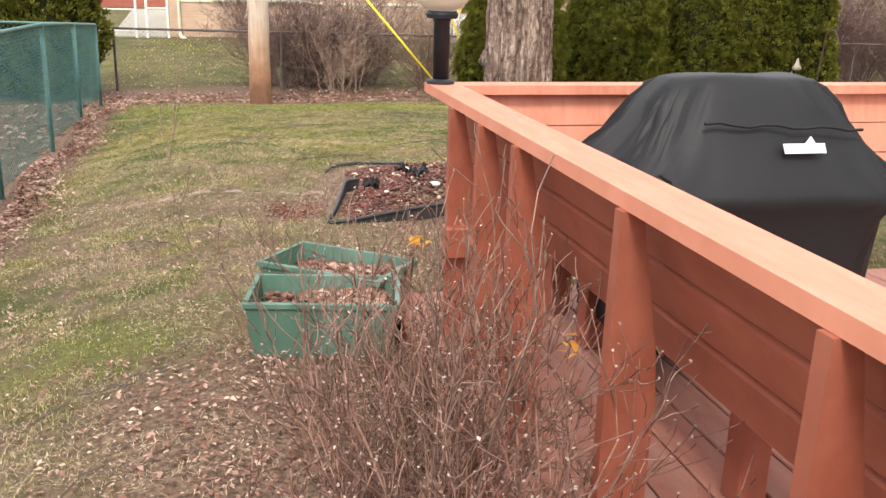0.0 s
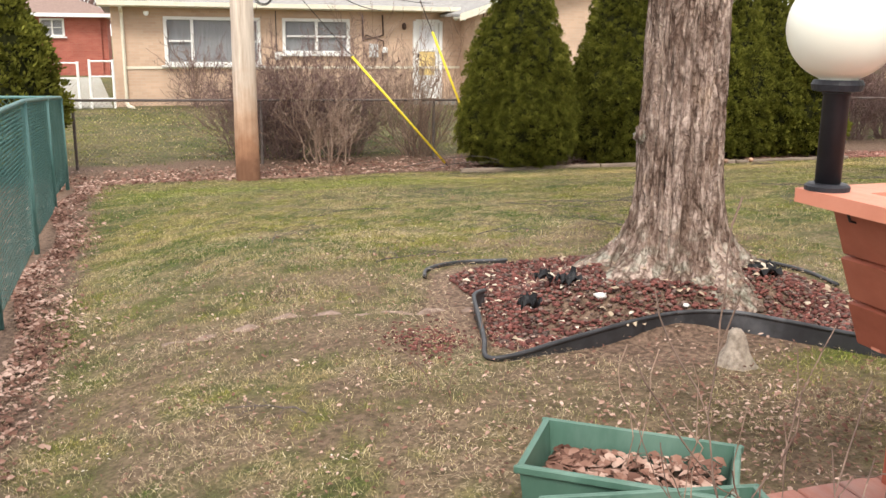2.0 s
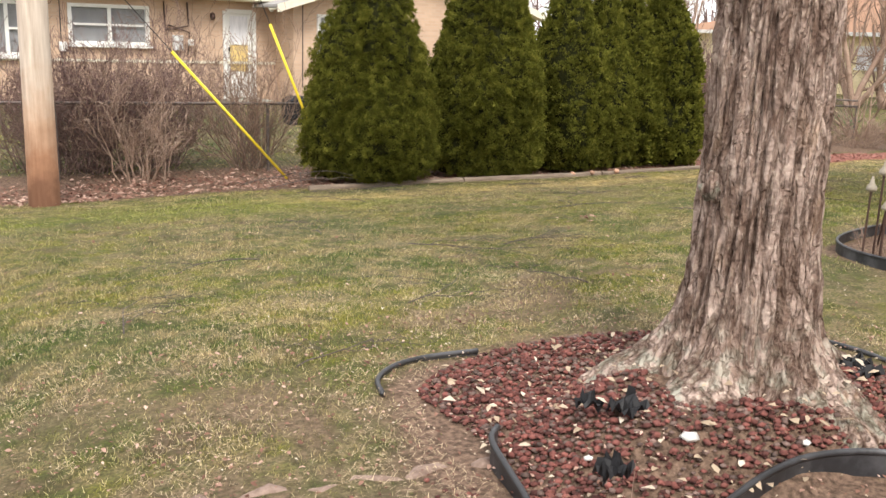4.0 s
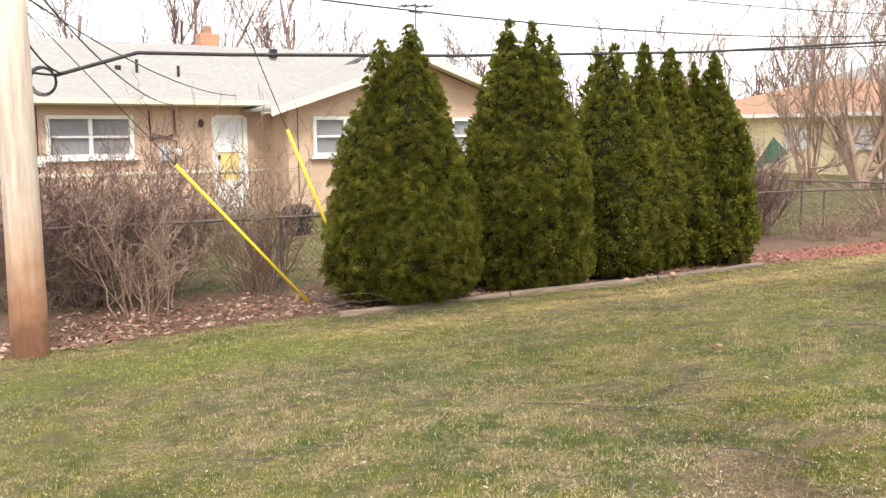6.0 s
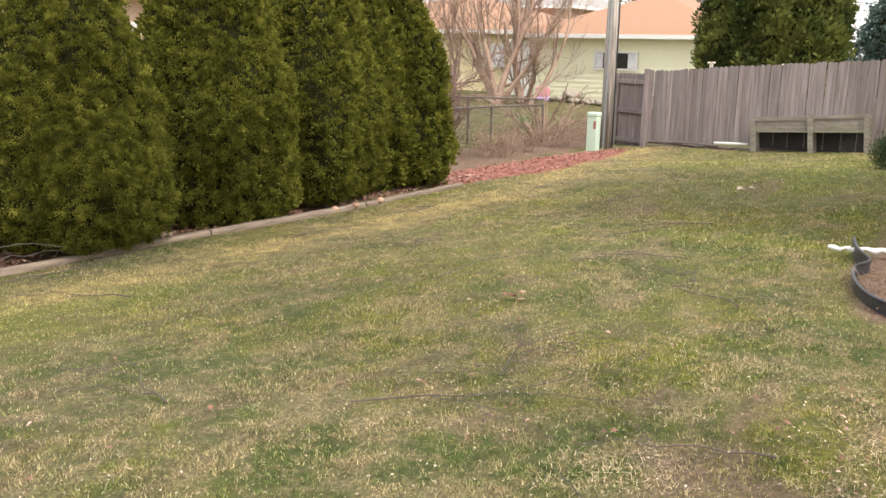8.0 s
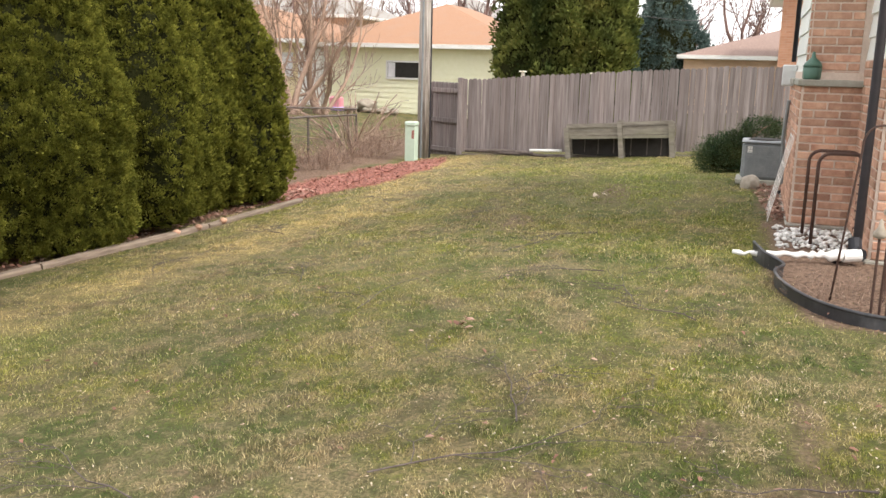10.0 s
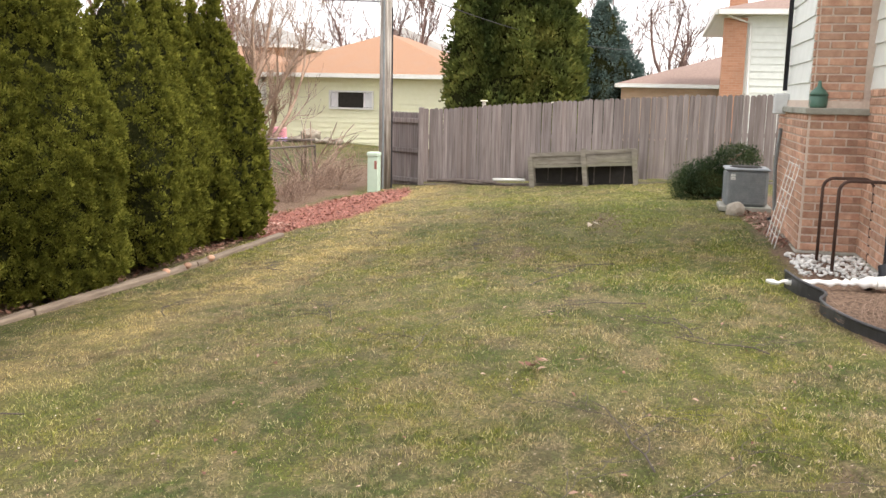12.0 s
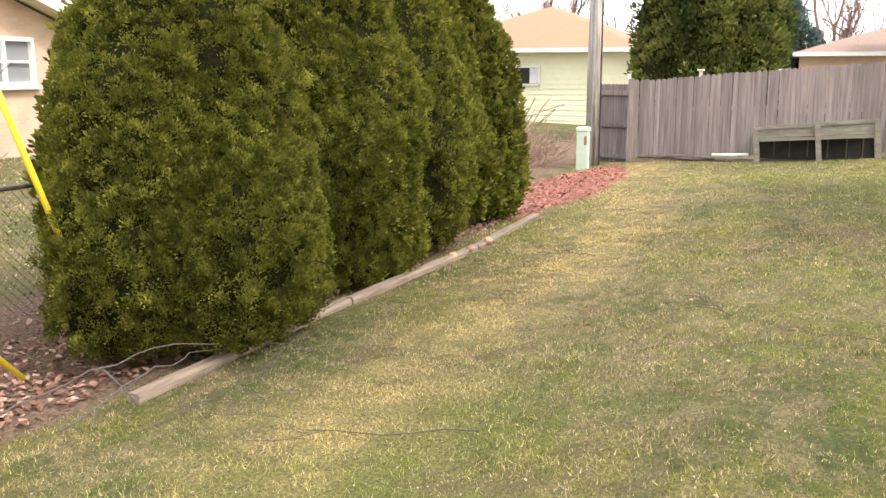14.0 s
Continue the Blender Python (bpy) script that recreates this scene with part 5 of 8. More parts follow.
def make_shrubs():
    for k, (x, y, n, h, sp) in enumerate(((0.58, 1.80, 24, 0.60, 0.7), (0.46, 2.30, 26, 0.60, 0.7), (0.46, 1.50, 20, 0.48, 0.8), (0.60, 2.75, 20, 0.58, 0.6), (0.66, 2.2, 12, 0.66, 0.32), (0.34, 2.0, 22, 0.42, 0.9), (0.66, 1.55, 8, 0.62, 0.30))):
        shrub((x, y, g(x, y)), "leafless brown shrub with pale dry buds beside the deck railing", TWIG_NEAR, 60 + k, n, h, sp, 0.0060, 2, (PALE_BUD, 0.0042, 150), density=0.85, wob=0.17, base=0.16, min_r=0.0016)
    for k, (x, y, n, h) in enumerate(((0.26, 2.9, 3, 0.72), (0.16, 2.85, 2, 0.85), (0.41, 1.86, 5, 0.92), (0.60, 2.02, 5, 0.90))):
        shrub((x, y, g(x, y)), "tall thin leafless shoots of the shrub by the deck", TWIG, 130 + k, n, h, 0.2, 0.0045, 2, None, density=0.5, wob=0.15, base=0.06, min_r=0.0015)
    s = thing("dry_leaves", (0, 0, 0), "few orange dead leaves caught in the bare shrub", "leaves")
    rr = np.random.RandomState(7)
    for k, (x, y, z) in enumerate(((0.388, 1.825, 0.945), (0.82, 1.98, 0.62), (0.70, 1.62, 0.32))):
        n = 5
        part("leaf_clump", leaf_cloud("leaf_clump", x + rr.normal(0, 0.012, n), y + rr.normal(0, 0.012, n), 0.024, ORANGE_LEAF, 70 + k, 0.01, z + rr.normal(0, 0.016, n)), None, s)
    for k, (x, y, n, h, sp) in enumerate(((1.55, 16.75, 75, 1.32, 0.75), (2.45, 17.0, 75, 1.40, 0.75), (1.9, 15.75, 22, 1.15, 0.6), (1.0, 16.85, 50, 1.25, 0.75))):
        shrub((x, y, g(x, y)), "dense leafless purplish-grey shrub by the chain-link fence", TWIG_TAN if k == 2 else TWIG_GREY, 80 + k, n, h, sp, 0.0095, 3, density=0.72, wob=0.25, base=0.4, min_r=0.003)
    shrub((3.65, 16.5, g(3.65, 16.5)), "leafless tan shrub beside the hedge and yellow cable guards", TWIG_TAN, 90, 60, 1.5, 0.95, 0.011, 3, density=0.55, wob=0.22, base=0.25, min_r=0.0032)
    for k, (x, y, h) in enumerate(((12.2, 16.75, 1.35), (13.0, 16.9, 1.35), (13.8, 16.8, 1.2), (11.4, 16.8, 1.4), (12.7, 17.25, 1.4))):
        shrub((x, y, g(x, y)), "dense leafless grey-brown shrub behind the end of the hedge", TWIG_GREY, 95 + k, 60, h, 0.75, 0.010, 3, density=0.6, wob=0.13, base=0.3, min_r=0.0045)
    shrub((0.55, 24.2, g(0.55, 24.2)), "small leafless shrub against the tan brick wall", TWIG, 104, 14, 1.25, 0.5, 0.012, 2, density=0.6, min_r=0.006)
    for k, (x, y, h) in enumerate(((18.2, 16.0, 0.5), (16.6, 15.7, 0.55), (15.4, 15.8, 0.45), (14.3, 15.6, 0.45))):
        shrub((x, y, g(x, y)), "low tangle of dry stems at the mulch edge", TWIG_TAN, 110 + k, 40, h, 1.2, 0.006, 2, density=0.6, wob=0.25, base=0.4, min_r=0.004)
    shrub((5.6, 7.7, 0.03), "clump of dry cut stems in the bed by the house", TWIG_TAN, 120, 60, 0.17, 1.6, 0.003, 1, density=0.5, wob=0.3, base=0.4, min_r=0.0015)
    shrub((0.28, 5.15, g(0.28, 5.15)), "thin leafless sapling shoots standing in the lawn", TWIG, 121, 4, 0.42, 0.5, 0.003, 1, density=0.5)


ORANGE_LEAF = leaf_mat("orange_leaves", (0.50, 0.20, 0.04), (0.68, 0.32, 0.06), (0.78, 0.45, 0.12), 0.7, 0.3, 4)
make_shrubs()


# ---- evergreens ----
def foliage(name, seed, height, radius, material, clumps, per, leaf, prof, lumps=0.25, z0=0.05, up=0.7, clump_r=0.15, width=0.3):
    """Leafy sprays in clumps over a lumpy crown; prof gives the share of the radius at a share of the height."""
    rr = np.random.RandomState(seed)
    ph = np.array([p[0] for p in prof])
    pr = np.array([p[1] for p in prof])
    hh = rr.rand(clumps * 3)
    keep = rr.rand(clumps * 3) < np.interp(hh, ph, pr) + 0.12
    hh = hh[keep][:clumps]
    n = len(hh)
    th = rr.uniform(0, 2 * math.pi, n)
    lump = np.array([noise.noise((math.cos(a) * 3.1 + seed, math.sin(a) * 3.1, h * height * 1.0)) + 0.4 * noise.noise((math.cos(a) * 6 - seed, math.sin(a) * 6, h * height * 2.6)) for a, h in zip(th, hh)])
    full = (lump > -0.14) | (rr.rand(n) < 0.55)
    hh, th, lump = hh[full], th[full], lump[full]
    n = len(hh)
    r = radius * np.interp(hh, ph, pr) * (1 + lumps * 1.6 * lump) + rr.uniform(-0.10, 0.06, n)
    r = np.maximum(r, 0.02)
    c = np.stack([np.cos(th) * r, np.sin(th) * r, z0 + hh * height], 1)
    out = np.stack([np.cos(th), np.sin(th), np.zeros(n)], 1)
    size = clump_r * rr.uniform(0.6, 1.25, n) * (0.55 + 0.45 * np.interp(hh, ph, pr))
    m = n * per
    ci = np.repeat(np.arange(n), per)
    off = rr.normal(0, 1, (m, 3))
    off /= np.linalg.norm(off, axis=1)[:, None]
    off *= (rr.rand(m) ** 0.4)[:, None]
    off[:, 2] *= 1.35
    p = c[ci] + off * size[ci][:, None]
    p[:, 2] = np.maximum(p[:, 2], 0.02)
    d = off * 0.7 + out[ci] * 0.8 + np.array([0, 0, up]) + rr.normal(0, 0.3, (m, 3))
    d /= np.linalg.norm(d, axis=1)[:, None]
    s = np.cross(d, rr.normal(0, 1, (m, 3)))
    s /= np.linalg.norm(s, axis=1)[:, None] + 1e-9
    L = leaf * rr.uniform(0.5, 1.3, m)
    dl, sl = d * L[:, None], s * (L * width)[:, None]
    nrm = np.cross(d, s) * (L * 0.12)[:, None]
    v = np.stack([p - dl * 0.2, p + dl * 0.35 + sl * 1.25 + nrm, p + dl * 0.25 + sl * 0.2, p + dl, p + dl * 0.25 - sl * 0.2, p + dl * 0.35 - sl * 1.25 - nrm], 1).reshape(-1, 3)
    t = np.array([(0, 2, 1), (0, 4, 2), (2, 4, 3), (0, 5, 4)])[None] + (np.arange(m) * 6)[:, None, None]
    return tri_mesh(name, v, t, material)


ARBOR = [(0.0, 0.60), (0.06, 0.84), (0.20, 1.0), (0.35, 0.94), (0.50, 0.80), (0.69, 0.52), (0.85, 0.27), (0.95, 0.11), (1.0, 0.02)]


def bulge(x, y, z, seed):
    """Swelling of a crown at places round its stem: large lobes and small ones."""
    big = np.array([noise.noise((a * 2.1 + seed * 7, b * 2.1, c * 1.25)) for a, b, c in zip(x, y, z)])
    small = np.array([noise.noise((a * 6.5, b * 6.5 + seed, c * 5.0)) for a, b, c in zip(x, y, z)])
    return 0.30 * big + 0.13 * small


def tufted_crown(name, seed, leaders, material, density, tuft, per, leaf, prof, z0=0.08):
    """Plumes of scaly sprays over a crown with one or more leaders (dx, dy, height, radius)."""
    rr = np.random.RandomState(seed)
    ph, pr = np.array([p[0] for p in prof]), np.array([p[1] for p in prof])
    P, O, W = [], [], []
    for dx, dy, h, R in leaders:
        n = int(density * 2 * math.pi * R * h * 0.68 * 1.35)
        hh, th = rr.rand(n), rr.uniform(0, 2 * math.pi, n)
        keep = (rr.rand(n) < np.interp(hh, ph, pr) + 0.06) & ((np.sin(th) < 0.45) | (rr.rand(n) < 0.45))
        hh, th = hh[keep], th[keep]
        r = R * np.interp(hh, ph, pr)
        ca, sa = np.cos(th), np.sin(th)
        x, y, z = ca * r + dx, sa * r + dy, z0 + hh * h
        r2 = np.maximum(r * (1 + bulge(x, y, z, seed)) + rr.uniform(-0.07, 0.03, len(r)), 0.01)
        x, y = ca * r2 + dx, sa * r2 + dy
        ok = np.ones(len(x), bool)
        for ex, ey, eh, eR in leaders:
            if (ex, ey) != (dx, dy):
                q = np.hypot(x - ex, y - ey)
                t = (z - z0) / eh
                ok &= ~((t < 1) & (q < eR * np.interp(t, ph, pr) * 0.78))
        P.append(np.stack([x, y, z], 1)[ok])
        O.append(np.stack([ca, sa, np.zeros(len(x))], 1)[ok])
        W.append((0.62 + 0.38 * np.interp(hh, ph, pr))[ok])
    P, O, W = np.concatenate(P), np.concatenate(O), np.concatenate(W)
    n = len(P)
    size = tuft * rr.uniform(0.7, 1.35, n) * W
    axis = O * 0.85 + np.array([0, 0, 0.75]) + rr.normal(0, 0.28, (n, 3))
    axis /= np.linalg.norm(axis, axis=1)[:, None]
    root = P - axis * (size * 0.55)[:, None]
    m = n * per
    ci = np.repeat(np.arange(n), per)
    d = axis[ci] + rr.normal(0, 0.42, (m, 3))
    d /= np.linalg.norm(d, axis=1)[:, None]
    p = root[ci] + d * (size[ci] * rr.uniform(0.25, 1.0, m) ** 0.6)[:, None]
    p[:, 2] = np.maximum(p[:, 2], 0.02)
    d = d + np.array([0, 0, 0.25]) + rr.normal(0, 0.22, (m, 3))
    d /= np.linalg.norm(d, axis=1)[:, None]
    s = np.cross(d, rr.normal(0, 1, (m, 3)))
    s /= np.linalg.norm(s, axis=1)[:, None] + 1e-9
    L = leaf * rr.uniform(0.6, 1.25, m)
    dl, sl = d * L[:, None], s * (L * 0.30)[:, None]
    v = np.stack([p - dl * 0.35, p + dl * 0.2 + sl, p + dl * 0.75, p + dl * 0.2 - sl], 1).reshape(-1, 3)
    t = np.array([(0, 2, 1), (0, 3, 2)])[None] + (np.arange(m) * 4)[:, None, None]
    me = tri_mesh(name, v, t, material)
    me.attributes.new("tone", "FLOAT", "POINT").data.foreach_set("value", np.repeat(rr.uniform(0, 1, n)[ci], 4).astype(np.float32))
    return me


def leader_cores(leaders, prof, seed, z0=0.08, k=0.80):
    """One lobed body per leader, coloured dark to paint the shade inside."""
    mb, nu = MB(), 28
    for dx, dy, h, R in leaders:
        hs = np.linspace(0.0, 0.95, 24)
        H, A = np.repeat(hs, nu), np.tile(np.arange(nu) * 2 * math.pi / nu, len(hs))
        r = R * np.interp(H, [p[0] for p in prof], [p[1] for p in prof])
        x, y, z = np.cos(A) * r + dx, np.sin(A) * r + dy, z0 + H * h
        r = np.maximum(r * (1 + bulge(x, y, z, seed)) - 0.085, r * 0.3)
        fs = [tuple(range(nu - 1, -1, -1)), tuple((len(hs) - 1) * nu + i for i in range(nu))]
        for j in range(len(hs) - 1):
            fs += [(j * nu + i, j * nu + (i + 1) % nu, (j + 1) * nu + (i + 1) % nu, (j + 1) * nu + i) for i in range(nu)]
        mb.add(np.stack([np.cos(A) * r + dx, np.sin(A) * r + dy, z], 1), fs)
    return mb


def core(height, radius, prof, z0=0.05, k=0.84, seed=0):
    mb = MB()
    ring = []
    nu = 28
    verts, hs = [], np.linspace(0.0, 0.97, 22)
    for h in hs:
        for i in range(nu):
            a = 2 * math.pi * i / nu
            r = radius * np.interp(h, [p[0] for p in prof], [p[1] for p in prof]) * k
            r *= 1 + 0.3 * noise.noise((math.cos(a) * 2.6 + seed, math.sin(a) * 2.6, h * height * 1.1)) + 0.1 * noise.noise((math.cos(a) * 6, math.sin(a) * 6, h * height * 5 + seed))
            verts.append((math.cos(a) * r, math.sin(a) * r, z0 + h * height))
    fs = [tuple(range(nu - 1, -1, -1)), tuple((len(hs) - 1) * nu + i for i in range(nu))]
    for j in range(len(hs) - 1):
        for i in range(nu):
            q = (i + 1) % nu
            fs.append((j * nu + i, j * nu + q, (j + 1) * nu + q, (j + 1) * nu + i))
    return mb.add(verts, fs)


def arborvitae(x, y, top, radius, seed, density, per, leaf, tuft, leaders=((0, 0, 0, 1),), label="tall dense green arborvitae tapering to a point, in a hedge row", group="arborvitae hedge"):
    """Leaders: shift across, shift in depth, drop of the tip, share of the radius."""
    z = g(x, y)
    h = top - z
    t = thing("arborvitae", (x, y, z), label, "tree", group)
    part("trunk", MB().tube([(0, 0, -0.05), (0.01, 0, h * 0.4), (0, 0.01, h * 0.85)], [0.07, 0.05, 0.015], 8), TWIG, t)
    ls = [(a, b, h - 0.08 - drop, radius * k) for a, b, drop, k in leaders]
    part("shade_core", leader_cores(ls, ARBOR, seed), CROWN_SHADE, t, smooth=True)
    part("crown", tufted_crown("crown", seed, ls, THUJA, density, tuft, per, leaf, ARBOR), None, t)


TWO_TOPS = ((0.08, -0.05, 0.0, 0.88), (-0.22, 0.10, 0.20, 0.80), (0.02, -0.20, 1.0, 0.84))
THREE_TOPS = ((-0.17, 0.11, 0.0, 0.84), (0.05, -0.05, 0.03, 0.86), (0.24, -0.16, 0.20, 0.70))
TREES = [(4.69, 14.66, 2.74, 0.84, 1, 400, 72, 0.019, 0.084, TWO_TOPS), (6.44, 14.62, 2.86, 0.84, 2, 330, 50, 0.025, 0.092, THREE_TOPS), (7.93, 14.62, 2.64, 0.72, 3, 280, 30, 0.032, 0.095, ((0, 0, 0, 1),)),
         (8.56, 14.68, 2.68, 0.63, 4, 280, 30, 0.032, 0.095, ((0, 0, 0, 1),)), (9.20, 14.78, 2.66, 0.62, 5, 230, 20, 0.05, 0.10, ((0, 0, 0, 1),)), (9.86, 14.64, 2.60, 0.72, 6, 230, 20, 0.05, 0.10, ((0.04, -0.02, 0, 0.9), (-0.22, 0.1, 0.15, 0.75))),
         (5.2, 15.6, 2.50, 0.52, 7, 140, 14, 0.07, 0.13), (7.05, 15.9, 2.80, 0.62, 8, 140, 14, 0.07, 0.13), (8.85, 15.9, 2.75, 0.6, 9, 130, 14, 0.07, 0.13), (7.75, 15.9, 2.6, 0.6, 10, 130, 14, 0.07, 0.13)]
for q in TREES:
    arborvitae(*q)
arborvitae(-2.75, 15.6, 3.3, 0.95, 21, 120, 14, 0.075, 0.14, label="dark green arborvitae behind the green fence", group="")


def conifer(x, y, z, top, radius, seed, mat, label, clumps, per, leaf, prof, clump_r):
    t = thing("conifer", (x, y, z), label, "tree")
    h = top - z
    part("trunk", MB().tube([(0, 0, -0.1), (0, 0, h * 0.9)], [0.16, 0.03], 8), TWIG, t)
    part("shade_core", core(h - 0.2, radius, prof, 0.2, 0.78, seed), CROWN_SHADE, t, smooth=True)
    part("crown", foliage("crown", seed, h - 0.2, radius, mat, clumps, per, leaf, prof, lumps=0.3, z0=0.2, clump_r=clump_r, up=0.35), None, t)


COLUMN = [(0.0, 0.9), (0.25, 1.0), (0.5, 0.93), (0.7, 0.70), (0.88, 0.36), (1.0, 0.04)]
CONE = [(0.0, 0.9), (0.2, 1.0), (0.45, 0.86), (0.7, 0.55), (0.9, 0.22), (1.0, 0.03)]


def make_cedar(x, y, z, top, radius):
    t = thing("conifer", (x, y, z), "large dark green cedar with feathery upright sprays behind the wooden fence", "tree")
    h = top - z
    part("trunk", MB().tube([(0, 0, -0.1), (0, 0, h * 0.9)], [0.16, 0.03], 8), TWIG, t)
    ls = [(0, 0, h, radius), (-0.5, 0.75, h * 0.86, radius * 0.62), (-0.5, -0.8, h * 0.80, radius * 0.6), (-0.2, 1.15, h * 0.62, radius * 0.45)]
    part("shade_core", leader_cores(ls, COLUMN, 31), CROWN_SHADE, t, smooth=True)
    part("crown", tufted_crown("crown", 31, ls, CEDAR, 55, 0.28, 26, 0.11, COLUMN), None, t)


make_cedar(24, 13.1, -0.3, 6.5, 1.55)
conifer(40, 12.0, -0.3, 5.6, 1.7, 32, SPRUCE, "blue-grey spruce far behind the fence", 900, 26, 0.16, CONE, 0.26)


def make_juniper():
    x, y = 13.3, 8.62
    t = thing("juniper_bush", (x, y, g(x, y)), "low spreading dark green juniper beside the air conditioner", "shrub")
    flat = [(0, 0.7), (0.15, 1.0), (0.45, 0.95), (0.75, 0.7), (1.0, 0.15)]
    part("trunk", MB().tube([(0, 0, -0.05), (0.05, -0.05, 0.2), (0.1, -0.2, 0.5)], [0.05, 0.04, 0.02], 6), TWIG, t)
    part("shade_core", core(0.40, 0.37, flat, 0.05, 0.8, 3), CROWN_SHADE, t, smooth=True)
    part("crown", foliage("crown", 41, 0.50, 0.37, JUNIPER, 420, 44, 0.030, flat, lumps=0.4, z0=0.03, clump_r=0.13, up=0.3), None, t)
    o = part("crown", foliage("crown", 42, 0.24, 0.27, JUNIPER, 160, 40, 0.030, flat, lumps=0.4, z0=0.5, clump_r=0.10, up=0.3), None, t)
    o.location = (0.0, -0.38, 0.02)
    o = part("branch", MB().tube([(0.1, -0.15, 0.4), (0.08, -0.4, 0.62), (0.05, -0.6, 0.75)], [0.03, 0.02, 0.01], 6), TWIG, t)


make_juniper()


# ---- fences and timbers ----
def make_timbers():
    pts = [(3.61, 14.26), (5.80, 14.10), (8.05, 13.88), (10.2, 13.85)]
    for (x0, y0), (x1, y1) in zip(pts[:-1], pts[1:]):
        z0, z1 = g(x0, y0) + 0.005, g(x1, y1) + 0.005
        d = Vector((x1 - x0, y1 - y0, z1 - z0))
        L = d.length - 0.02
        b = MB()
        prof = [(-0.034, -0.04), (0.034, -0.04), (0.042, -0.018), (0.042, 0.016), (0.030, 0.034), (-0.030, 0.034), (-0.042, 0.016), (-0.042, -0.018)]
        n, verts = 14, []
        for i in range(n + 1):
            for a, c in prof:
                k = 1 + 0.12 * noise.noise((i * 0.7, a * 20, c * 20 + x0))
                verts.append((L * i / n, a * k, c * k + 0.006 * noise.noise((i * 0.4, x0, 0))))
        fs = [tuple(range(7, -1, -1)), tuple(n * 8 + k for k in range(8))]
        for i in range(n):
            fs += [(i * 8 + k, i * 8 + (k + 1) % 8, i * 8 + 8 + (k + 1) % 8, i * 8 + 8 + k) for k in range(8)]
        b.add(verts, fs)
        ob = tagged(part("landscape_timber", b, TIMBER), "weathered grey landscape timber lying along the hedge", "timber", "hedge timbers")
        ob.location = (x0, y0, z0 + 0.015)
        ob.rotation_euler = d.to_track_quat("X", "Z").to_euler()


make_timbers()


def chain_mesh(name, p, q, hgt, pitch, r, material, sag=None):
    """Woven wire as two sets of slanting rods between p and q (feet)."""
    p, q = np.array(p, float), np.array(q, float)
    L = np.linalg.norm((q - p)[:2])
    seg = []
    step = pitch * math.sqrt(2)
    for sgn in (1, -1):
        s = -hgt
        while s < L + hgt:
            a0, h0, a1, h1 = (s, 0.0, s + hgt, hgt) if sgn > 0 else (s, hgt, s + hgt, 0.0)
            if a0 < 0:
                h0, a0 = h0 - sgn * a0, 0.0
            if a1 > L:
                h1, a1 = h1 - sgn * (a1 - L), L
            if a1 > a0 + 0.01 and 0 <= min(h0, h1) + 1e-6:
                w = (q - p) / L
                off = np.array([-w[1], w[0], 0]) * 0.003 * sgn
                seg.append((*(p + w * a0 + off + [0, 0, h0]), *(p + w * a1 + off + [0, 0, h1]), r, r))
            s += step
    return rods(name, seg, material)


def make_green_fence():
    f = thing("chain_link_fence", (0, 0, 0), "green vinyl-coated chain-link fence with a curved top rail", "fence")
    ys = [1.4, 3.4, 5.4, 7.5, 9.84, 11.9, 13.9]
    tops = [1.0, 1.0, 0.99, 0.98, 0.93, 0.82, 0.70]
    x = -1.70
    pts = []
    for y, z in zip(ys, tops):
        zb = g(x, y)
        part("post", MB().tube([(x, y, zb - 0.1), (x, y, z - 0.02)], 0.024, 10), GREEN_WIRE, f, smooth=True)
        part("post_cap", MB().lathe([(0.03, 0), (0.03, 0.02), (0.015, 0.035)], (x, y, z - 0.03), 10), GREEN_WIRE, f)
    part("top_rail", MB().tube([(x, y, z) for y, z in zip(ys, tops)], 0.019, 10), GREEN_WIRE, f, smooth=True)
    for k in range(len(ys) - 1):
        y0, y1 = ys[k], ys[k + 1]
        h = min(tops[k], tops[k + 1]) - max(g(x, y0), g(x, y1)) - 0.03
        b0, b1 = tops[k] - h - 0.02, tops[k + 1] - h - 0.02
        o = part("wire_mesh", chain_mesh("wire_mesh", (x, y0, b0), (x, y1, b1), h, 0.042, 0.0025, GREEN_WIRE), None, f)
    y = 13.9
    seg = thing("chain_link_fence", (0, 0, 0), "green chain-link fence turning the corner behind the lawn", "fence")
    part("top_rail", MB().tube([(x, 13.96, 0.70), (-6, 14.3, 0.74)], 0.019, 10), GREEN_WIRE, seg)
    part("wire_mesh", chain_mesh("wire_mesh", (-6, 14.3, -0.35), (x - 0.03, 13.96, -0.35), 1.03, 0.05, 0.0027, GREEN_WIRE), None, seg)
    part("post", MB().tube([(-3.9, 14.14, -0.5), (-3.9, 14.14, 0.7)], 0.024, 8), GREEN_WIRE, seg)
    s = thing("solar_light", (-2.1, 7.9, g(-2.1, 7.9)), "small solar garden light on a black stake behind the green fence", "garden light")
    part("stake", MB().tube([(0, 0, -0.03), (0, 0, 0.22)], 0.008, 8), BLACK_METAL, s)
    part("head", MB().lathe([(0.03, 0.2), (0.045, 0.25), (0.05, 0.262), (0.02, 0.28)], sides=14), GREY_METAL, s)


make_green_fence()


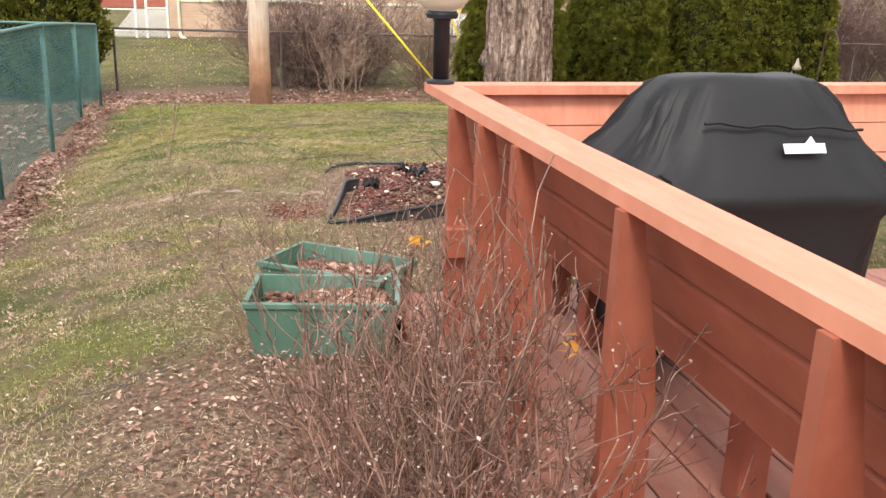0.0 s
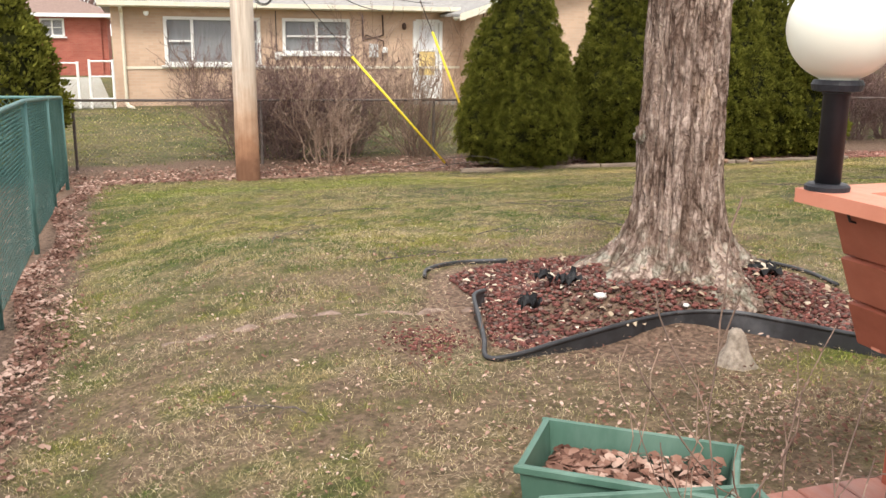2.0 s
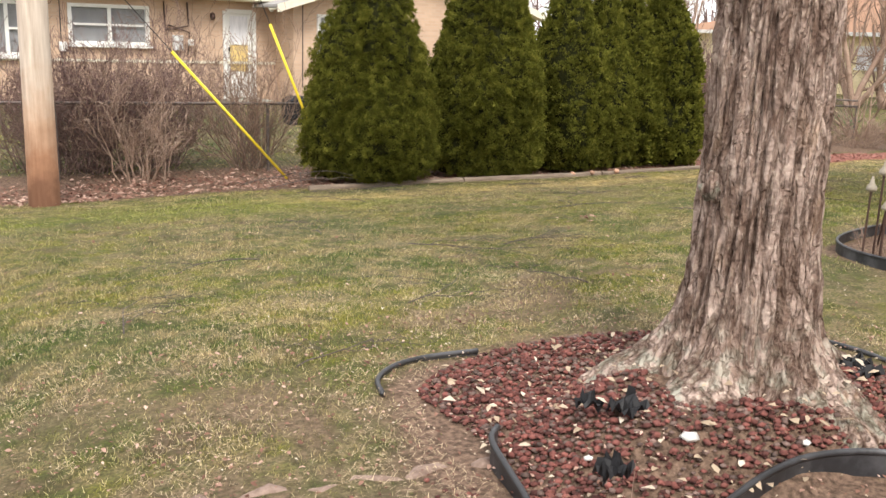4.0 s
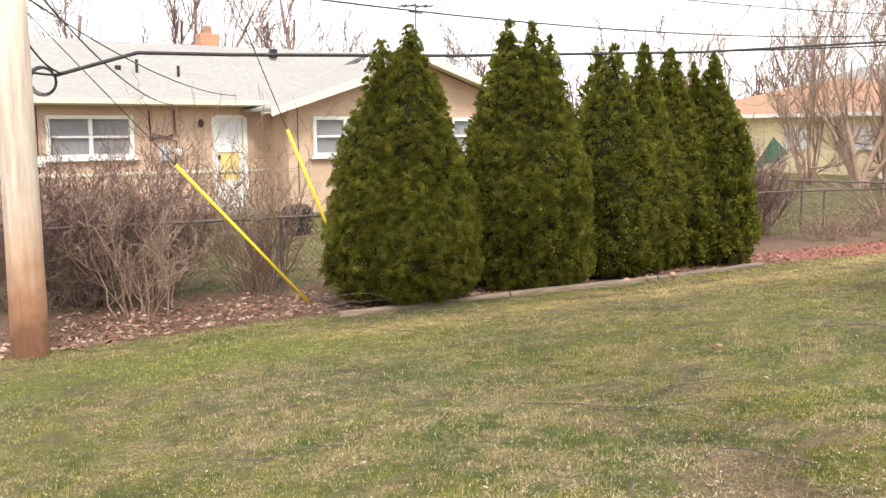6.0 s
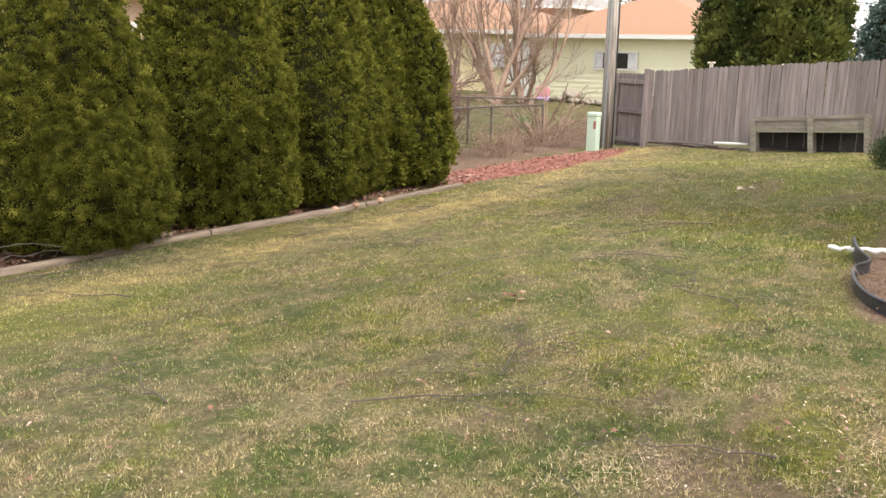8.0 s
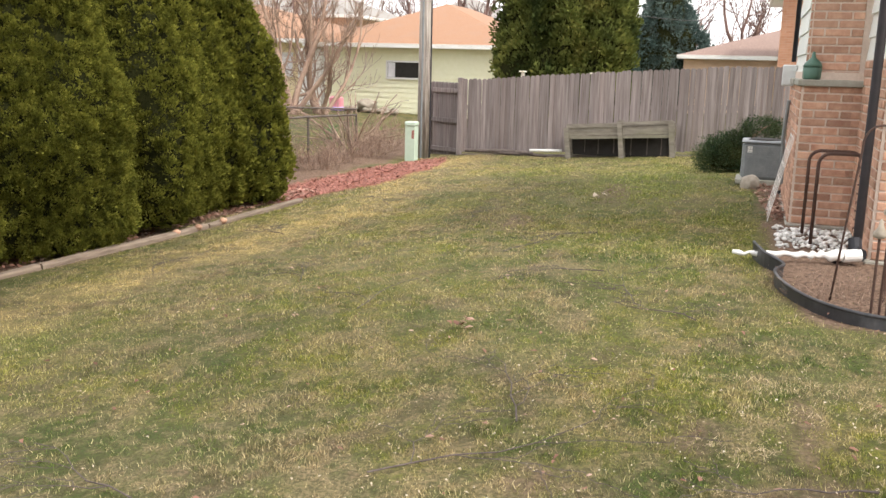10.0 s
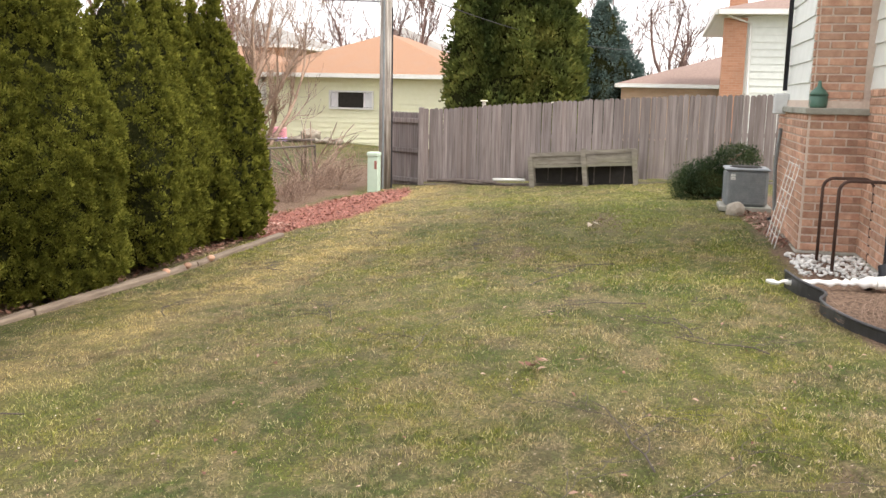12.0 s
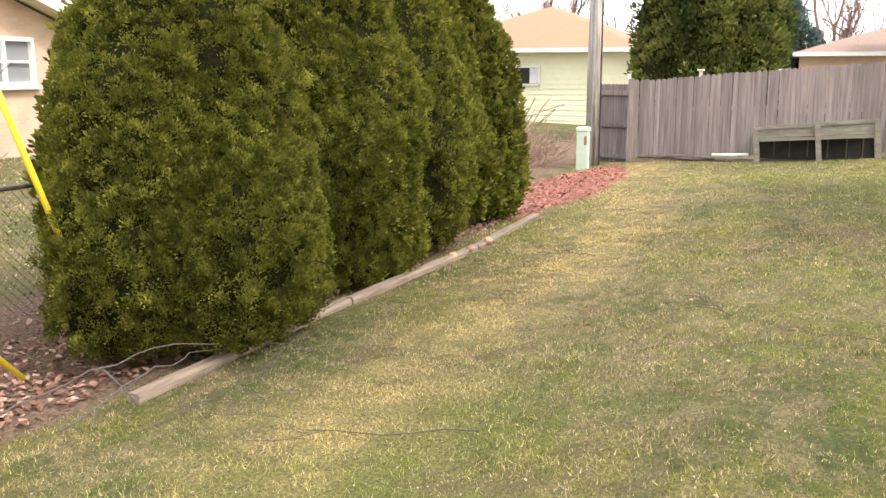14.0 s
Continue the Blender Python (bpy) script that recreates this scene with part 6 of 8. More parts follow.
def make_back_fence():
    f = thing("chain_link_fence", (0, 0, 0), "old galvanised chain-link fence between the gardens", "fence")
    xs = [-1.7, 1.0, 3.8, 6.6, 9.4, 12.2, 15.0, 17.2]
    tz = [0.52, 0.49, 0.46, 0.44, 0.42, 0.40, 0.36, 0.30]
    y = 16.15
    for x, z in zip(xs, tz):
        part("post", MB().tube([(x, y, g(x, y) - 0.1), (x, y, z + 0.02)], 0.022, 8), GALV, f)
    part("top_rail", MB().tube([(x, y, z) for x, z in zip(xs, tz)], 0.019, 8), GALV, f, smooth=True)
    for k in range(len(xs) - 1):
        part("wire_mesh", chain_mesh("wire_mesh", (xs[k], y - 0.02, tz[k] - 0.92), (xs[k + 1], y - 0.02, tz[k + 1] - 0.92), 0.9, 0.05, 0.0019, GALV), None, f)
    w = thing("chain_link_fence", (0, 0, 0), "second chain-link fence across the neighbouring gardens", "fence")
    part("top_rail", MB().tube([(12.3, 18.2, 0.62), (17.2, 16.15, 0.42)], 0.019, 8), GALV, w)
    part("wire_mesh", chain_mesh("wire_mesh", (12.3, 18.2, -0.38), (17.2, 16.2, -0.58), 0.98, 0.06, 0.002, GALV), None, w)
    part("post", MB().tube([(13.6, 17.66, -0.5), (13.6, 17.66, 0.6)], 0.022, 8), GALV, w)
    part("post", MB().tube([(15.4, 16.92, -0.5), (15.4, 16.92, 0.55)], 0.022, 8), GALV, w)


make_back_fence()


def make_wood_fence():
    f = thing("wooden_fence", (0, 0, 0), "weathered grey cedar picket privacy fence", "fence")
    rr = np.random.RandomState(8)
    w, x = 0.094, 17.47
    ys = np.arange(13.88, 3.0, -0.098)
    meshes = []
    for k in range(5):
        e = 0.006 + 0.004 * k
        b = MB()
        b.prism([(-w / 2, 0.0), (w / 2, 0.0), (w / 2, 1.0 - 0.02), (w / 2 - 0.024, 1.0), (-w / 2 + 0.024, 1.0), (-w / 2, 1.0 - 0.02)], "x", -0.009, 0.009)
        meshes.append(b.mesh("picket", PICKET))
    for y in ys:
        top = np.interp(y, [7.0, 8.85, 11.45, 13.9], [1.50, 1.47, 1.285, 1.09]) + rr.uniform(-0.014, 0.014)
        bot = np.interp(y, [7, 8.8, 13.9], [-0.06, -0.10, -0.38]) + rr.uniform(0, 0.02)
        o = part("picket", meshes[rr.randint(5)], None, f)
        o.location = (x + rr.uniform(-0.004, 0.004), y, bot)
        o.scale = (1, 1, top - bot)
        o.rotation_euler = (radians(rr.uniform(-0.4, 0.4)), 0, radians(rr.uniform(-1.5, 1.5)))
    part("base_board", MB().prism([(13.9, -0.50), (13.9, -0.40), (7, -0.08), (7, -0.2)], "x", x - 0.04, x - 0.012), PICKET, f)
    for z in (0.2, 0.85):
        part("rail", MB().prism([(13.9, z - 0.35), (13.9, z - 0.27), (3.0, z + 0.1), (3.0, z + 0.02)], "x", x + 0.012, x + 0.05), PICKET, f)
    part("post", MB().box((17.46, 13.98, 0.32), (0.10, 0.10, 1.60), bevel=0.01), PICKET, f)
    s = thing("wooden_fence", (0, 0, 0), "return of the grey wooden fence showing its rails", "fence")
    p, q = Vector((17.52, 14.0, 0)), Vector((17.95, 14.75, 0))
    d = (q - p).normalized()
    for k in range(9):
        c = p + d * (0.05 + 0.098 * k)
        o = part("picket", meshes[k % 5], None, s)
        o.location, o.scale = (c.x + 0.03, c.y, -0.5), (1, 1, 1.52)
        o.rotation_euler = (0, 0, math.atan2(d.y, d.x) - math.pi / 2)
    for z in (-0.35, 0.25, 0.85):
        c = (p + q) / 2
        part("rail", MB().box((c.x - 0.03, c.y, z), (0.04, 0.86, 0.09), rz=math.degrees(math.atan2(d.y, d.x)) - 90, bevel=0.006), PICKET, s)
    part("post", MB().box((17.98, 14.82, 0.25), (0.10, 0.10, 1.52), bevel=0.008), PICKET, s)
    for y in (11.35, 12.75):
        c = thing("post_cap_light", (17.62, y, 0.985), "small pale post cap seen over the fence", "post cap")
        part("stem", MB().box((0, 0, 0.12), (0.06, 0.06, 0.3)), CREAM_PAINT, c)
        part("cap", MB().box((0, 0, 0.29), (0.13, 0.13, 0.03), bevel=0.008), CREAM_PAINT, c)


make_wood_fence()


def make_fence_bench():
    b = thing("potting_bench", (0, 0, 0), "leaning old grey wooden bench with dark openings, against the fence", "bench")
    x = 17.1
    part("top_rail", MB().prism([(11.72, 0.24), (11.72, 0.31), (10.72, 0.38), (10.72, 0.31)], "x", x - 0.03, x + 0.03), BENCHWOOD, b)
    part("top_rail", MB().prism([(10.66, 0.33), (10.66, 0.40), (9.75, 0.47), (9.75, 0.40)], "x", x - 0.03, x + 0.03), BENCHWOOD, b)
    part("front_board", MB().prism([(11.70, 0.09), (11.70, 0.235), (9.76, 0.385), (9.76, 0.22)], "x", x - 0.012, x + 0.012), BENCHWOOD, b)
    part("rail", MB().prism([(11.70, 0.03), (11.70, 0.085), (9.76, 0.21), (9.76, 0.15)], "x", x - 0.035, x + 0.02), BENCHWOOD, b)
    for y0, y1, z1 in ((11.66, 11.72, 0.24), (10.64, 10.72, 0.42), (9.70, 9.78, 0.44)):
        part("leg", MB().prism([(y0 - 0.045, -0.36), (y0 + 0.045, -0.36), (y1 + 0.045, z1), (y1 - 0.045, z1)], "x", x - 0.06, x - 0.036), BENCHWOOD, b)
        part("leg", MB().prism([(y0 - 0.045, -0.34), (y0 + 0.045, -0.34), (y1 + 0.045, z1), (y1 - 0.045, z1)], "x", x + 0.22, x + 0.25), BENCHWOOD, b)
    # Added board: its colour stands in for shade in the bench openings.
    part("shade_board", MB().box((x + 0.27, 10.7, -0.07), (0.02, 2.0, 0.42)), DARK, b, "near-black board painting the shade inside the bench")
    for k in range(6):
        y = 9.95 + 0.29 * k + 0.03 * math.sin(k * 5)
        part("back_slat", MB().box((x + 0.253, y, -0.06 + 0.02 * math.sin(k * 3)), (0.008, 0.018 + 0.008 * math.sin(k * 7), 0.34)), FALLEN, b)
    part("top_board", MB().prism([(11.70, 0.24), (11.70, 0.26), (9.76, 0.41), (9.76, 0.39)], "x", x + 0.032, x + 0.26), BENCHWOOD, b)
    w = thing("white_pipe", (17.2, 12.15, g(17.2, 12.15) + 0.12), "white plastic pipe lying at the foot of the fence", "pipe")
    part("pipe", MB().tube([(0, 0.3, 0), (0.0, -0.33, 0.02)], 0.03, 10), WHITE_PAINT, w, smooth=True)
    l = thing("log_pile", (17.3, 13.0, g(17.3, 13) + 0.02), "rotten dark logs along the foot of the fence", "logs")
    for k, (a, c) in enumerate(((-0.9, -0.1), (-0.1, 0.8), (-0.6, 0.3))):
        part("log", MB().tube([(0.0, a, 0.0 + 0.02 * k), (0.03, (a + c) / 2, 0.02 + 0.02 * k), (0, c, 0.02 + 0.02 * k)], 0.035, 8), FALLEN, l)


make_fence_bench()


# ---- poles and wires ----
def make_poles():
    x, y = 0.56, 14.32
    p = thing("utility_pole", (x, y, g(x, y)), "wooden utility pole bleached pale above and stained rust-brown at the foot", "utility pole")
    part("shaft", MB().lathe([(0.168, -0.1), (0.163, 0.0), (0.157, 0.75), (0.150, 2.2), (0.125, 7.5)], sides=24), POLEWOOD, p, smooth=True)
    part("crossarm", MB().box((0, 0, 6.9), (2.0, 0.09, 0.12), bevel=0.01), POLEGREY, p)
    x, y = 17.0, 14.60
    q = thing("utility_pole", (x, y, g(x, y)), "old grey split wooden utility pole beside the fence corner", "utility pole")
    part("shaft", MB().lathe([(0.125, -0.1), (0.12, 2.0), (0.10, 7.0)], sides=18), POLEGREY, q, smooth=True)
    part("conduit", MB().tube([(-0.13, 0.0, 0), (-0.12, 0.0, 5.5)], 0.02, 8), GREY_METAL, q)
    part("conduit", MB().tube([(0.02, -0.13, 0), (0.02, -0.12, 3.5)], 0.018, 8), BLACK_METAL, q)
    part("bracket", MB().box((0, 0, 3.68), (0.04, 0.34, 0.05)), GALV, q)
    b = thing("utility_box", (16.5, 14.66, g(16.5, 14.66)), "pale green telecom pedestal box beside the pole", "utility box")
    part("case", MB().box((0, 0, 0.33), (0.20, 0.21, 0.70), bevel=0.012), BOXGREEN, b)
    part("cap", MB().box((0, 0, 0.72), (0.225, 0.235, 0.09), bevel=0.02), BOXGREEN, b)
    part("warning_label", MB().box((-0.102, -0.06, 0.52), (0.004, 0.05, 0.16)), MULCH_CHIP, b, "small red warning label")
    for k, (a, c, lab) in enumerate((((3.62, 15.0, -0.42), (2.26, 15.35, 1.17), ""), ((3.87, 14.92, 0.36), (3.37, 14.92, 1.54), ""))):
        n = thing("cable_guard", (0, 0, 0), "bright yellow plastic guard on a guy cable", "cable guard", "guy cable guards")
        A, C = Vector(a), Vector(c)
        d = (C - A).normalized()
        if k == 1:
            A = A - d * 0.75
        part("guard", MB().tube([A, C], [0.017, 0.019], 10), YELLOW, n, smooth=True)
        end = C + d * (3.6 if k == 0 else 6)
        part("cable", MB().tube([A - d * 0.1, end], 0.006, 5), WIRE, n)


make_poles()


def make_pole_gear():
    c = thing("cable_coil", (0, 0, 0), "coil of black cable hanging from the overhead wires by the pole", "cable")
    for k in range(3):
        part("loop", MB().tube([(0.98 + (0.11 + 0.012 * k) * math.cos(a), 15.30 + 0.02 * k, 2.02 + (0.12 + 0.012 * k) * math.sin(a)) for a in np.linspace(0, 6.28, 28)], 0.006, 5, caps=False), WIRE, c)
    for k, (x, z) in enumerate(((-0.95, 2.08), (-0.69, 1.98))):
        b = thing("splice_box", (x, 15.0, z), "small dark splice box hanging on the overhead cable", "cable box", "splice boxes")
        part("case", MB().box((0, 0, 0), (0.17, 0.12, 0.15), bevel=0.02), WIRE, b)
        part("clamp", MB().box((0, 0, 0.09), (0.05, 0.05, 0.04)), GALV, b)


make_pole_gear()


def wire(pts, r, sag=0.0, name="overhead_wire", label="thin black overhead wire between the poles"):
    out = []
    for i in range(len(pts) - 1):
        a, b = Vector(pts[i]), Vector(pts[i + 1])
        for k in range(14):
            t = k / 14
            p = a.lerp(b, t)
            p.z -= sag * 4 * t * (1 - t)
            out.append(p)
    out.append(Vector(pts[-1]))
    o = tagged(part(name, MB().tube(out, r, 6), WIRE, smooth=True), label, "wire", "overhead wires")


wire([(1.1, 15.3, 2.08), (1.9, 15.3, 2.33), (2.9, 15.3, 2.35), (5.9, 15.3, 2.46), (10.5, 15.3, 2.70), (17.0, 14.6, 3.2)], 0.020, 0.0, label="thick black overhead cable with a slack end")
wire([(0.6, 14.5, 3.05), (17.0, 14.6, 3.32)], 0.010, 0.35)
wire([(0.6, 14.5, 3.6), (17.0, 14.6, 3.6)], 0.008, 0.3)
wire([(17.0, 14.5, 3.12), (17.0, 24.0, 3.6)], 0.014, 0.05, label="black service wire to the next pole")
wire([(17.0, 14.5, 3.22), (17.5, -10, 3.3)], 0.008, 0.05, label="thin service wire over the fence")
wire([(17.1, 14.5, 3.45), (36.0, 9.0, 3.3)], 0.01, 0.5, label="service wire to the houses behind")
wire([(1.1, 15.3, 2.08), (-0.2, 15.0, 2.5), (-3.5, 14.6, 2.2)], 0.012, 0.1)
wire([(0.4, 14.4, 2.9), (6.0, 23.2, 2.25)], 0.008, 0.25, label="service wire to the tan house")
wire([(0.6, 14.4, 3.0), (5.2, 24.6, 2.1)], 0.010, 0.3, label="service wire to the tan house")
wire([(-9, 15.0, 3.3), (0.5, 14.4, 2.75), (1.15, 15.3, 2.10)], 0.010, 0.15)


# ---- houses ----
def window(parent, x0, x1, z0, z1, y, panes, nm="window", curtain=True):
    """A white sash window in a wall that faces -y; panes: shares of the width."""
    w = part(nm, MB().box(((x0 + x1) / 2, y + 0.045, (z0 + z1) / 2), (x1 - x0 - 0.02, 0.01, z1 - z0 - 0.02)), CURTAIN if curtain else DARK, parent)
    t = 0.075
    fr = MB()
    fr.box(((x0 + x1) / 2, y - 0.01, z1 - t / 2), (x1 - x0, 0.09, t), bevel=0.006)
    fr.box(((x0 + x1) / 2, y - 0.01, z0 + t / 2), (x1 - x0, 0.09, t), bevel=0.006)
    fr.box((x0 + t / 2, y - 0.01, (z0 + z1) / 2), (t, 0.086, z1 - z0 - 2 * t))
    fr.box((x1 - t / 2, y - 0.01, (z0 + z1) / 2), (t, 0.086, z1 - z0 - 2 * t))
    part("frame", fr, WHITE_PAINT, w)
    a = x0 + t
    tot = sum(p for p, _ in panes)
    W = x1 - x0 - 2 * t
    for i, (share, split) in enumerate(panes):
        b = a + W * share / tot
        if i:
            part("mullion", MB().box((a, y - 0.012, (z0 + z1) / 2), (0.07, 0.07, z1 - z0 - 2 * t)), WHITE_PAINT, w)
        if split:
            part("meeting_rail", MB().box(((a + b) / 2, y - 0.004, (z0 + z1) / 2), (b - a - 0.07, 0.05, 0.045)), WHITE_PAINT, w)
        part("pane", MB().box(((a + b) / 2, y + 0.012, (z0 + z1) / 2), (b - a - 0.03, 0.006, z1 - z0 - 2 * t)), PANE, w)
        a = b
    part("sill", MB().box(((x0 + x1) / 2, y - 0.05, z0 - 0.03), (x1 - x0 + 0.16, 0.14, 0.05), bevel=0.008), WHITE_PAINT, w)
    return w


def make_pane():
    m = bpy.data.materials.new("clear_pane")
    m.use_nodes = True
    nt = m.node_tree
    b = nt.nodes["Principled BSDF"]
    b.inputs["Roughness"].default_value = 0.05
    b.inputs["Base Color"].default_value = (0.05, 0.055, 0.06, 1)
    tr, mx = nt.nodes.new("ShaderNodeBsdfTransparent"), nt.nodes.new("ShaderNodeMixShader")
    mx.inputs[0].default_value = 0.25
    nt.links.new(tr.outputs[0], mx.inputs[1])
    nt.links.new(b.outputs[0], mx.inputs[2])
    nt.links.new(mx.outputs[0], nt.nodes["Material Output"].inputs[0])
    return m


PANE = make_pane()


def wall_with_holes(x0, x1, z0, z1, y, thick, holes):
    """One wall that faces -y, with real openings through it."""
    xs = sorted({x0, x1, *[h[0] for h in holes], *[h[1] for h in holes]})
    zs = sorted({z0, z1, *[h[2] for h in holes], *[h[3] for h in holes]})
    nx, nz = len(xs), len(zs)
    v = [(x, yy, z) for yy in (y, y + thick) for z in zs for x in xs]
    solid = {(i, k): not any(a <= (xs[i] + xs[i + 1]) / 2 <= b and lo <= (zs[k] + zs[k + 1]) / 2 <= hi for a, b, lo, hi in holes) for i in range(nx - 1) for k in range(nz - 1)}
    B = nx * nz
    f = []
    for (i, k), s in solid.items():
        if not s:
            continue
        a, b, c, d = k * nx + i, k * nx + i + 1, (k + 1) * nx + i + 1, (k + 1) * nx + i
        f += [(a, b, c, d), (B + d, B + c, B + b, B + a)]
        for (di, dk), (p, q) in (((0, -1), (a, b)), ((1, 0), (b, c)), ((0, 1), (c, d)), ((-1, 0), (d, a))):
            if not solid.get((i + di, k + dk), False):
                f.append((q, p, B + p, B + q))
    return MB().add(v, f)


def make_tan_house():
    h = thing("tan_brick_house", (0, 0, 0), "single-storey tan brick house with pale grey shingle roof and white windows", "house")
    Y = 24.8
    holes = [(-0.08, 2.17, 0.76, 1.88), (2.70, 4.38, 1.03, 1.88), (6.08, 6.76, -0.14, 1.86)]
    part("wall", wall_with_holes(-1.03, 7.33, -0.35, 2.08, Y, 0.2, holes), TANBRICK, h)
    part("wall", MB().box((-1.13, 30.2, 0.87), (0.2, 11.0, 2.43)), TANBRICK, h)
    part("base_course", MB().box((3.1, Y - 0.012, 0.70), (8.4, 0.03, 0.06)), CREAM_PAINT, h, "slightly proud pale brick course")
    window(h, -0.08, 2.17, 0.76, 1.88, Y, [(0.6, True), (1.0, False), (0.6, True)])
    window(h, 2.70, 4.38, 1.03, 1.88, Y, [(1, True), (1, True)])
    WY = 23.75
    part("wall", wall_with_holes(7.33, 13.9, -0.35, 2.0, WY, 0.2, [(7.9, 9.45, 1.00, 1.86), (11.5, 12.85, 1.00, 1.84)]), TANBRICK, h)
    part("wall", MB().box((7.43, 24.474, 0.88), (0.2, 1.044, 2.46)), TANBRICK, h)
    part("gable_wall", MB().prism([(7.1, 2.0), (13.9, 2.0), (10.55, 3.12)], "y", WY + 0.004, WY + 0.2), TANBRICK, h)
    window(h, 7.9, 9.45, 1.00, 1.86, WY, [(1, True), (1, True)])
    window(h, 11.5, 12.85, 1.00, 1.84, WY, [(1, True), (1, True)])
    # door
    d = part("back_door", MB().box((6.42, Y + 0.05, 0.86), (0.60, 0.04, 1.92), bevel=0.004), WHITE_PAINT, h, "white storm door with a yellow curtain in the lower half")
    part("frame", MB().box((6.07, Y - 0.01, 0.86), (0.08, 0.1, 2.0)).box((6.77, Y - 0.01, 0.86), (0.08, 0.1, 2.0)).box((6.42, Y - 0.01, 1.86), (0.62, 0.1, 0.08)), WHITE_PAINT, d)
    part("pane", MB().box((6.42, Y + 0.02, 1.45), (0.42, 0.006, 0.60)), CURTAIN, d, "glass with a white lace curtain")
    part("pane", MB().box((6.42, Y + 0.02, 0.80), (0.42, 0.006, 0.60)), YELLOW_CURTAIN, d, "glass backed by a yellow curtain")
    part("meeting_rail", MB().box((6.42, Y + 0.012, 1.13), (0.5, 0.03, 0.05)), WHITE_PAINT, d)
    part("door_handle", MB().box((6.18, Y - 0.01, 1.0), (0.03, 0.05, 0.1)), BLACK_METAL, d)
    part("door_step", MB().box((6.42, Y - 0.4, -0.20), (1.1, 0.8, 0.16), bevel=0.01), CONCRETE, h)
    # roof of the long wing
    e = 0.45
    part("roof", MB().add([(-1.5, Y - e, 2.16), (7.18, Y - e, 2.16), (12.0, 28.6, 3.72), (0.9, 28.6, 3.72), (-1.5, 32.6, 2.1), (12.0, 32.6, 2.1),
                           (-1.5, Y - e, 2.10), (7.18, Y - e, 2.10), (12.0, 28.6, 3.66), (0.9, 28.6, 3.66), (10.55, 27.35, 3.261), (10.55, 27.35, 3.20)],
                          [(0, 1, 10, 2, 3), (0, 3, 4), (3, 2, 5, 4), (9, 8, 11, 7, 6), (6, 7, 1, 0)]), GREY_ROOF, h)
    part("soffit", MB().box((3.0, Y - 0.215, 2.085), (9.0, 0.43, 0.02)), CREAM_PAINT, h)
    part("gutter", MB().prism([(Y - 0.56, 2.20), (Y - 0.555, 2.10), (Y - 0.47, 2.08), (Y - 0.452, 2.20)], "x", -1.5, 7.12), CREAM_PAINT, h)
    part("downspout", MB().tube([(-1.0, Y - 0.5, 2.08), (-1.0, Y - 0.06, 1.95), (-1.0, Y - 0.06, -0.10), (-0.95, Y - 0.3, -0.18), (-0.85, Y - 0.7, -0.2)], 0.045, 6), CREAM_PAINT, h)
    # gable roof of the cross wing
    for s in (-1, 1):
        x0 = 6.75 if s < 0 else 14.35
        b = MB()
        zt, zb = 3.26, 2.02
        b.add([(10.55, WY - 0.5, zt), (x0, WY - 0.5, zb), (x0, 32, zb), (10.55, 32, zt), (10.55, WY - 0.5, zt - 0.06), (x0, WY - 0.5, zb - 0.06), (x0, 32, zb - 0.06), (10.55, 32, zt - 0.06)],
              [(0, 1, 2, 3), (7, 6, 5, 4), (0, 4, 5, 1), (1, 5, 6, 2)])
        part("roof", b, GREY_ROOF, h)
        b = MB().prism([(10.55, zt - 0.004), (x0, zb - 0.004), (x0, zb - 0.17), (10.55, zt - 0.19)], "y", WY - 0.53, WY - 0.503)
        part("bargeboard", b, CREAM_PAINT, h, "cream bargeboard")
        b = MB().prism([(10.55, zt - 0.085), (x0, zb - 0.085), (x0, zb - 0.11), (10.55, zt - 0.12)], "y", WY - 0.5, WY)
        part("soffit", b, CREAM_PAINT, h)
    part("chimney", MB().box((7.5, 29.0, 3.75), (0.5, 0.45, 0.6), bevel=0.01), ORANGE_BRICK, h)
    part("chimney_pot", MB().lathe([(0.12, 4.04), (0.11, 4.24)], (7.5, 29.0, 0), 12), ORANGE_ROOF, h)
    part("chimney", MB().box((-0.7, 27.6, 2.9), (0.7, 0.5, 0.9), bevel=0.01), TANBRICK, h)
    for x, y, z, t in ((4.9, 26.2, 2.78, 0.34), (5.75, 26.0, 2.70, 0.30), (4.55, 26.4, 2.85, 0.14)):
        part("vent_pipe", MB().tube([(x, y, z - 0.25), (x, y, z + t)], 0.035 if t > 0.2 else 0.07, 8), BLACK_METAL, h)
    part("roof_vent", MB().box((8.7, 27.6, 3.5), (0.16, 0.16, 0.22)), BLACK_METAL, h)
    for a, c in (((12.4, 26.7, 2.5), (12.4, 26.7, 4.9)), ((11.95, 26.7, 4.81), (12.9, 26.7, 4.85)), ((12.1, 26.55, 4.65), (12.7, 26.85, 4.67)), ((12.0, 26.5, 4.81), (12.0, 26.95, 4.81)), ((12.2, 26.45, 4.82), (12.2, 27.0, 4.82)), ((12.6, 26.45, 4.84), (12.6, 27.0, 4.84)), ((12.82, 26.5, 4.85), (12.82, 26.95, 4.85))):
        part("antenna_rod", MB().tube([a, c], 0.022, 6), GALV, h)
    # meters and lamps
    m = part("electric_meter", MB().box((4.98, Y - 0.07, 1.12), (0.22, 0.12, 0.33), bevel=0.01), GREY_METAL_PALE, h, "pale grey meter box with pipes")
    part("meter_dial", MB().lathe([(0.07, -0.05), (0.07, 0.06), (0.04, 0.08)], (5.27, Y - 0.1, 1.12), 12), WHITE_PAINT, m)
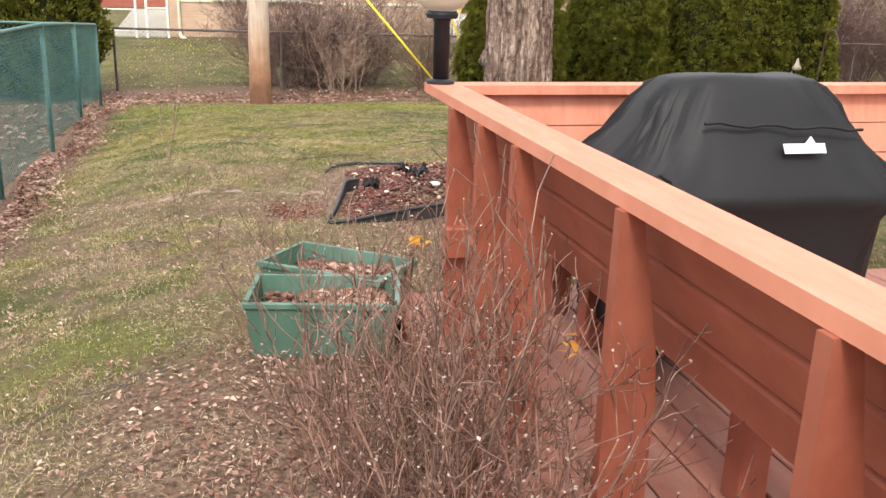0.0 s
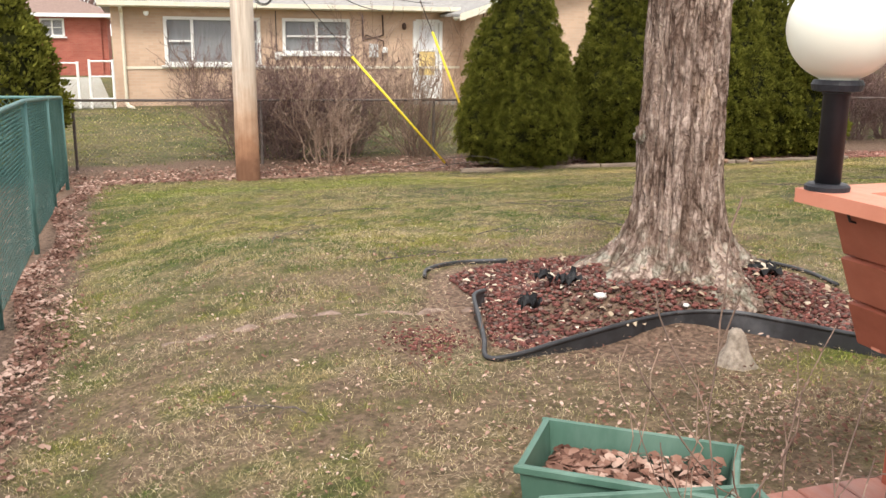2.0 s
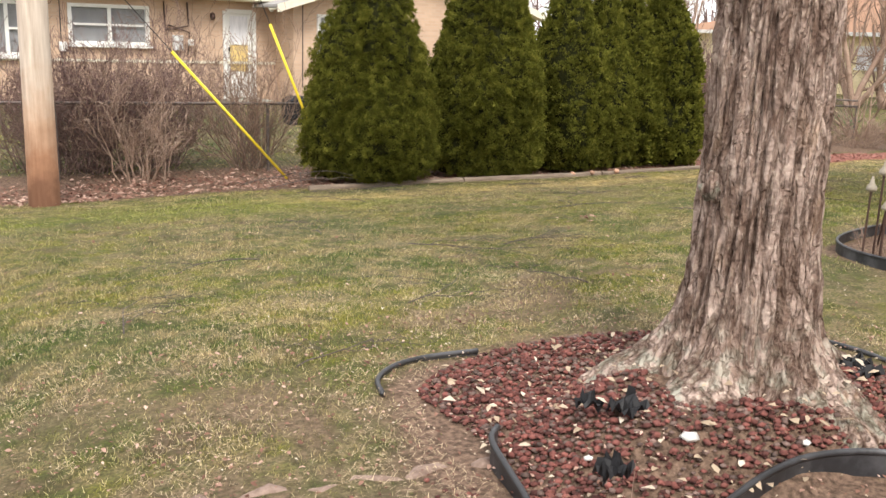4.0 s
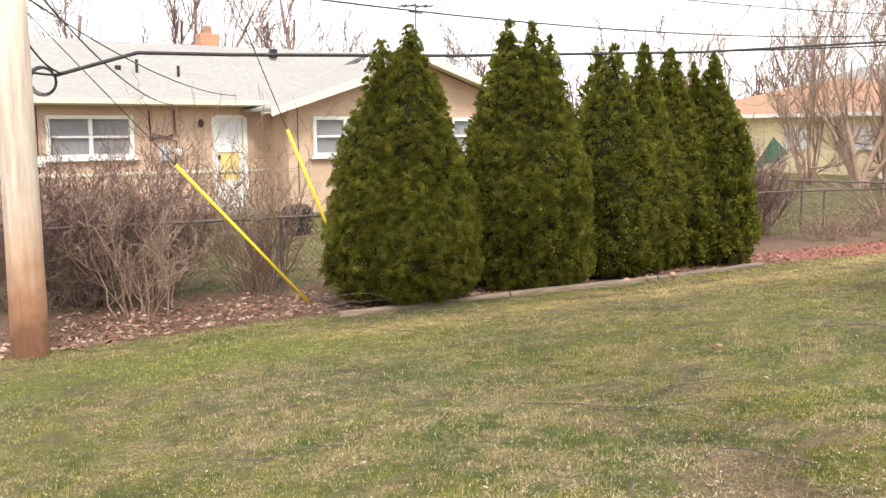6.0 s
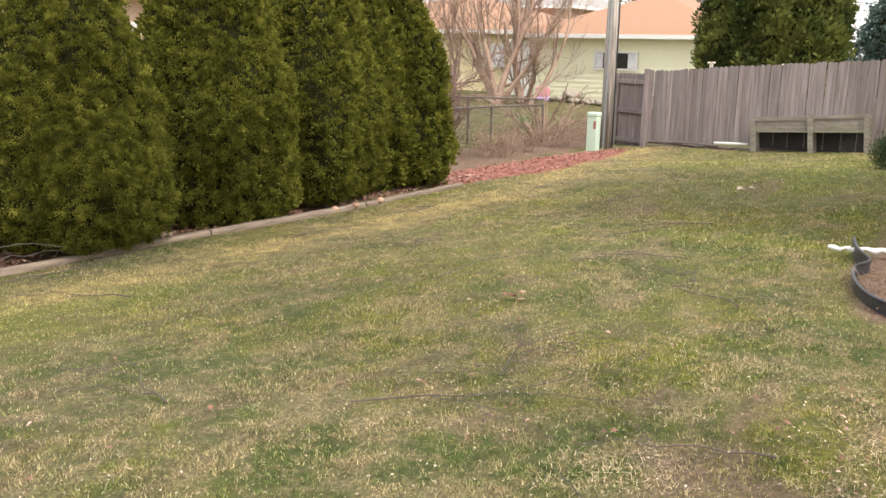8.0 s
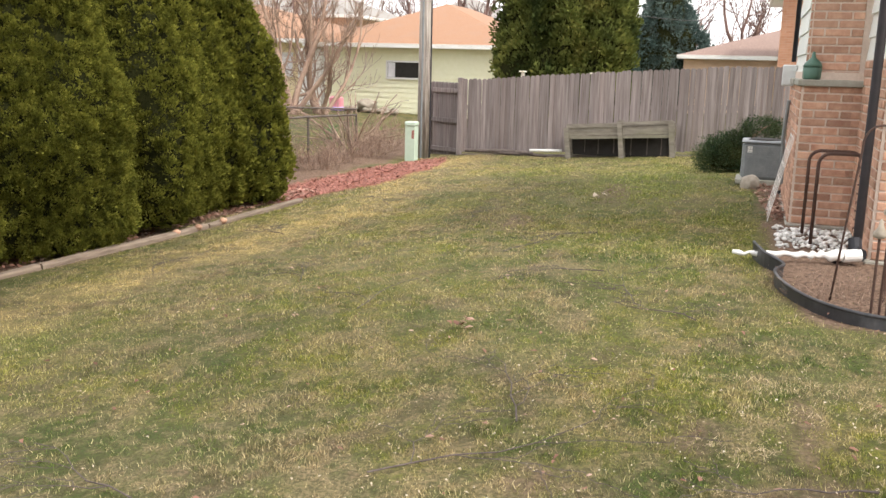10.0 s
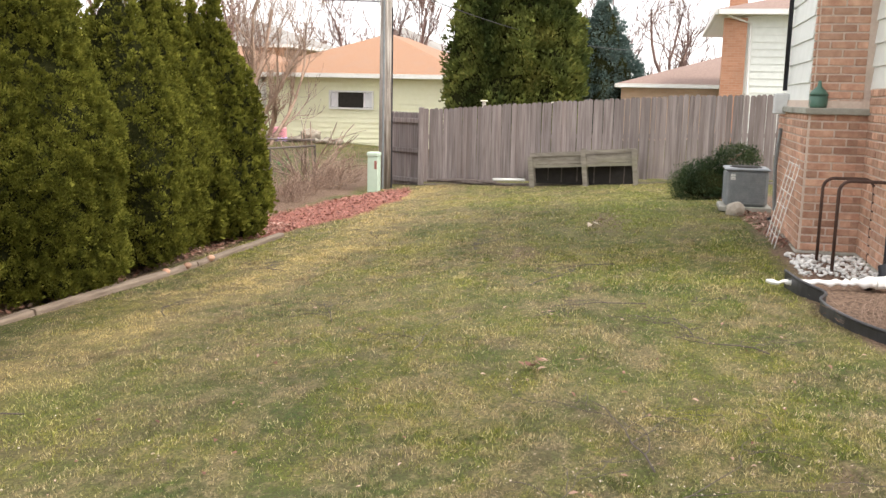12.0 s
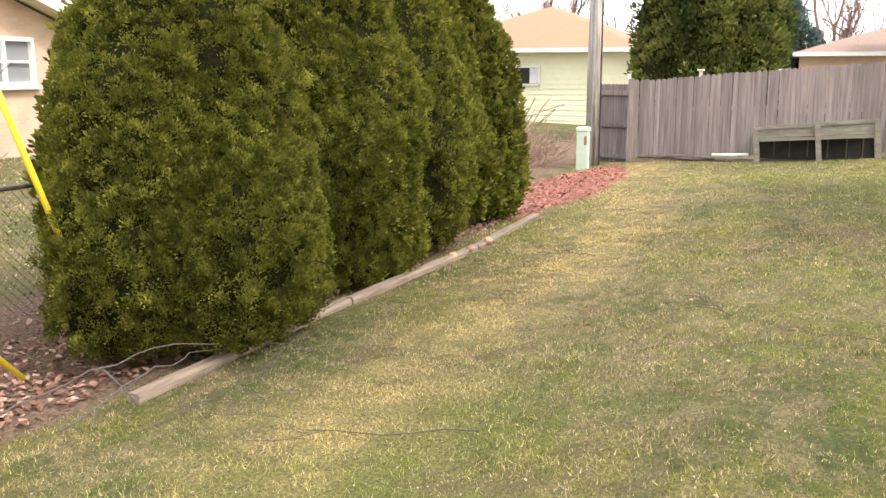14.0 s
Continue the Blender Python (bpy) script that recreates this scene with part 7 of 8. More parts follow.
    part("meter_pipe", MB().tube([(5.22, Y - 0.04, 2.0), (5.24, Y - 0.04, 1.5), (4.95, Y - 0.05, 1.42), (4.75, Y - 0.04, 1.4)], 0.022, 6), RUST, m)
    part("meter_pipe", MB().tube([(4.70, Y - 0.04, 2.0), (4.72, Y - 0.04, 1.35), (4.78, Y - 0.05, 1.5), (5.25, Y - 0.05, 1.35), (5.2, Y - 0.06, 0.85)], 0.018, 6), RUST, m)
    part("phone_box", MB().box((2.58, Y - 0.05, 0.98), (0.16, 0.08, 0.2), bevel=0.008), WHITE_PAINT, h)
    for x in (2.55, 7.55):
        part("cable", MB().tube([(x, (WY if x > 7 else Y) - 0.012, 2.05), (x, (WY if x > 7 else Y) - 0.012, 0.2)], 0.012, 5), WIRE, h)
    part("door_lamp", MB().lathe([(0.03, -0.08), (0.06, -0.03), (0.055, 0.06), (0.02, 0.09)], (5.78, Y - 0.08, 1.72), 10), RUST, h)
    for x in (7.08, 7.3):
        part("flood_lamp", MB().lathe([(0.03, 0.0), (0.07, 0.05), (0.075, 0.10)], (x, Y - 0.35, 1.88), 10), WHITE_PAINT, h)
    part("flood_lamp", MB().lathe([(0.03, 0.0), (0.06, 0.05), (0.065, 0.10)], (-0.45, Y - 0.3, 1.88), 10), WHITE_PAINT, h)
    g2 = thing("white_garden_gate", (0, 0, 0), "white tubular steel gate and fence beside the tan house", "gate")
    for x in (-1.25, -1.75, -2.0, -3.5):
        part("post", MB().tube([(x, 24.3, -0.2), (x, 24.3, 0.9 - 0.05 * (x < -1.9))], 0.03, 8), WHITE_PAINT, g2)
    for z in (0.86, 0.52, 0.02):
        part("rail", MB().tube([(-1.25, 24.3, z), (-1.75, 24.3, z)], 0.02, 6), WHITE_PAINT, g2)
        part("rail", MB().tube([(-2.0, 24.3, z - 0.04), (-3.5, 24.3, z - 0.04)], 0.018, 6), WHITE_PAINT, g2)
    part("wire_mesh", chain_mesh("wire_mesh", (-3.5, 24.3, -0.1), (-2.0, 24.3, -0.1), 0.9, 0.12, 0.0015, GALV), None, g2)
    structure("path", MB().prism([(-2.6, 24.3), (-1.3, 24.3), (-2.0, 40), (-3.4, 40)], "z", -0.19, -0.155), CONCRETE, "pale concrete path beside the tan house")
    b = thing("grill_dark", (6.2, 20.9, g(6.2, 20.9)), "dark covered garden furniture by the tan house", "garden furniture")
    part("seat", MB().box((0, 0, 0.3), (0.5, 0.4, 0.5), bevel=0.08), COVER, b)
    part("leg", MB().box((0, 0, 0.03), (0.4, 0.3, 0.08)), BLACK_METAL, b)


CONCRETE_PALE = surface("pale_concrete", (0.50, 0.47, 0.42), (0.62, 0.59, 0.54), 12, 1, rough=0.9, bump=0.2)
make_tan_house()


def hip_roof(x0, x1, y0, y1, z0, z1, over, mat, parent, along="y"):
    x0, x1, y0, y1 = x0 - over, x1 + over, y0 - over, y1 + over
    if along == "y":
        k = (x1 - x0) / 2
        r = [((x0 + x1) / 2, y0 + k, z1), ((x0 + x1) / 2, y1 - k, z1)]
        f = [(0, 1, 4), (1, 2, 5, 4), (2, 3, 5), (3, 0, 4, 5)]
    else:
        k = (y1 - y0) / 2
        r = [(x0 + k, (y0 + y1) / 2, z1), (x1 - k, (y0 + y1) / 2, z1)]
        f = [(0, 1, 5, 4), (1, 2, 5), (2, 3, 4, 5), (3, 0, 4)]
    part("roof", MB().add([(x0, y0, z0), (x1, y0, z0), (x1, y1, z0), (x0, y1, z0)] + r, f), mat, parent)
    t = 0.14
    part("gutter", MB().box(((x0 + x1) / 2, y0, z0 - t / 2), (x1 - x0, 0.08, t)).box(((x0 + x1) / 2, y1, z0 - t / 2), (x1 - x0, 0.08, t))
         .box((x0, (y0 + y1) / 2, z0 - t / 2), (0.08, y1 - y0 - 0.1, t)).box((x1, (y0 + y1) / 2, z0 - t / 2), (0.08, y1 - y0 - 0.1, t)), WHITE_PAINT, parent)
    part("soffit", MB().box(((x0 + x1) / 2, (y0 + y1) / 2, z0 - t + 0.01), (x1 - x0 - 0.1, y1 - y0 - 0.1, 0.03)), WHITE_PAINT, parent)


def clapboard(x, y0, y1, z0, z1, step=0.17):
    """Lapped boards on a wall that faces -x."""
    mb = MB()
    z = z0
    while z < z1:
        mb.prism([(x, z), (x - 0.028, z + 0.002), (x - 0.006, z + step), (x, z + step)], "y", y0, y1)
        z += step
    return mb


def make_yellow_house():
    h = thing("yellow_sided_house", (0, 0, 0), "single-storey house of pale yellow siding with a tan-orange shingle roof", "house")
    part("wall", MB().box((35.0, 19.5, 0.7), (9.94, 7.0, 2.5)), SIDING, h)
    boards = clapboard(30.03, 16.03, 22.97, -0.5, 1.95)
    stuff("siding", boards.mesh("siding", SIDING), "", "", h)
    mb = MB()
    z = -0.5
    while z < 1.9:
        mb.prism([(16.0, z), (15.974, z + 0.002), (15.994, z + 0.17), (16.0, z + 0.17)], "x", 30.05, 39.9)
        z += 0.17
    stuff("siding", mb.mesh("siding", SIDING), "", "", h)
    hip_roof(30, 40, 16, 23.2, 2.02, 3.6, 0.45, ORANGE_ROOF, h, "x")
    w = part("window", MB().box((29.99, 19.82, 1.13), (0.06, 1.52, 0.56)), DARK, h, "dark window with pale side panes")
    part("frame", MB().box((29.96, 19.82, 1.42), (0.07, 1.6, 0.06)).box((29.96, 19.82, 0.84), (0.07, 1.6, 0.06)).box((29.96, 20.6, 1.13), (0.065, 0.06, 0.5)).box((29.96, 19.04, 1.13), (0.065, 0.06, 0.5)), WHITE_PAINT, w)
    part("pane", MB().box((29.955, 20.42, 1.13), (0.02, 0.26, 0.5)), CURTAIN, w)
    part("pane", MB().box((29.955, 19.22, 1.13), (0.02, 0.30, 0.5)), CURTAIN, w)
    part("downspout", MB().tube([(29.7, 16.3, 1.9), (29.95, 16.1, 1.7), (29.95, 16.1, -0.4)], 0.04, 6), WHITE_PAINT, h)
    s = thing("yellow_brick_house", (0, 0, 0), "cream and yellow brick wing with white gutters behind bare trees", "house")
    part("wall", MB().box((36.0, 29.5, 0.8), (10.0, 11.0, 2.5)), CREAM_BRICK, s)
    hip_roof(31, 41, 24, 35, 2.15, 3.7, 0.5, ORANGE_ROOF, s, "y")
    for y in (25.3, 28.2):
        w = part("window", MB().box((30.97, y, 1.2), (0.06, 1.0, 0.8)), CURTAIN, s)
        part("frame", MB().box((30.93, y, 1.62), (0.07, 1.1, 0.07)).box((30.93, y, 0.8), (0.07, 1.1, 0.07)).box((30.93, y, 1.2), (0.065, 0.06, 0.76)), WHITE_PAINT, w)
    d = part("door", MB().box((29.97, 23.6, 0.75), (0.06, 0.9, 2.1), bevel=0.01), WHITE_PAINT, s, "white door")
    part("garage_door", MB().box((30.96, 23.6, 0.6), (0.06, 1.9, 2.2), bevel=0.01), WHITE_PAINT, s)
    lumpy("logs", (28.9, 20.9, -0.10), (0.28, 0.35, 0.22), STONE, "heap of pale and brown rocks by the yellow wall", "rocks", 3, 0.5)
    r = np.random.RandomState(4)
    stuff("rocks", pebbles("rocks", r.uniform(28.5, 29.3, 40), r.uniform(19.6, 21.6, 40), 0.16, STONE, 6, 0.5), "rocks heaped along the yellow wall", "rocks")
    t = thing("toy_house", (28.6, 21.9, g(28.6, 21.9)), "small pink and lilac plastic toy by the yellow wall", "toy")
    part("body", MB().box((0, 0, 0.28), (0.3, 0.45, 0.4), bevel=0.05), PINK, t)
    part("base", MB().box((0, -0.02, 0.06), (0.4, 0.5, 0.14), bevel=0.03), LILAC, t)
    c = thing("daffodil_clump", (19.6, 17.9, g(19.6, 17.9)), "fresh green clump of spring bulb leaves on the rough grass", "plant")
    r = np.random.RandomState(17)
    for k in range(26):
        a, l, h = r.uniform(0, 6.28), r.uniform(0.03, 0.26), r.uniform(0.22, 0.38)
        part("leaf", MB().tube([(0.04 * math.cos(a), 0.04 * math.sin(a), -0.02), (l * 0.5 * math.cos(a), l * 0.5 * math.sin(a), h * 0.7), (l * math.cos(a), l * math.sin(a), h)], [0.016, 0.014, 0.003], 4), LIME, c)
    u = thing("parasol", (18.3, 19.9, g(18.3, 19.9)), "dark green garden parasol, drooping, by the pale yellow house", "parasol")
    u.scale = (0.72, 0.72, 1.06)
    part("pole", MB().tube([(0, 0, -0.05), (0.1, -0.06, 1.5)], 0.022, 8), WHITE_PAINT, u)
    v = [(0.1, -0.06, 1.62)]
    for i in range(24):
        a = 2 * math.pi * i / 24
        v.append((0.02 + 0.55 * math.cos(a), -0.02 + 0.55 * math.sin(a), 1.08 + 0.18 * math.cos(a + 0.6) - 0.04 * math.cos(6 * a)))
    part("canopy", MB().add(v + [(x, y, z - 0.012) for x, y, z in v], [(0, i + 1, (i + 1) % 24 + 1) for i in range(24)] + [(25, (i + 1) % 24 + 26, i + 26) for i in range(24)] + [(i + 1, i + 26, (i + 1) % 24 + 26, (i + 1) % 24 + 1) for i in range(24)]), PARASOL, u, "dark green canvas canopy")
    q = thing("brush_pile", (0, 0, 0), "heap of cut bare branches behind the chain-link fence", "branches")
    mains, seg, tips = twigs(77, 30, 1.6, 2.4, 0.022, 1, density=0.5, wob=0.12, up=-0.03, base=0.5, min_r=0.008)
    woody(q, mains, seg, TWIG_TAN)
    q.location = (18.6, 16.9, g(18.6, 16.9))


CREAM_BRICK = brick_wall_mat("cream_yellow_brick", (0.76, 0.64, 0.38), (0.82, 0.70, 0.46), (0.68, 0.60, 0.42))
PINK = surface("pink_plastic", (0.75, 0.30, 0.36), (0.8, 0.36, 0.42), 5, 1, rough=0.4, bump=0)
LILAC = surface("lilac_plastic", (0.50, 0.38, 0.75), (0.56, 0.44, 0.8), 5, 1, rough=0.4, bump=0)
LIME = surface("fresh_green_leaf", (0.10, 0.22, 0.07), (0.17, 0.32, 0.11), 5, 1, rough=0.6, bump=0)
PARASOL = surface("dark_green_canvas", (0.02, 0.055, 0.035), (0.035, 0.08, 0.05), 8, 2, rough=0.85, bump=0.1)
make_yellow_house()


def make_far_houses():
    h = thing("brown_roofed_house", (0, 0, 0), "low house with brown shingle roof and cream gutter behind the fence", "house")
    part("wall", MB().box((41, 7.0, 0.7), (9.0, 8.0, 2.2)), TANBRICK, h)
    hip_roof(36.5, 45.5, 3.0, 10.8, 1.95, 3.25, 0.4, BROWN_ROOF, h, "x")
    h = thing("two_storey_house", (0, 0, 0), "two-storey house with white siding, orange brick corner and a brown roof", "house")
    part("wall", MB().box((31.5, 3.1, 1.7), (8.9, 8.4, 4.2)), SIDING_WHITE, h)
    stuff("siding", clapboard(27.05, -1.0, 7.2, -0.4, 3.7, 0.2).mesh("siding", SIDING_WHITE), "", "", h)
    part("brick_corner", MB().box((27.1, 7.50, 1.6), (0.35, 0.62, 4.1)), ORANGE_BRICK, h, "orange brick corner pier")
    hip_roof(27, 36, -1, 7.6, 3.86, 5.2, 0.45, BROWN_ROOF, h, "y")
    part("downspout", MB().tube([(26.7, 7.75, 3.7), (26.95, 7.1, 3.5), (26.95, 7.05, -0.3)], 0.04, 6), WHITE_PAINT, h)
    part("chimney", MB().box((29.5, 7.3, 4.6), (0.6, 0.5, 1.6)), ORANGE_BRICK, h)
    h = thing("grey_roofed_house", (0, 0, 0), "distant tan house with grey hipped roof and dark upper window", "house")
    part("wall", MB().box((58, 26.0, 1.4), (8.0, 8.0, 4.0)), TANBRICK, h)
    hip_roof(54, 62, 22, 30, 3.5, 5.6, 0.5, GREY_ROOF_DARK, h, "x")
    w = part("window", MB().box((53.96, 25.2, 2.8), (0.1, 1.6, 1.1)), DARK, h)
    part("frame", MB().box((53.92, 25.2, 3.4), (0.1, 1.8, 0.1)).box((53.92, 25.2, 2.2), (0.1, 1.8, 0.1)), WHITE_PAINT, w)
    h = thing("grey_roofed_house", (0, 0, 0), "distant house with a grey-brown roof behind the bare trees", "house")
    part("wall", MB().box((46, 32.0, 1.6), (8.0, 9.0, 4.2)), TANBRICK, h)
    hip_roof(42, 50, 27.5, 36.5, 3.6, 5.3, 0.6, GREY_ROOF_DARK, h, "y")
    h = thing("red_brick_house", (0, 0, 0), "red brick house with white windows across the far garden", "house")
    part("wall", wall_with_holes(-9.5, -1.9, -0.3, 2.18, 42, 0.25, [(-4.15, -3.25, 1.35, 2.05)]), RED_BRICK, h)
    part("wall", MB().box((-1.78, 46, 0.94), (0.24, 7.7, 2.48)), RED_BRICK, h)
    window(h, -4.15, -3.25, 1.35, 2.05, 42, [(1, True), (1, True)])
    hip_roof(-9.5, -1.7, 42, 50, 2.25, 3.9, 0.5, BROWN_ROOF, h, "x")


GREY_ROOF_DARK = surface("grey_brown_shingles", (0.24, 0.22, 0.20), (0.33, 0.31, 0.29), 14, 0.6, rough=0.9, bump=0.3)
make_far_houses()


# ---- bare trees ----
def bare_tree(x, y, label, seed, stems, height, r0, mat, spread=0.35, depth=3, min_r=0.006, density=0.75, **kw):
    t = thing("bare_tree", (x, y, g(x, y)), label, "tree")
    mains, seg, tips = twigs(seed, stems, height, spread, r0, depth, density=density, wob=0.13, base=0.25, seglen=7, min_r=min_r, **kw)
    woody(t, mains, seg, mat, 5)


for k, (x, y, n, h, r) in enumerate(((25.2, 23.6, 5, 4.3, 0.08), (25.4, 21.9, 6, 4.6, 0.12), (26.5, 21.4, 5, 4.4, 0.11), (22.5, 26.5, 5, 4.2, 0.07))):
    bare_tree(x, y, "spreading bare multi-stemmed tree with reddish twigs", 200 + k, n, h, r, TWIG_TAN, 1.0, 3, 0.0065, 0.85)
for k, (x, y, h) in enumerate(((38, 28, 6.5), (46, 22, 6.5), (52, 12, 8), (56, 9, 8.5), (50, 40, 8), (34, 40, 6), (30, 48, 7), (60, 30, 8), (18, 46, 9), (12, 44, 8), (-6, 52, 9), (-3, 58, 9), (-10, 50, 9), (26, 56, 7.5))):
    bare_tree(x, y, "distant leafless tree against the white sky", 220 + k, 3, h, 0.16, TWIG_GREY, 0.3, 3, 0.018, 0.75)
bare_tree(5.7, 34.0, "leafless tree rising behind the grey roof", 240, 2, 6.5, 0.14, TWIG_GREY, 0.4, 3, 0.012, 0.7)


def make_far_woods():
    seg = []
    rr = np.random.RandomState(9)
    for k in range(90):
        a = rr.uniform(-0.35, 1.75)
        d = rr.uniform(75, 120)
        b = np.array([math.sin(a) * d, math.cos(a) * d, 0])
        mm, s, _ = twigs(300 + k, 3, rr.uniform(4, 7.5), 0.35, 0.16, 2, density=0.8, base=0.4, seglen=4, min_r=0.05)
        s = np.array(s + [r for m in mm for r in m])
        s[:, 0:3] += b
        s[:, 3:6] += b
        seg.append(s)
    stuff("far_woods", rods("far_woods", np.concatenate(seg), TWIG_GREY, 3), "far line of bare trees on the horizon", "trees")


make_far_woods()


# ---- this garden's house ----
SPOUT = surface("dark_brown_gutter_paint", (0.010, 0.008, 0.009), (0.022, 0.017, 0.018), 12, 2, rough=0.6, bump=0.05, spec=0.25)
MINT = surface("pale_mint_siding", (0.62, 0.72, 0.66), (0.70, 0.80, 0.74), 6, 0.5, rough=0.6, bump=0.05)


def make_home():
    h = thing("brick_house", (0, 0, 0), "house of orange-tan brick and white siding with a projecting brick pier", "house")
    part("wall_core", MB().box((7.67, 3.45, 0.7), (1.54, 8.08, 1.62)), MORTAR, h, "grey-pink mortar")
    part("wall_core", MB().box((9.235, 3.60, 0.65), (1.61, 8.79, 1.50)), MORTAR, h, "grey-pink mortar")
    part("wall_core", MB().box((10.33, 3.6, 0.66), (0.58, 8.78, 1.49)), MORTAR, h, "grey-pink mortar")
    part("upper_wall", MB().box((8.765, 3.46, 2.9), (3.67, 8.0, 2.80)), SIDING_WHITE, h, "white siding")
    for k in range(14):
        z = 1.50 + k * 0.2
        part("siding_board", MB().prism([(7.462, z), (7.487, z + 0.002), (7.469, z + 0.2), (7.462, z + 0.2)], "x", 6.95, 8.52), SIDING_WHITE, h)
    for k in range(14):
        z = 1.36 + k * 0.2
        part("siding_board", MB().prism([(7.962, z), (7.982, z + 0.002), (7.967, z + 0.2), (7.962, z + 0.2)], "x", 8.67, 10.6), SIDING_WHITE, h)
    part("upper_wall", MB().box((9.63, 7.66, 2.75), (1.94, 0.60, 2.82)), SIDING_WHITE, h, "white siding")
    part("pier_core", MB().box((8.605, 7.67, 2.9), (0.10, 0.57, 3.3)), MORTAR, h, "grey-pink mortar")
    part("stone_cap", MB().box((8.80, 7.72, 1.305), (0.84, 0.62, 0.06), bevel=0.008), STONECAP, h, "grey stone coping")
    part("stone_cap", MB().box((9.93, 7.78, 1.304), (1.40, 0.52, 0.06), bevel=0.008), STONECAP, h, "grey stone coping")
    part("foundation", MB().box((9.52, 7.64, -0.14), (2.24, 0.76, 0.36), bevel=0.01), CONCRETE, h, "mossy concrete foundation")
    part("foundation", MB().box((7.64, 7.43, -0.14), (1.54, 0.17, 0.36), bevel=0.01), CONCRETE, h, "mossy concrete foundation")
    part("roof", MB().add([(6.4, -1.3, 4.3), (11.1, -1.3, 4.3), (11.1, 8.4, 4.3), (6.4, 8.4, 4.3), (8.4, 1.0, 5.9), (8.4, 6.0, 5.9)],
                          [(0, 1, 4), (1, 2, 5, 4), (2, 3, 5), (3, 0, 4, 5), (3, 2, 1, 0)]), BROWN_ROOF, h)
    for x, y, nm in ((6.84, 7.58, "black downspout"), (10.72, 7.86, "black downspout")):
        part("downspout", MB().tube([(x, y, 4.2), (x, y, 0.20), (x - 0.02, y + 0.05, 0.08), (x - 0.06, y + 0.16, 0.03)], 0.034, 12), SPOUT, h, nm, smooth=True)
    part("conduit", MB().tube([(10.1, 8.02, 4.0), (10.1, 8.02, 1.5)], 0.024, 8), BLACK_METAL, h, "black conduit", smooth=True)
    part("meter_box", MB().box((10.1, 8.05, 1.36), (0.18, 0.14, 0.22), bevel=0.01), GREY_METAL_PALE, h, "grey electric meter box")
    part("conduit", MB().tube([(10.1, 8.03, 1.1), (10.15, 8.05, 0.7), (10.2, 8.02, 0.2)], 0.02, 8), GREY_METAL, h)
    # bricks
    L, H, D, jx = 0.200, 0.0585, 0.03, 0.015
    pitch = 0.0735
    rr = np.random.RandomState(12)
    full, half = MB().box((0, 0, 0), (L, D, H), bevel=0.004).mesh("brick", BRICK_A), MB().box((0, 0, 0), (L / 2 - jx / 2, D, H), bevel=0.004).mesh("brick", BRICK_A)

    def course_wall(x0, y0, dx, dy, length, z0, rows, parent):
        rz = math.atan2(dy, dx)
        for j in range(rows):
            s = 0.0
            first = j % 2
            while s < length - 0.03:
                w = (L - jx) / 2 if (first and s == 0.0) or length - s < L * 0.75 else L
                w = min(w, length - s)
                me = full if w > 0.15 else half
                c = s + w / 2
                o = part("brick", me, None, parent)
                k = rr.uniform(-0.0015, 0.0015)
                o.location = (x0 + dx * c + dy * k, y0 + dy * c - dx * k, z0 + j * pitch + pitch / 2)
                o.rotation_euler = (0, 0, rz)
                s += w + jx
    core = part("west_face", MB().box((8.70, 7.70, 1.0), (0.05, 0.50, 0.5)), MORTAR, h, "brick face of the pier")
    course_wall(8.435, 7.975, 0, -1, 0.47, 0.04, 17, core)
    course_wall(8.44, 7.992, 1, 0, 2.1, 0.04, 17, core)
    course_wall(8.560, 7.945, 0, -1, 0.45, 1.34, 22, core)
    course_wall(8.56, 7.955, 1, 0, 0.1, 1.34, 22, core)
    north = part("north_face", MB().box((7.6, 7.40, 1.0), (1.0, 0.02, 0.9)), MORTAR, h, "brick face beside the pier")
    course_wall(6.92, 7.487, 1, 0, 1.50, 0.04, 20, north)
    west = part("side_face", MB().box((7.0, 5.0, 0.9), (0.03, 4.0, 1.0)), MORTAR, h, "brick side wall")
    course_wall(6.905, 7.47, 0, -1, 1.0, 0.04, 20, west)
    part("foundation", MB().box((6.94, 6.0, -0.14), (0.12, 3.0, 0.36), bevel=0.01), CONCRETE, h, "mossy concrete foundation")
    stuff("siding", clapboard(6.928, 2.0, 7.44, 1.515, 4.2, 0.2).mesh("siding", MINT), "pale mint-white siding", "", h)
    part("corner_trim", MB().box((6.90, 7.475, 2.9), (0.05, 0.07, 2.76)), WHITE_PAINT, h, "white corner trim")


make_home()


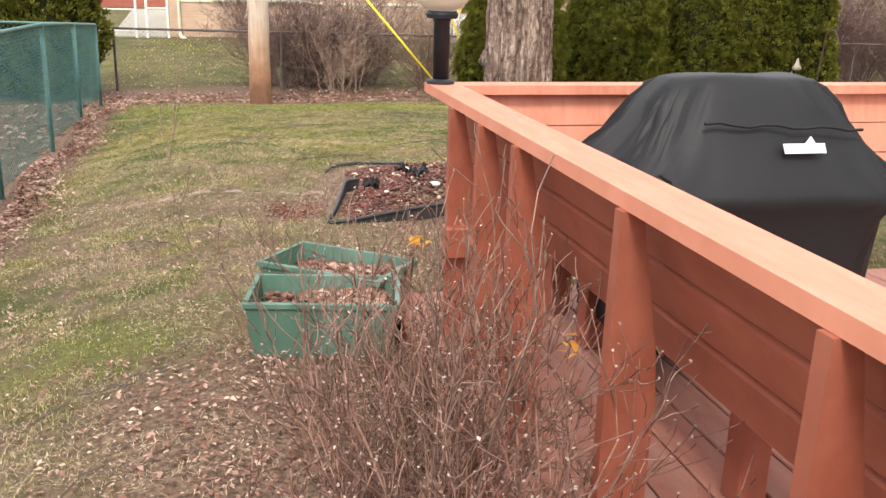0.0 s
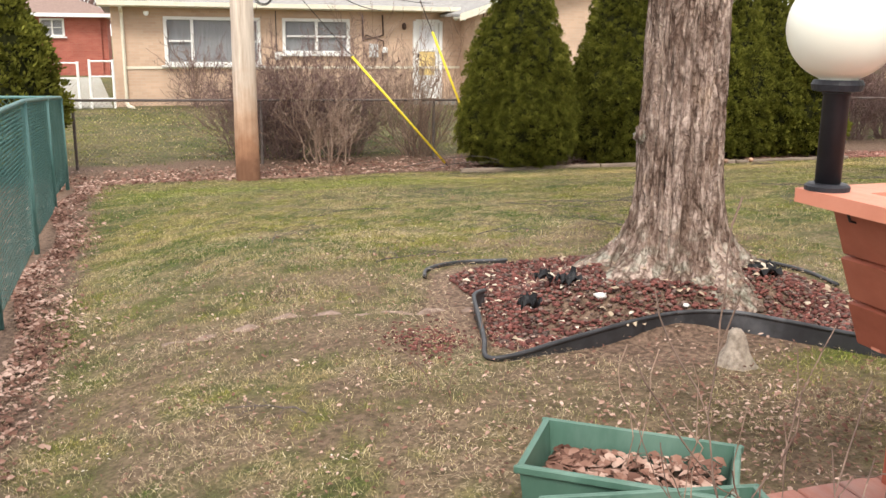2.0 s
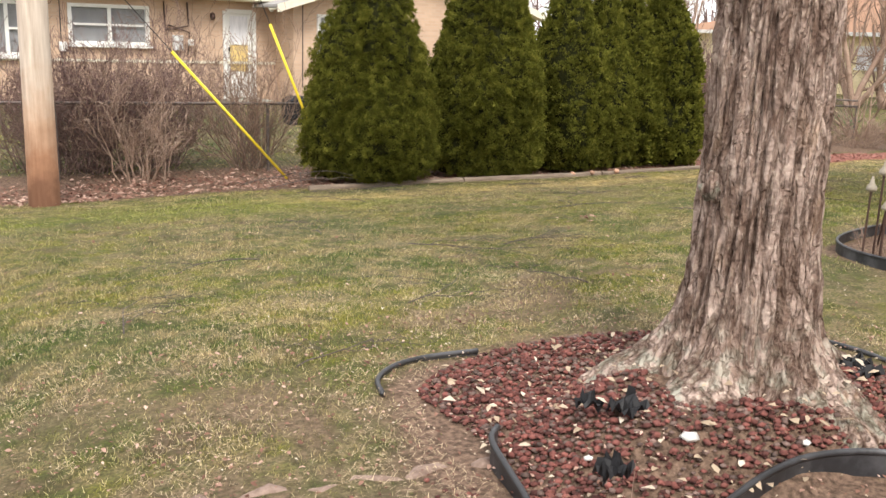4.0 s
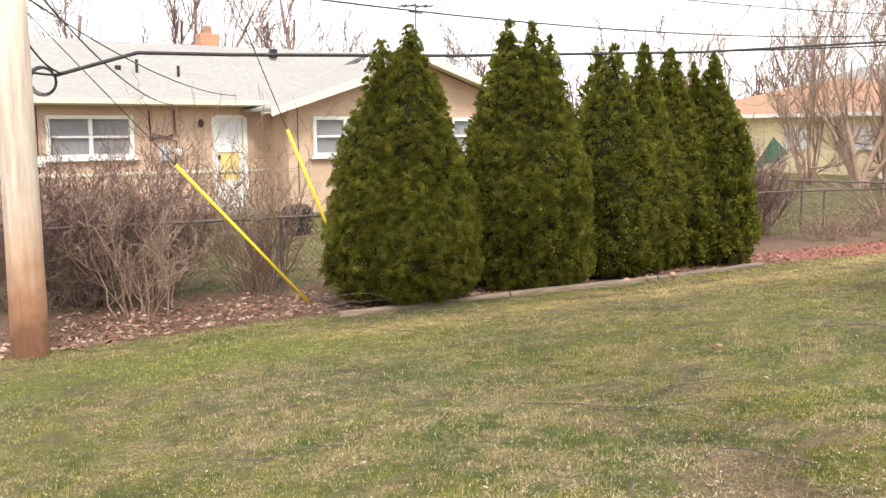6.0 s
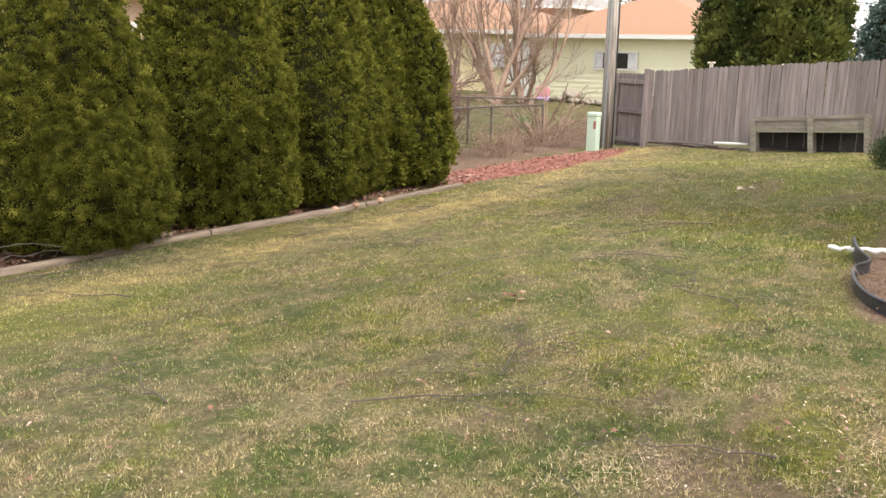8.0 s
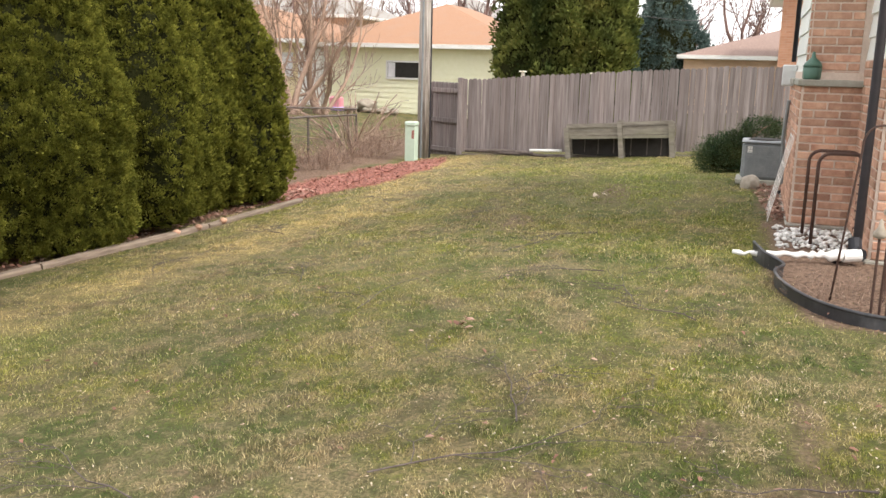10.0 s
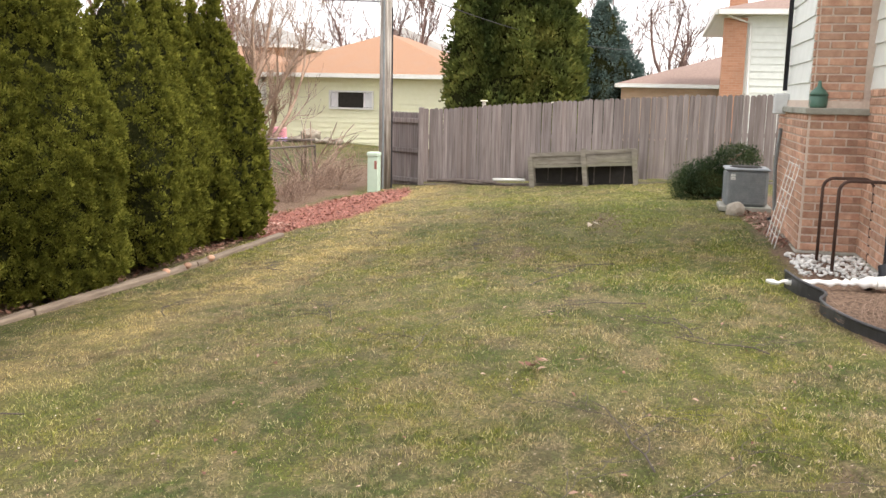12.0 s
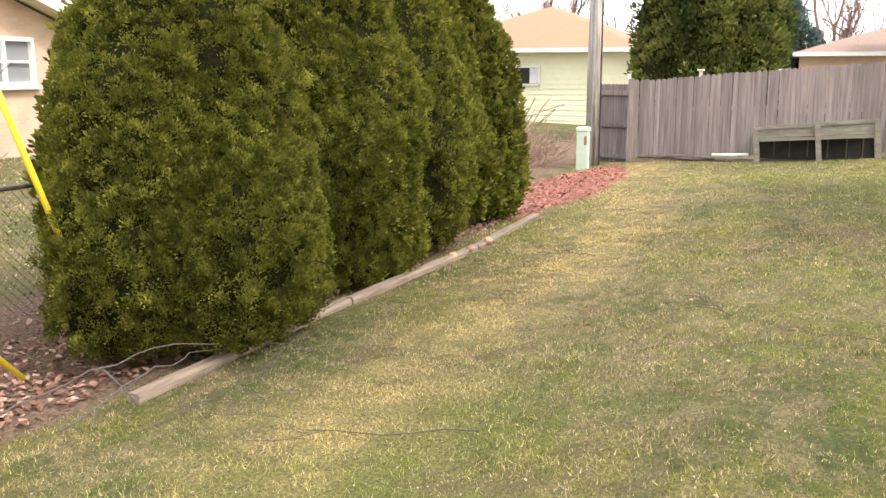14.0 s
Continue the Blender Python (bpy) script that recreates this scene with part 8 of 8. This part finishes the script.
def make_house_things():
    t = thing("bird_feeder", (8.60, 7.90, 1.335), "small weathered green conical bird feeder on the stone coping", "bird feeder")
    part("body", MB().lathe([(0.075, 0), (0.08, 0.02), (0.08, 0.10), (0.07, 0.11)], sides=20), PLANTER, t, smooth=True)
    part("lid", MB().lathe([(0.085, 0.108), (0.07, 0.14), (0.02, 0.19), (0.012, 0.24)], sides=20), PLANTER, t, smooth=True)
    t.location = (8.46, 7.92, 1.335)
    w = thing("trellis", (0, 0, 0), "white wire trellis panel leaning against the brick pier", "trellis")
    o, u, v = Vector((8.62, 8.18, -0.02)), Vector((0.72, 0.0, 0.0)), Vector((0.0, -0.2, 0.95))
    for k in range(4):
        part("upright", MB().tube([o + u * k / 3, o + u * k / 3 + v], 0.0045, 6), WHITE_PAINT, w)
    for k in range(8):
        part("crosswire", MB().tube([o + v * (k / 7), o + u + v * (k / 7)], 0.0035, 6), WHITE_PAINT, w)
    a = thing("air_conditioner", (11.90, 8.20, g(11.90, 8.20)), "grey metal air conditioner unit on a pad by the house", "air conditioner")
    a.scale = (0.86, 0.86, 0.86)
    part("pad", MB().box((0, 0, 0.03), (0.74, 0.74, 0.07), bevel=0.008), CONCRETE, a)
    part("case", MB().box((0, 0, 0.33), (0.60, 0.60, 0.53), bevel=0.04), GREY_METAL, a)
    part("top", MB().box((0, 0, 0.605), (0.64, 0.64, 0.04), bevel=0.018), GREY_METAL, a)
    for s in range(14):
        part("louvre", MB().box((-0.303, 0, 0.12 + s * 0.032), (0.012, 0.48, 0.01)), GREY_METAL, a)
        part("louvre", MB().box((0, 0.303, 0.12 + s * 0.032), (0.48, 0.012, 0.01)), GREY_METAL, a)
    part("label_plate", MB().box((-0.306, 0.20, 0.50), (0.006, 0.07, 0.09)), WHITE_PAINT, a)
    part("fan_guard", MB().lathe([(0.24, 0.625), (0.2, 0.645), (0.02, 0.65)], sides=20), DARK, a)
    hk = thing("shepherd_hook", (5.53, 7.85, 0.03), "slim black shepherd's crook pole standing in the bed", "garden hook")
    pts = [(0, 0, -0.05), (0.0, -0.05, 0.5), (0.0, -0.09, 0.92)] + [(0.0, -0.19 + 0.10 * math.cos(a), 0.95 + 0.12 * math.sin(a)) for a in np.linspace(0.2, 2.5, 9)] + [(0.0, -0.30, 0.97), (0.0, -0.335, 0.965), (0.0, -0.35, 1.02)]
    part("pole", MB().tube(pts, 0.007, 8), RUST, hk, smooth=True)
    for k, (x, y) in enumerate(((7.42, 7.86), (7.94, 7.90))):
        f = thing("arched_metal_frame", (x, y, 0.03), "rusty brown arched tube frame standing in the stones", "garden frame", "arched frames")
        r, w2, H = 0.09, 0.205, 0.74 - 0.02 * k
        pts = [(0, 0, -0.05), (0.0, 0, H - r)] + [(0.0, -r + r * math.cos(a), H - r + r * math.sin(a)) for a in np.linspace(0.2, 1.57, 6)] + [(0, -w2 * 2 + r - r * math.sin(a), H - r + r * math.cos(a)) for a in np.linspace(0, 1.4, 6)] + [(0, -w2 * 2, H - r), (0.0, -w2 * 2, -0.03)]
        part("frame", MB().tube(pts, 0.014, 8), RUST, f, smooth=True)
    for k, (x, y, hgt, s) in enumerate(((5.15, 7.58, 0.72, 0.040), (5.13, 7.62, 0.60, 0.036), (5.08, 7.67, 0.48, 0.036), (5.11, 7.55, 0.36, 0.036))):
        f = thing("garden_stake", (x, y, 0.03), "weathered stake with a pale finial in the bed by the house", "garden ornament", "finial stakes")
        part("stake", MB().tube([(0, 0, -0.05), (0, 0, hgt)], 0.008, 8), RUST, f)
        part("finial", MB().lathe([(0.015, hgt - 0.01), (s, hgt), (s * 1.05, hgt + 0.02), (s * 0.5, hgt + 0.05), (0.006, hgt + 0.10)], sides=14), STONE, f, smooth=True)
    for k in range(4):
        f = thing("iron_bar_stake", (5.52 + 0.1 * k, 7.56 - 0.02 * k, 0.03), "dark iron bar standing in the bed", "garden stake", "iron bars")
        part("bar", MB().tube([(0, 0, -0.05), (0.03, -0.02, 0.64)], 0.011, 6), RUST, f)
    e = thing("drain_hose", (0, 0, 0), "white crumpled plastic drain sleeve lying from the downspout over the stones", "drain hose")
    n = 26
    pts = [Vector((6.70, 7.68, 0.09)).lerp(Vector((6.60, 8.45, 0.07)), i / (n - 1)) + Vector((0, 0.03 * math.sin(i * 0.5), 0.01 * math.sin(i * 2.1))) for i in range(n)]
    rad = [0.042 if i < 3 else 0.027 + 0.006 * math.sin(i * 1.9) - 0.0005 * i for i in range(n)]
    part("sleeve", MB().tube(pts, rad, 10), WHITE_PAINT, e, smooth=True)
    part("coupling", MB().tube([(6.70, 7.68, 0.09), (6.73, 7.56, 0.10)], 0.046, 12), WHITE_PAINT, e)
    part("elbow", MB().tube([(6.73, 7.56, 0.10), (6.75, 7.57, 0.10), (6.80, 7.59, 0.12), (6.84, 7.60, 0.2)], 0.05, 10), BLACK_METAL, e, "black corrugated elbow")


make_house_things()


def make_fallen_twigs():
    rr = np.random.RandomState(61)
    spots = [(1.5, 8.0, 0.9, 0.4), (2.4, 9.6, 1.0, -0.6), (3.0, 9.2, 0.9, 0.2), (2.0, 10.3, 0.8, 1.2), (4.6, 10.6, 0.9, 0.1), (5.4, 11.4, 0.7, 0.5), (6.6, 10.2, 0.8, -0.2), (5.2, 9.0, 0.7, 0.1), (3.4, 12.3, 0.8, 2.0),
             (5.6, 12.8, 0.6, 0.9), (4.8, 8.6, 0.6, 0.9), (6.0, 9.3, 0.7, 1.4), (8.4, 11.0, 0.8, 0.3), (9.6, 12.4, 0.7, 0.2), (3.3, 13.9, 1.0, -0.2), (4.1, 13.8, 0.9, 0.2), (0.0, 8.1, 0.7, 1.0), (1.2, 9.5, 0.8, 2.6), (-0.7, 3.2, 0.5, 0.9),
             (0.55, 7.3, 0.5, 0.3), (2.7, 7.9, 0.5, 1.9), (7.6, 9.6, 0.7, 2.2), (-0.3, 5.1, 0.4, 2.0), (7.4, 12.6, 0.6, 1.3), (-0.75, 2.2, 0.7, 0.75)]
    for k, (x, y, L, a) in enumerate(spots):
        t = thing("fallen_twig", (x, y, g(x, y) + 0.02), "thin dark forked twig fallen on the lawn", "twig", "fallen twigs")
        seg = []

        def run(p, ang, ln, r, dep):
            for s in range(6):
                ang += rr.normal(0, 0.22)
                q = p + np.array([math.cos(ang), math.sin(ang), 0]) * ln / 6
                q[2] = float(G(x + q[0], y + q[1])) - g(x, y) + rr.uniform(0.0, 0.02)
                seg.append((*p, *q, r, r * 0.88))
                p, r = q, max(r * 0.88, 0.0015)
                if dep and rr.rand() < 0.5:
                    run(p, ang + rr.choice([-0.7, 0.7]), ln * 0.5, r * 0.7, dep - 1)
        run(np.array([0.0, 0.0, 0.0]), a, L, 0.0042, 2)
        part("twig", rods("twig", seg, FALLEN, 4), None, t)
    t = thing("dead_branch", (3.55, 14.1, g(3.55, 14.1) + 0.03), "long arching grey dead branch over the end of the timber", "branch")
    for k, p in enumerate(([(-0.7, 0.5, 0.03), (-0.2, 0.35, 0.14), (0.3, 0.2, 0.20), (0.8, -0.02, 0.09), (1.15, -0.22, 0.02)], [(-0.5, 0.1, 0.02), (0.1, 0.12, 0.12), (0.5, 0.1, 0.10), (0.9, 0.0, 0.06)], [(0.0, 0.3, 0.15), (-0.1, 0.0, 0.05), (-0.3, -0.1, 0.02)])):
        q = []
        for a, b in zip(p[:-1], p[1:]):
            q += [tuple(Vector(a).lerp(Vector(b), f) + Vector((0, rr.normal(0, 0.012), rr.normal(0, 0.008)))) for f in (0, 0.25, 0.5, 0.75)]
        q.append(p[-1])
        part("branch", MB().tube(q, list(np.linspace(0.006, 0.0015, len(q))), 6), FALLEN, t)
    s = thing("plastic_sheet_scrap", (1.28, 6.02, g(1.28, 6.02)), "torn shiny black plastic sheet poking from the rocks by the tree", "plastic sheet")
    for k, (x, y, r) in enumerate(((0, 0, 0.06), (1.13, -0.13, 0.09), (-0.1, 0.1, 0.045), (-0.38, -0.35, 0.05))):
        verts, n = [], 7
        for i in range(n):
            for j in range(n):
                verts.append((x + (i / (n - 1) - 0.5) * r * 2, y + (j / (n - 1) - 0.5) * r * 1.6, 0.03 + 0.07 * noise.noise((i * 0.9 + k * 5, j * 0.8, k)) + 0.02 * ((i + j) % 2)))
        part("fold", MB().add(verts, [(i * n + j, (i + 1) * n + j, (i + 1) * n + j + 1, i * n + j + 1) for i in range(n - 1) for j in range(n - 1)]), COVER, s)
    o = stuff("pale_leaf_scraps", leaf_cloud("pale_leaf_scraps", np.array([10.3, 10.45, 10.9, 11.1, 10.0]), np.array([9.95, 9.9, 9.75, 9.8, 10.0]), 0.08, PALE_LEAF, 66, 0.03), "pale scraps on the bare patch of lawn", "leaves")


make_fallen_twigs()
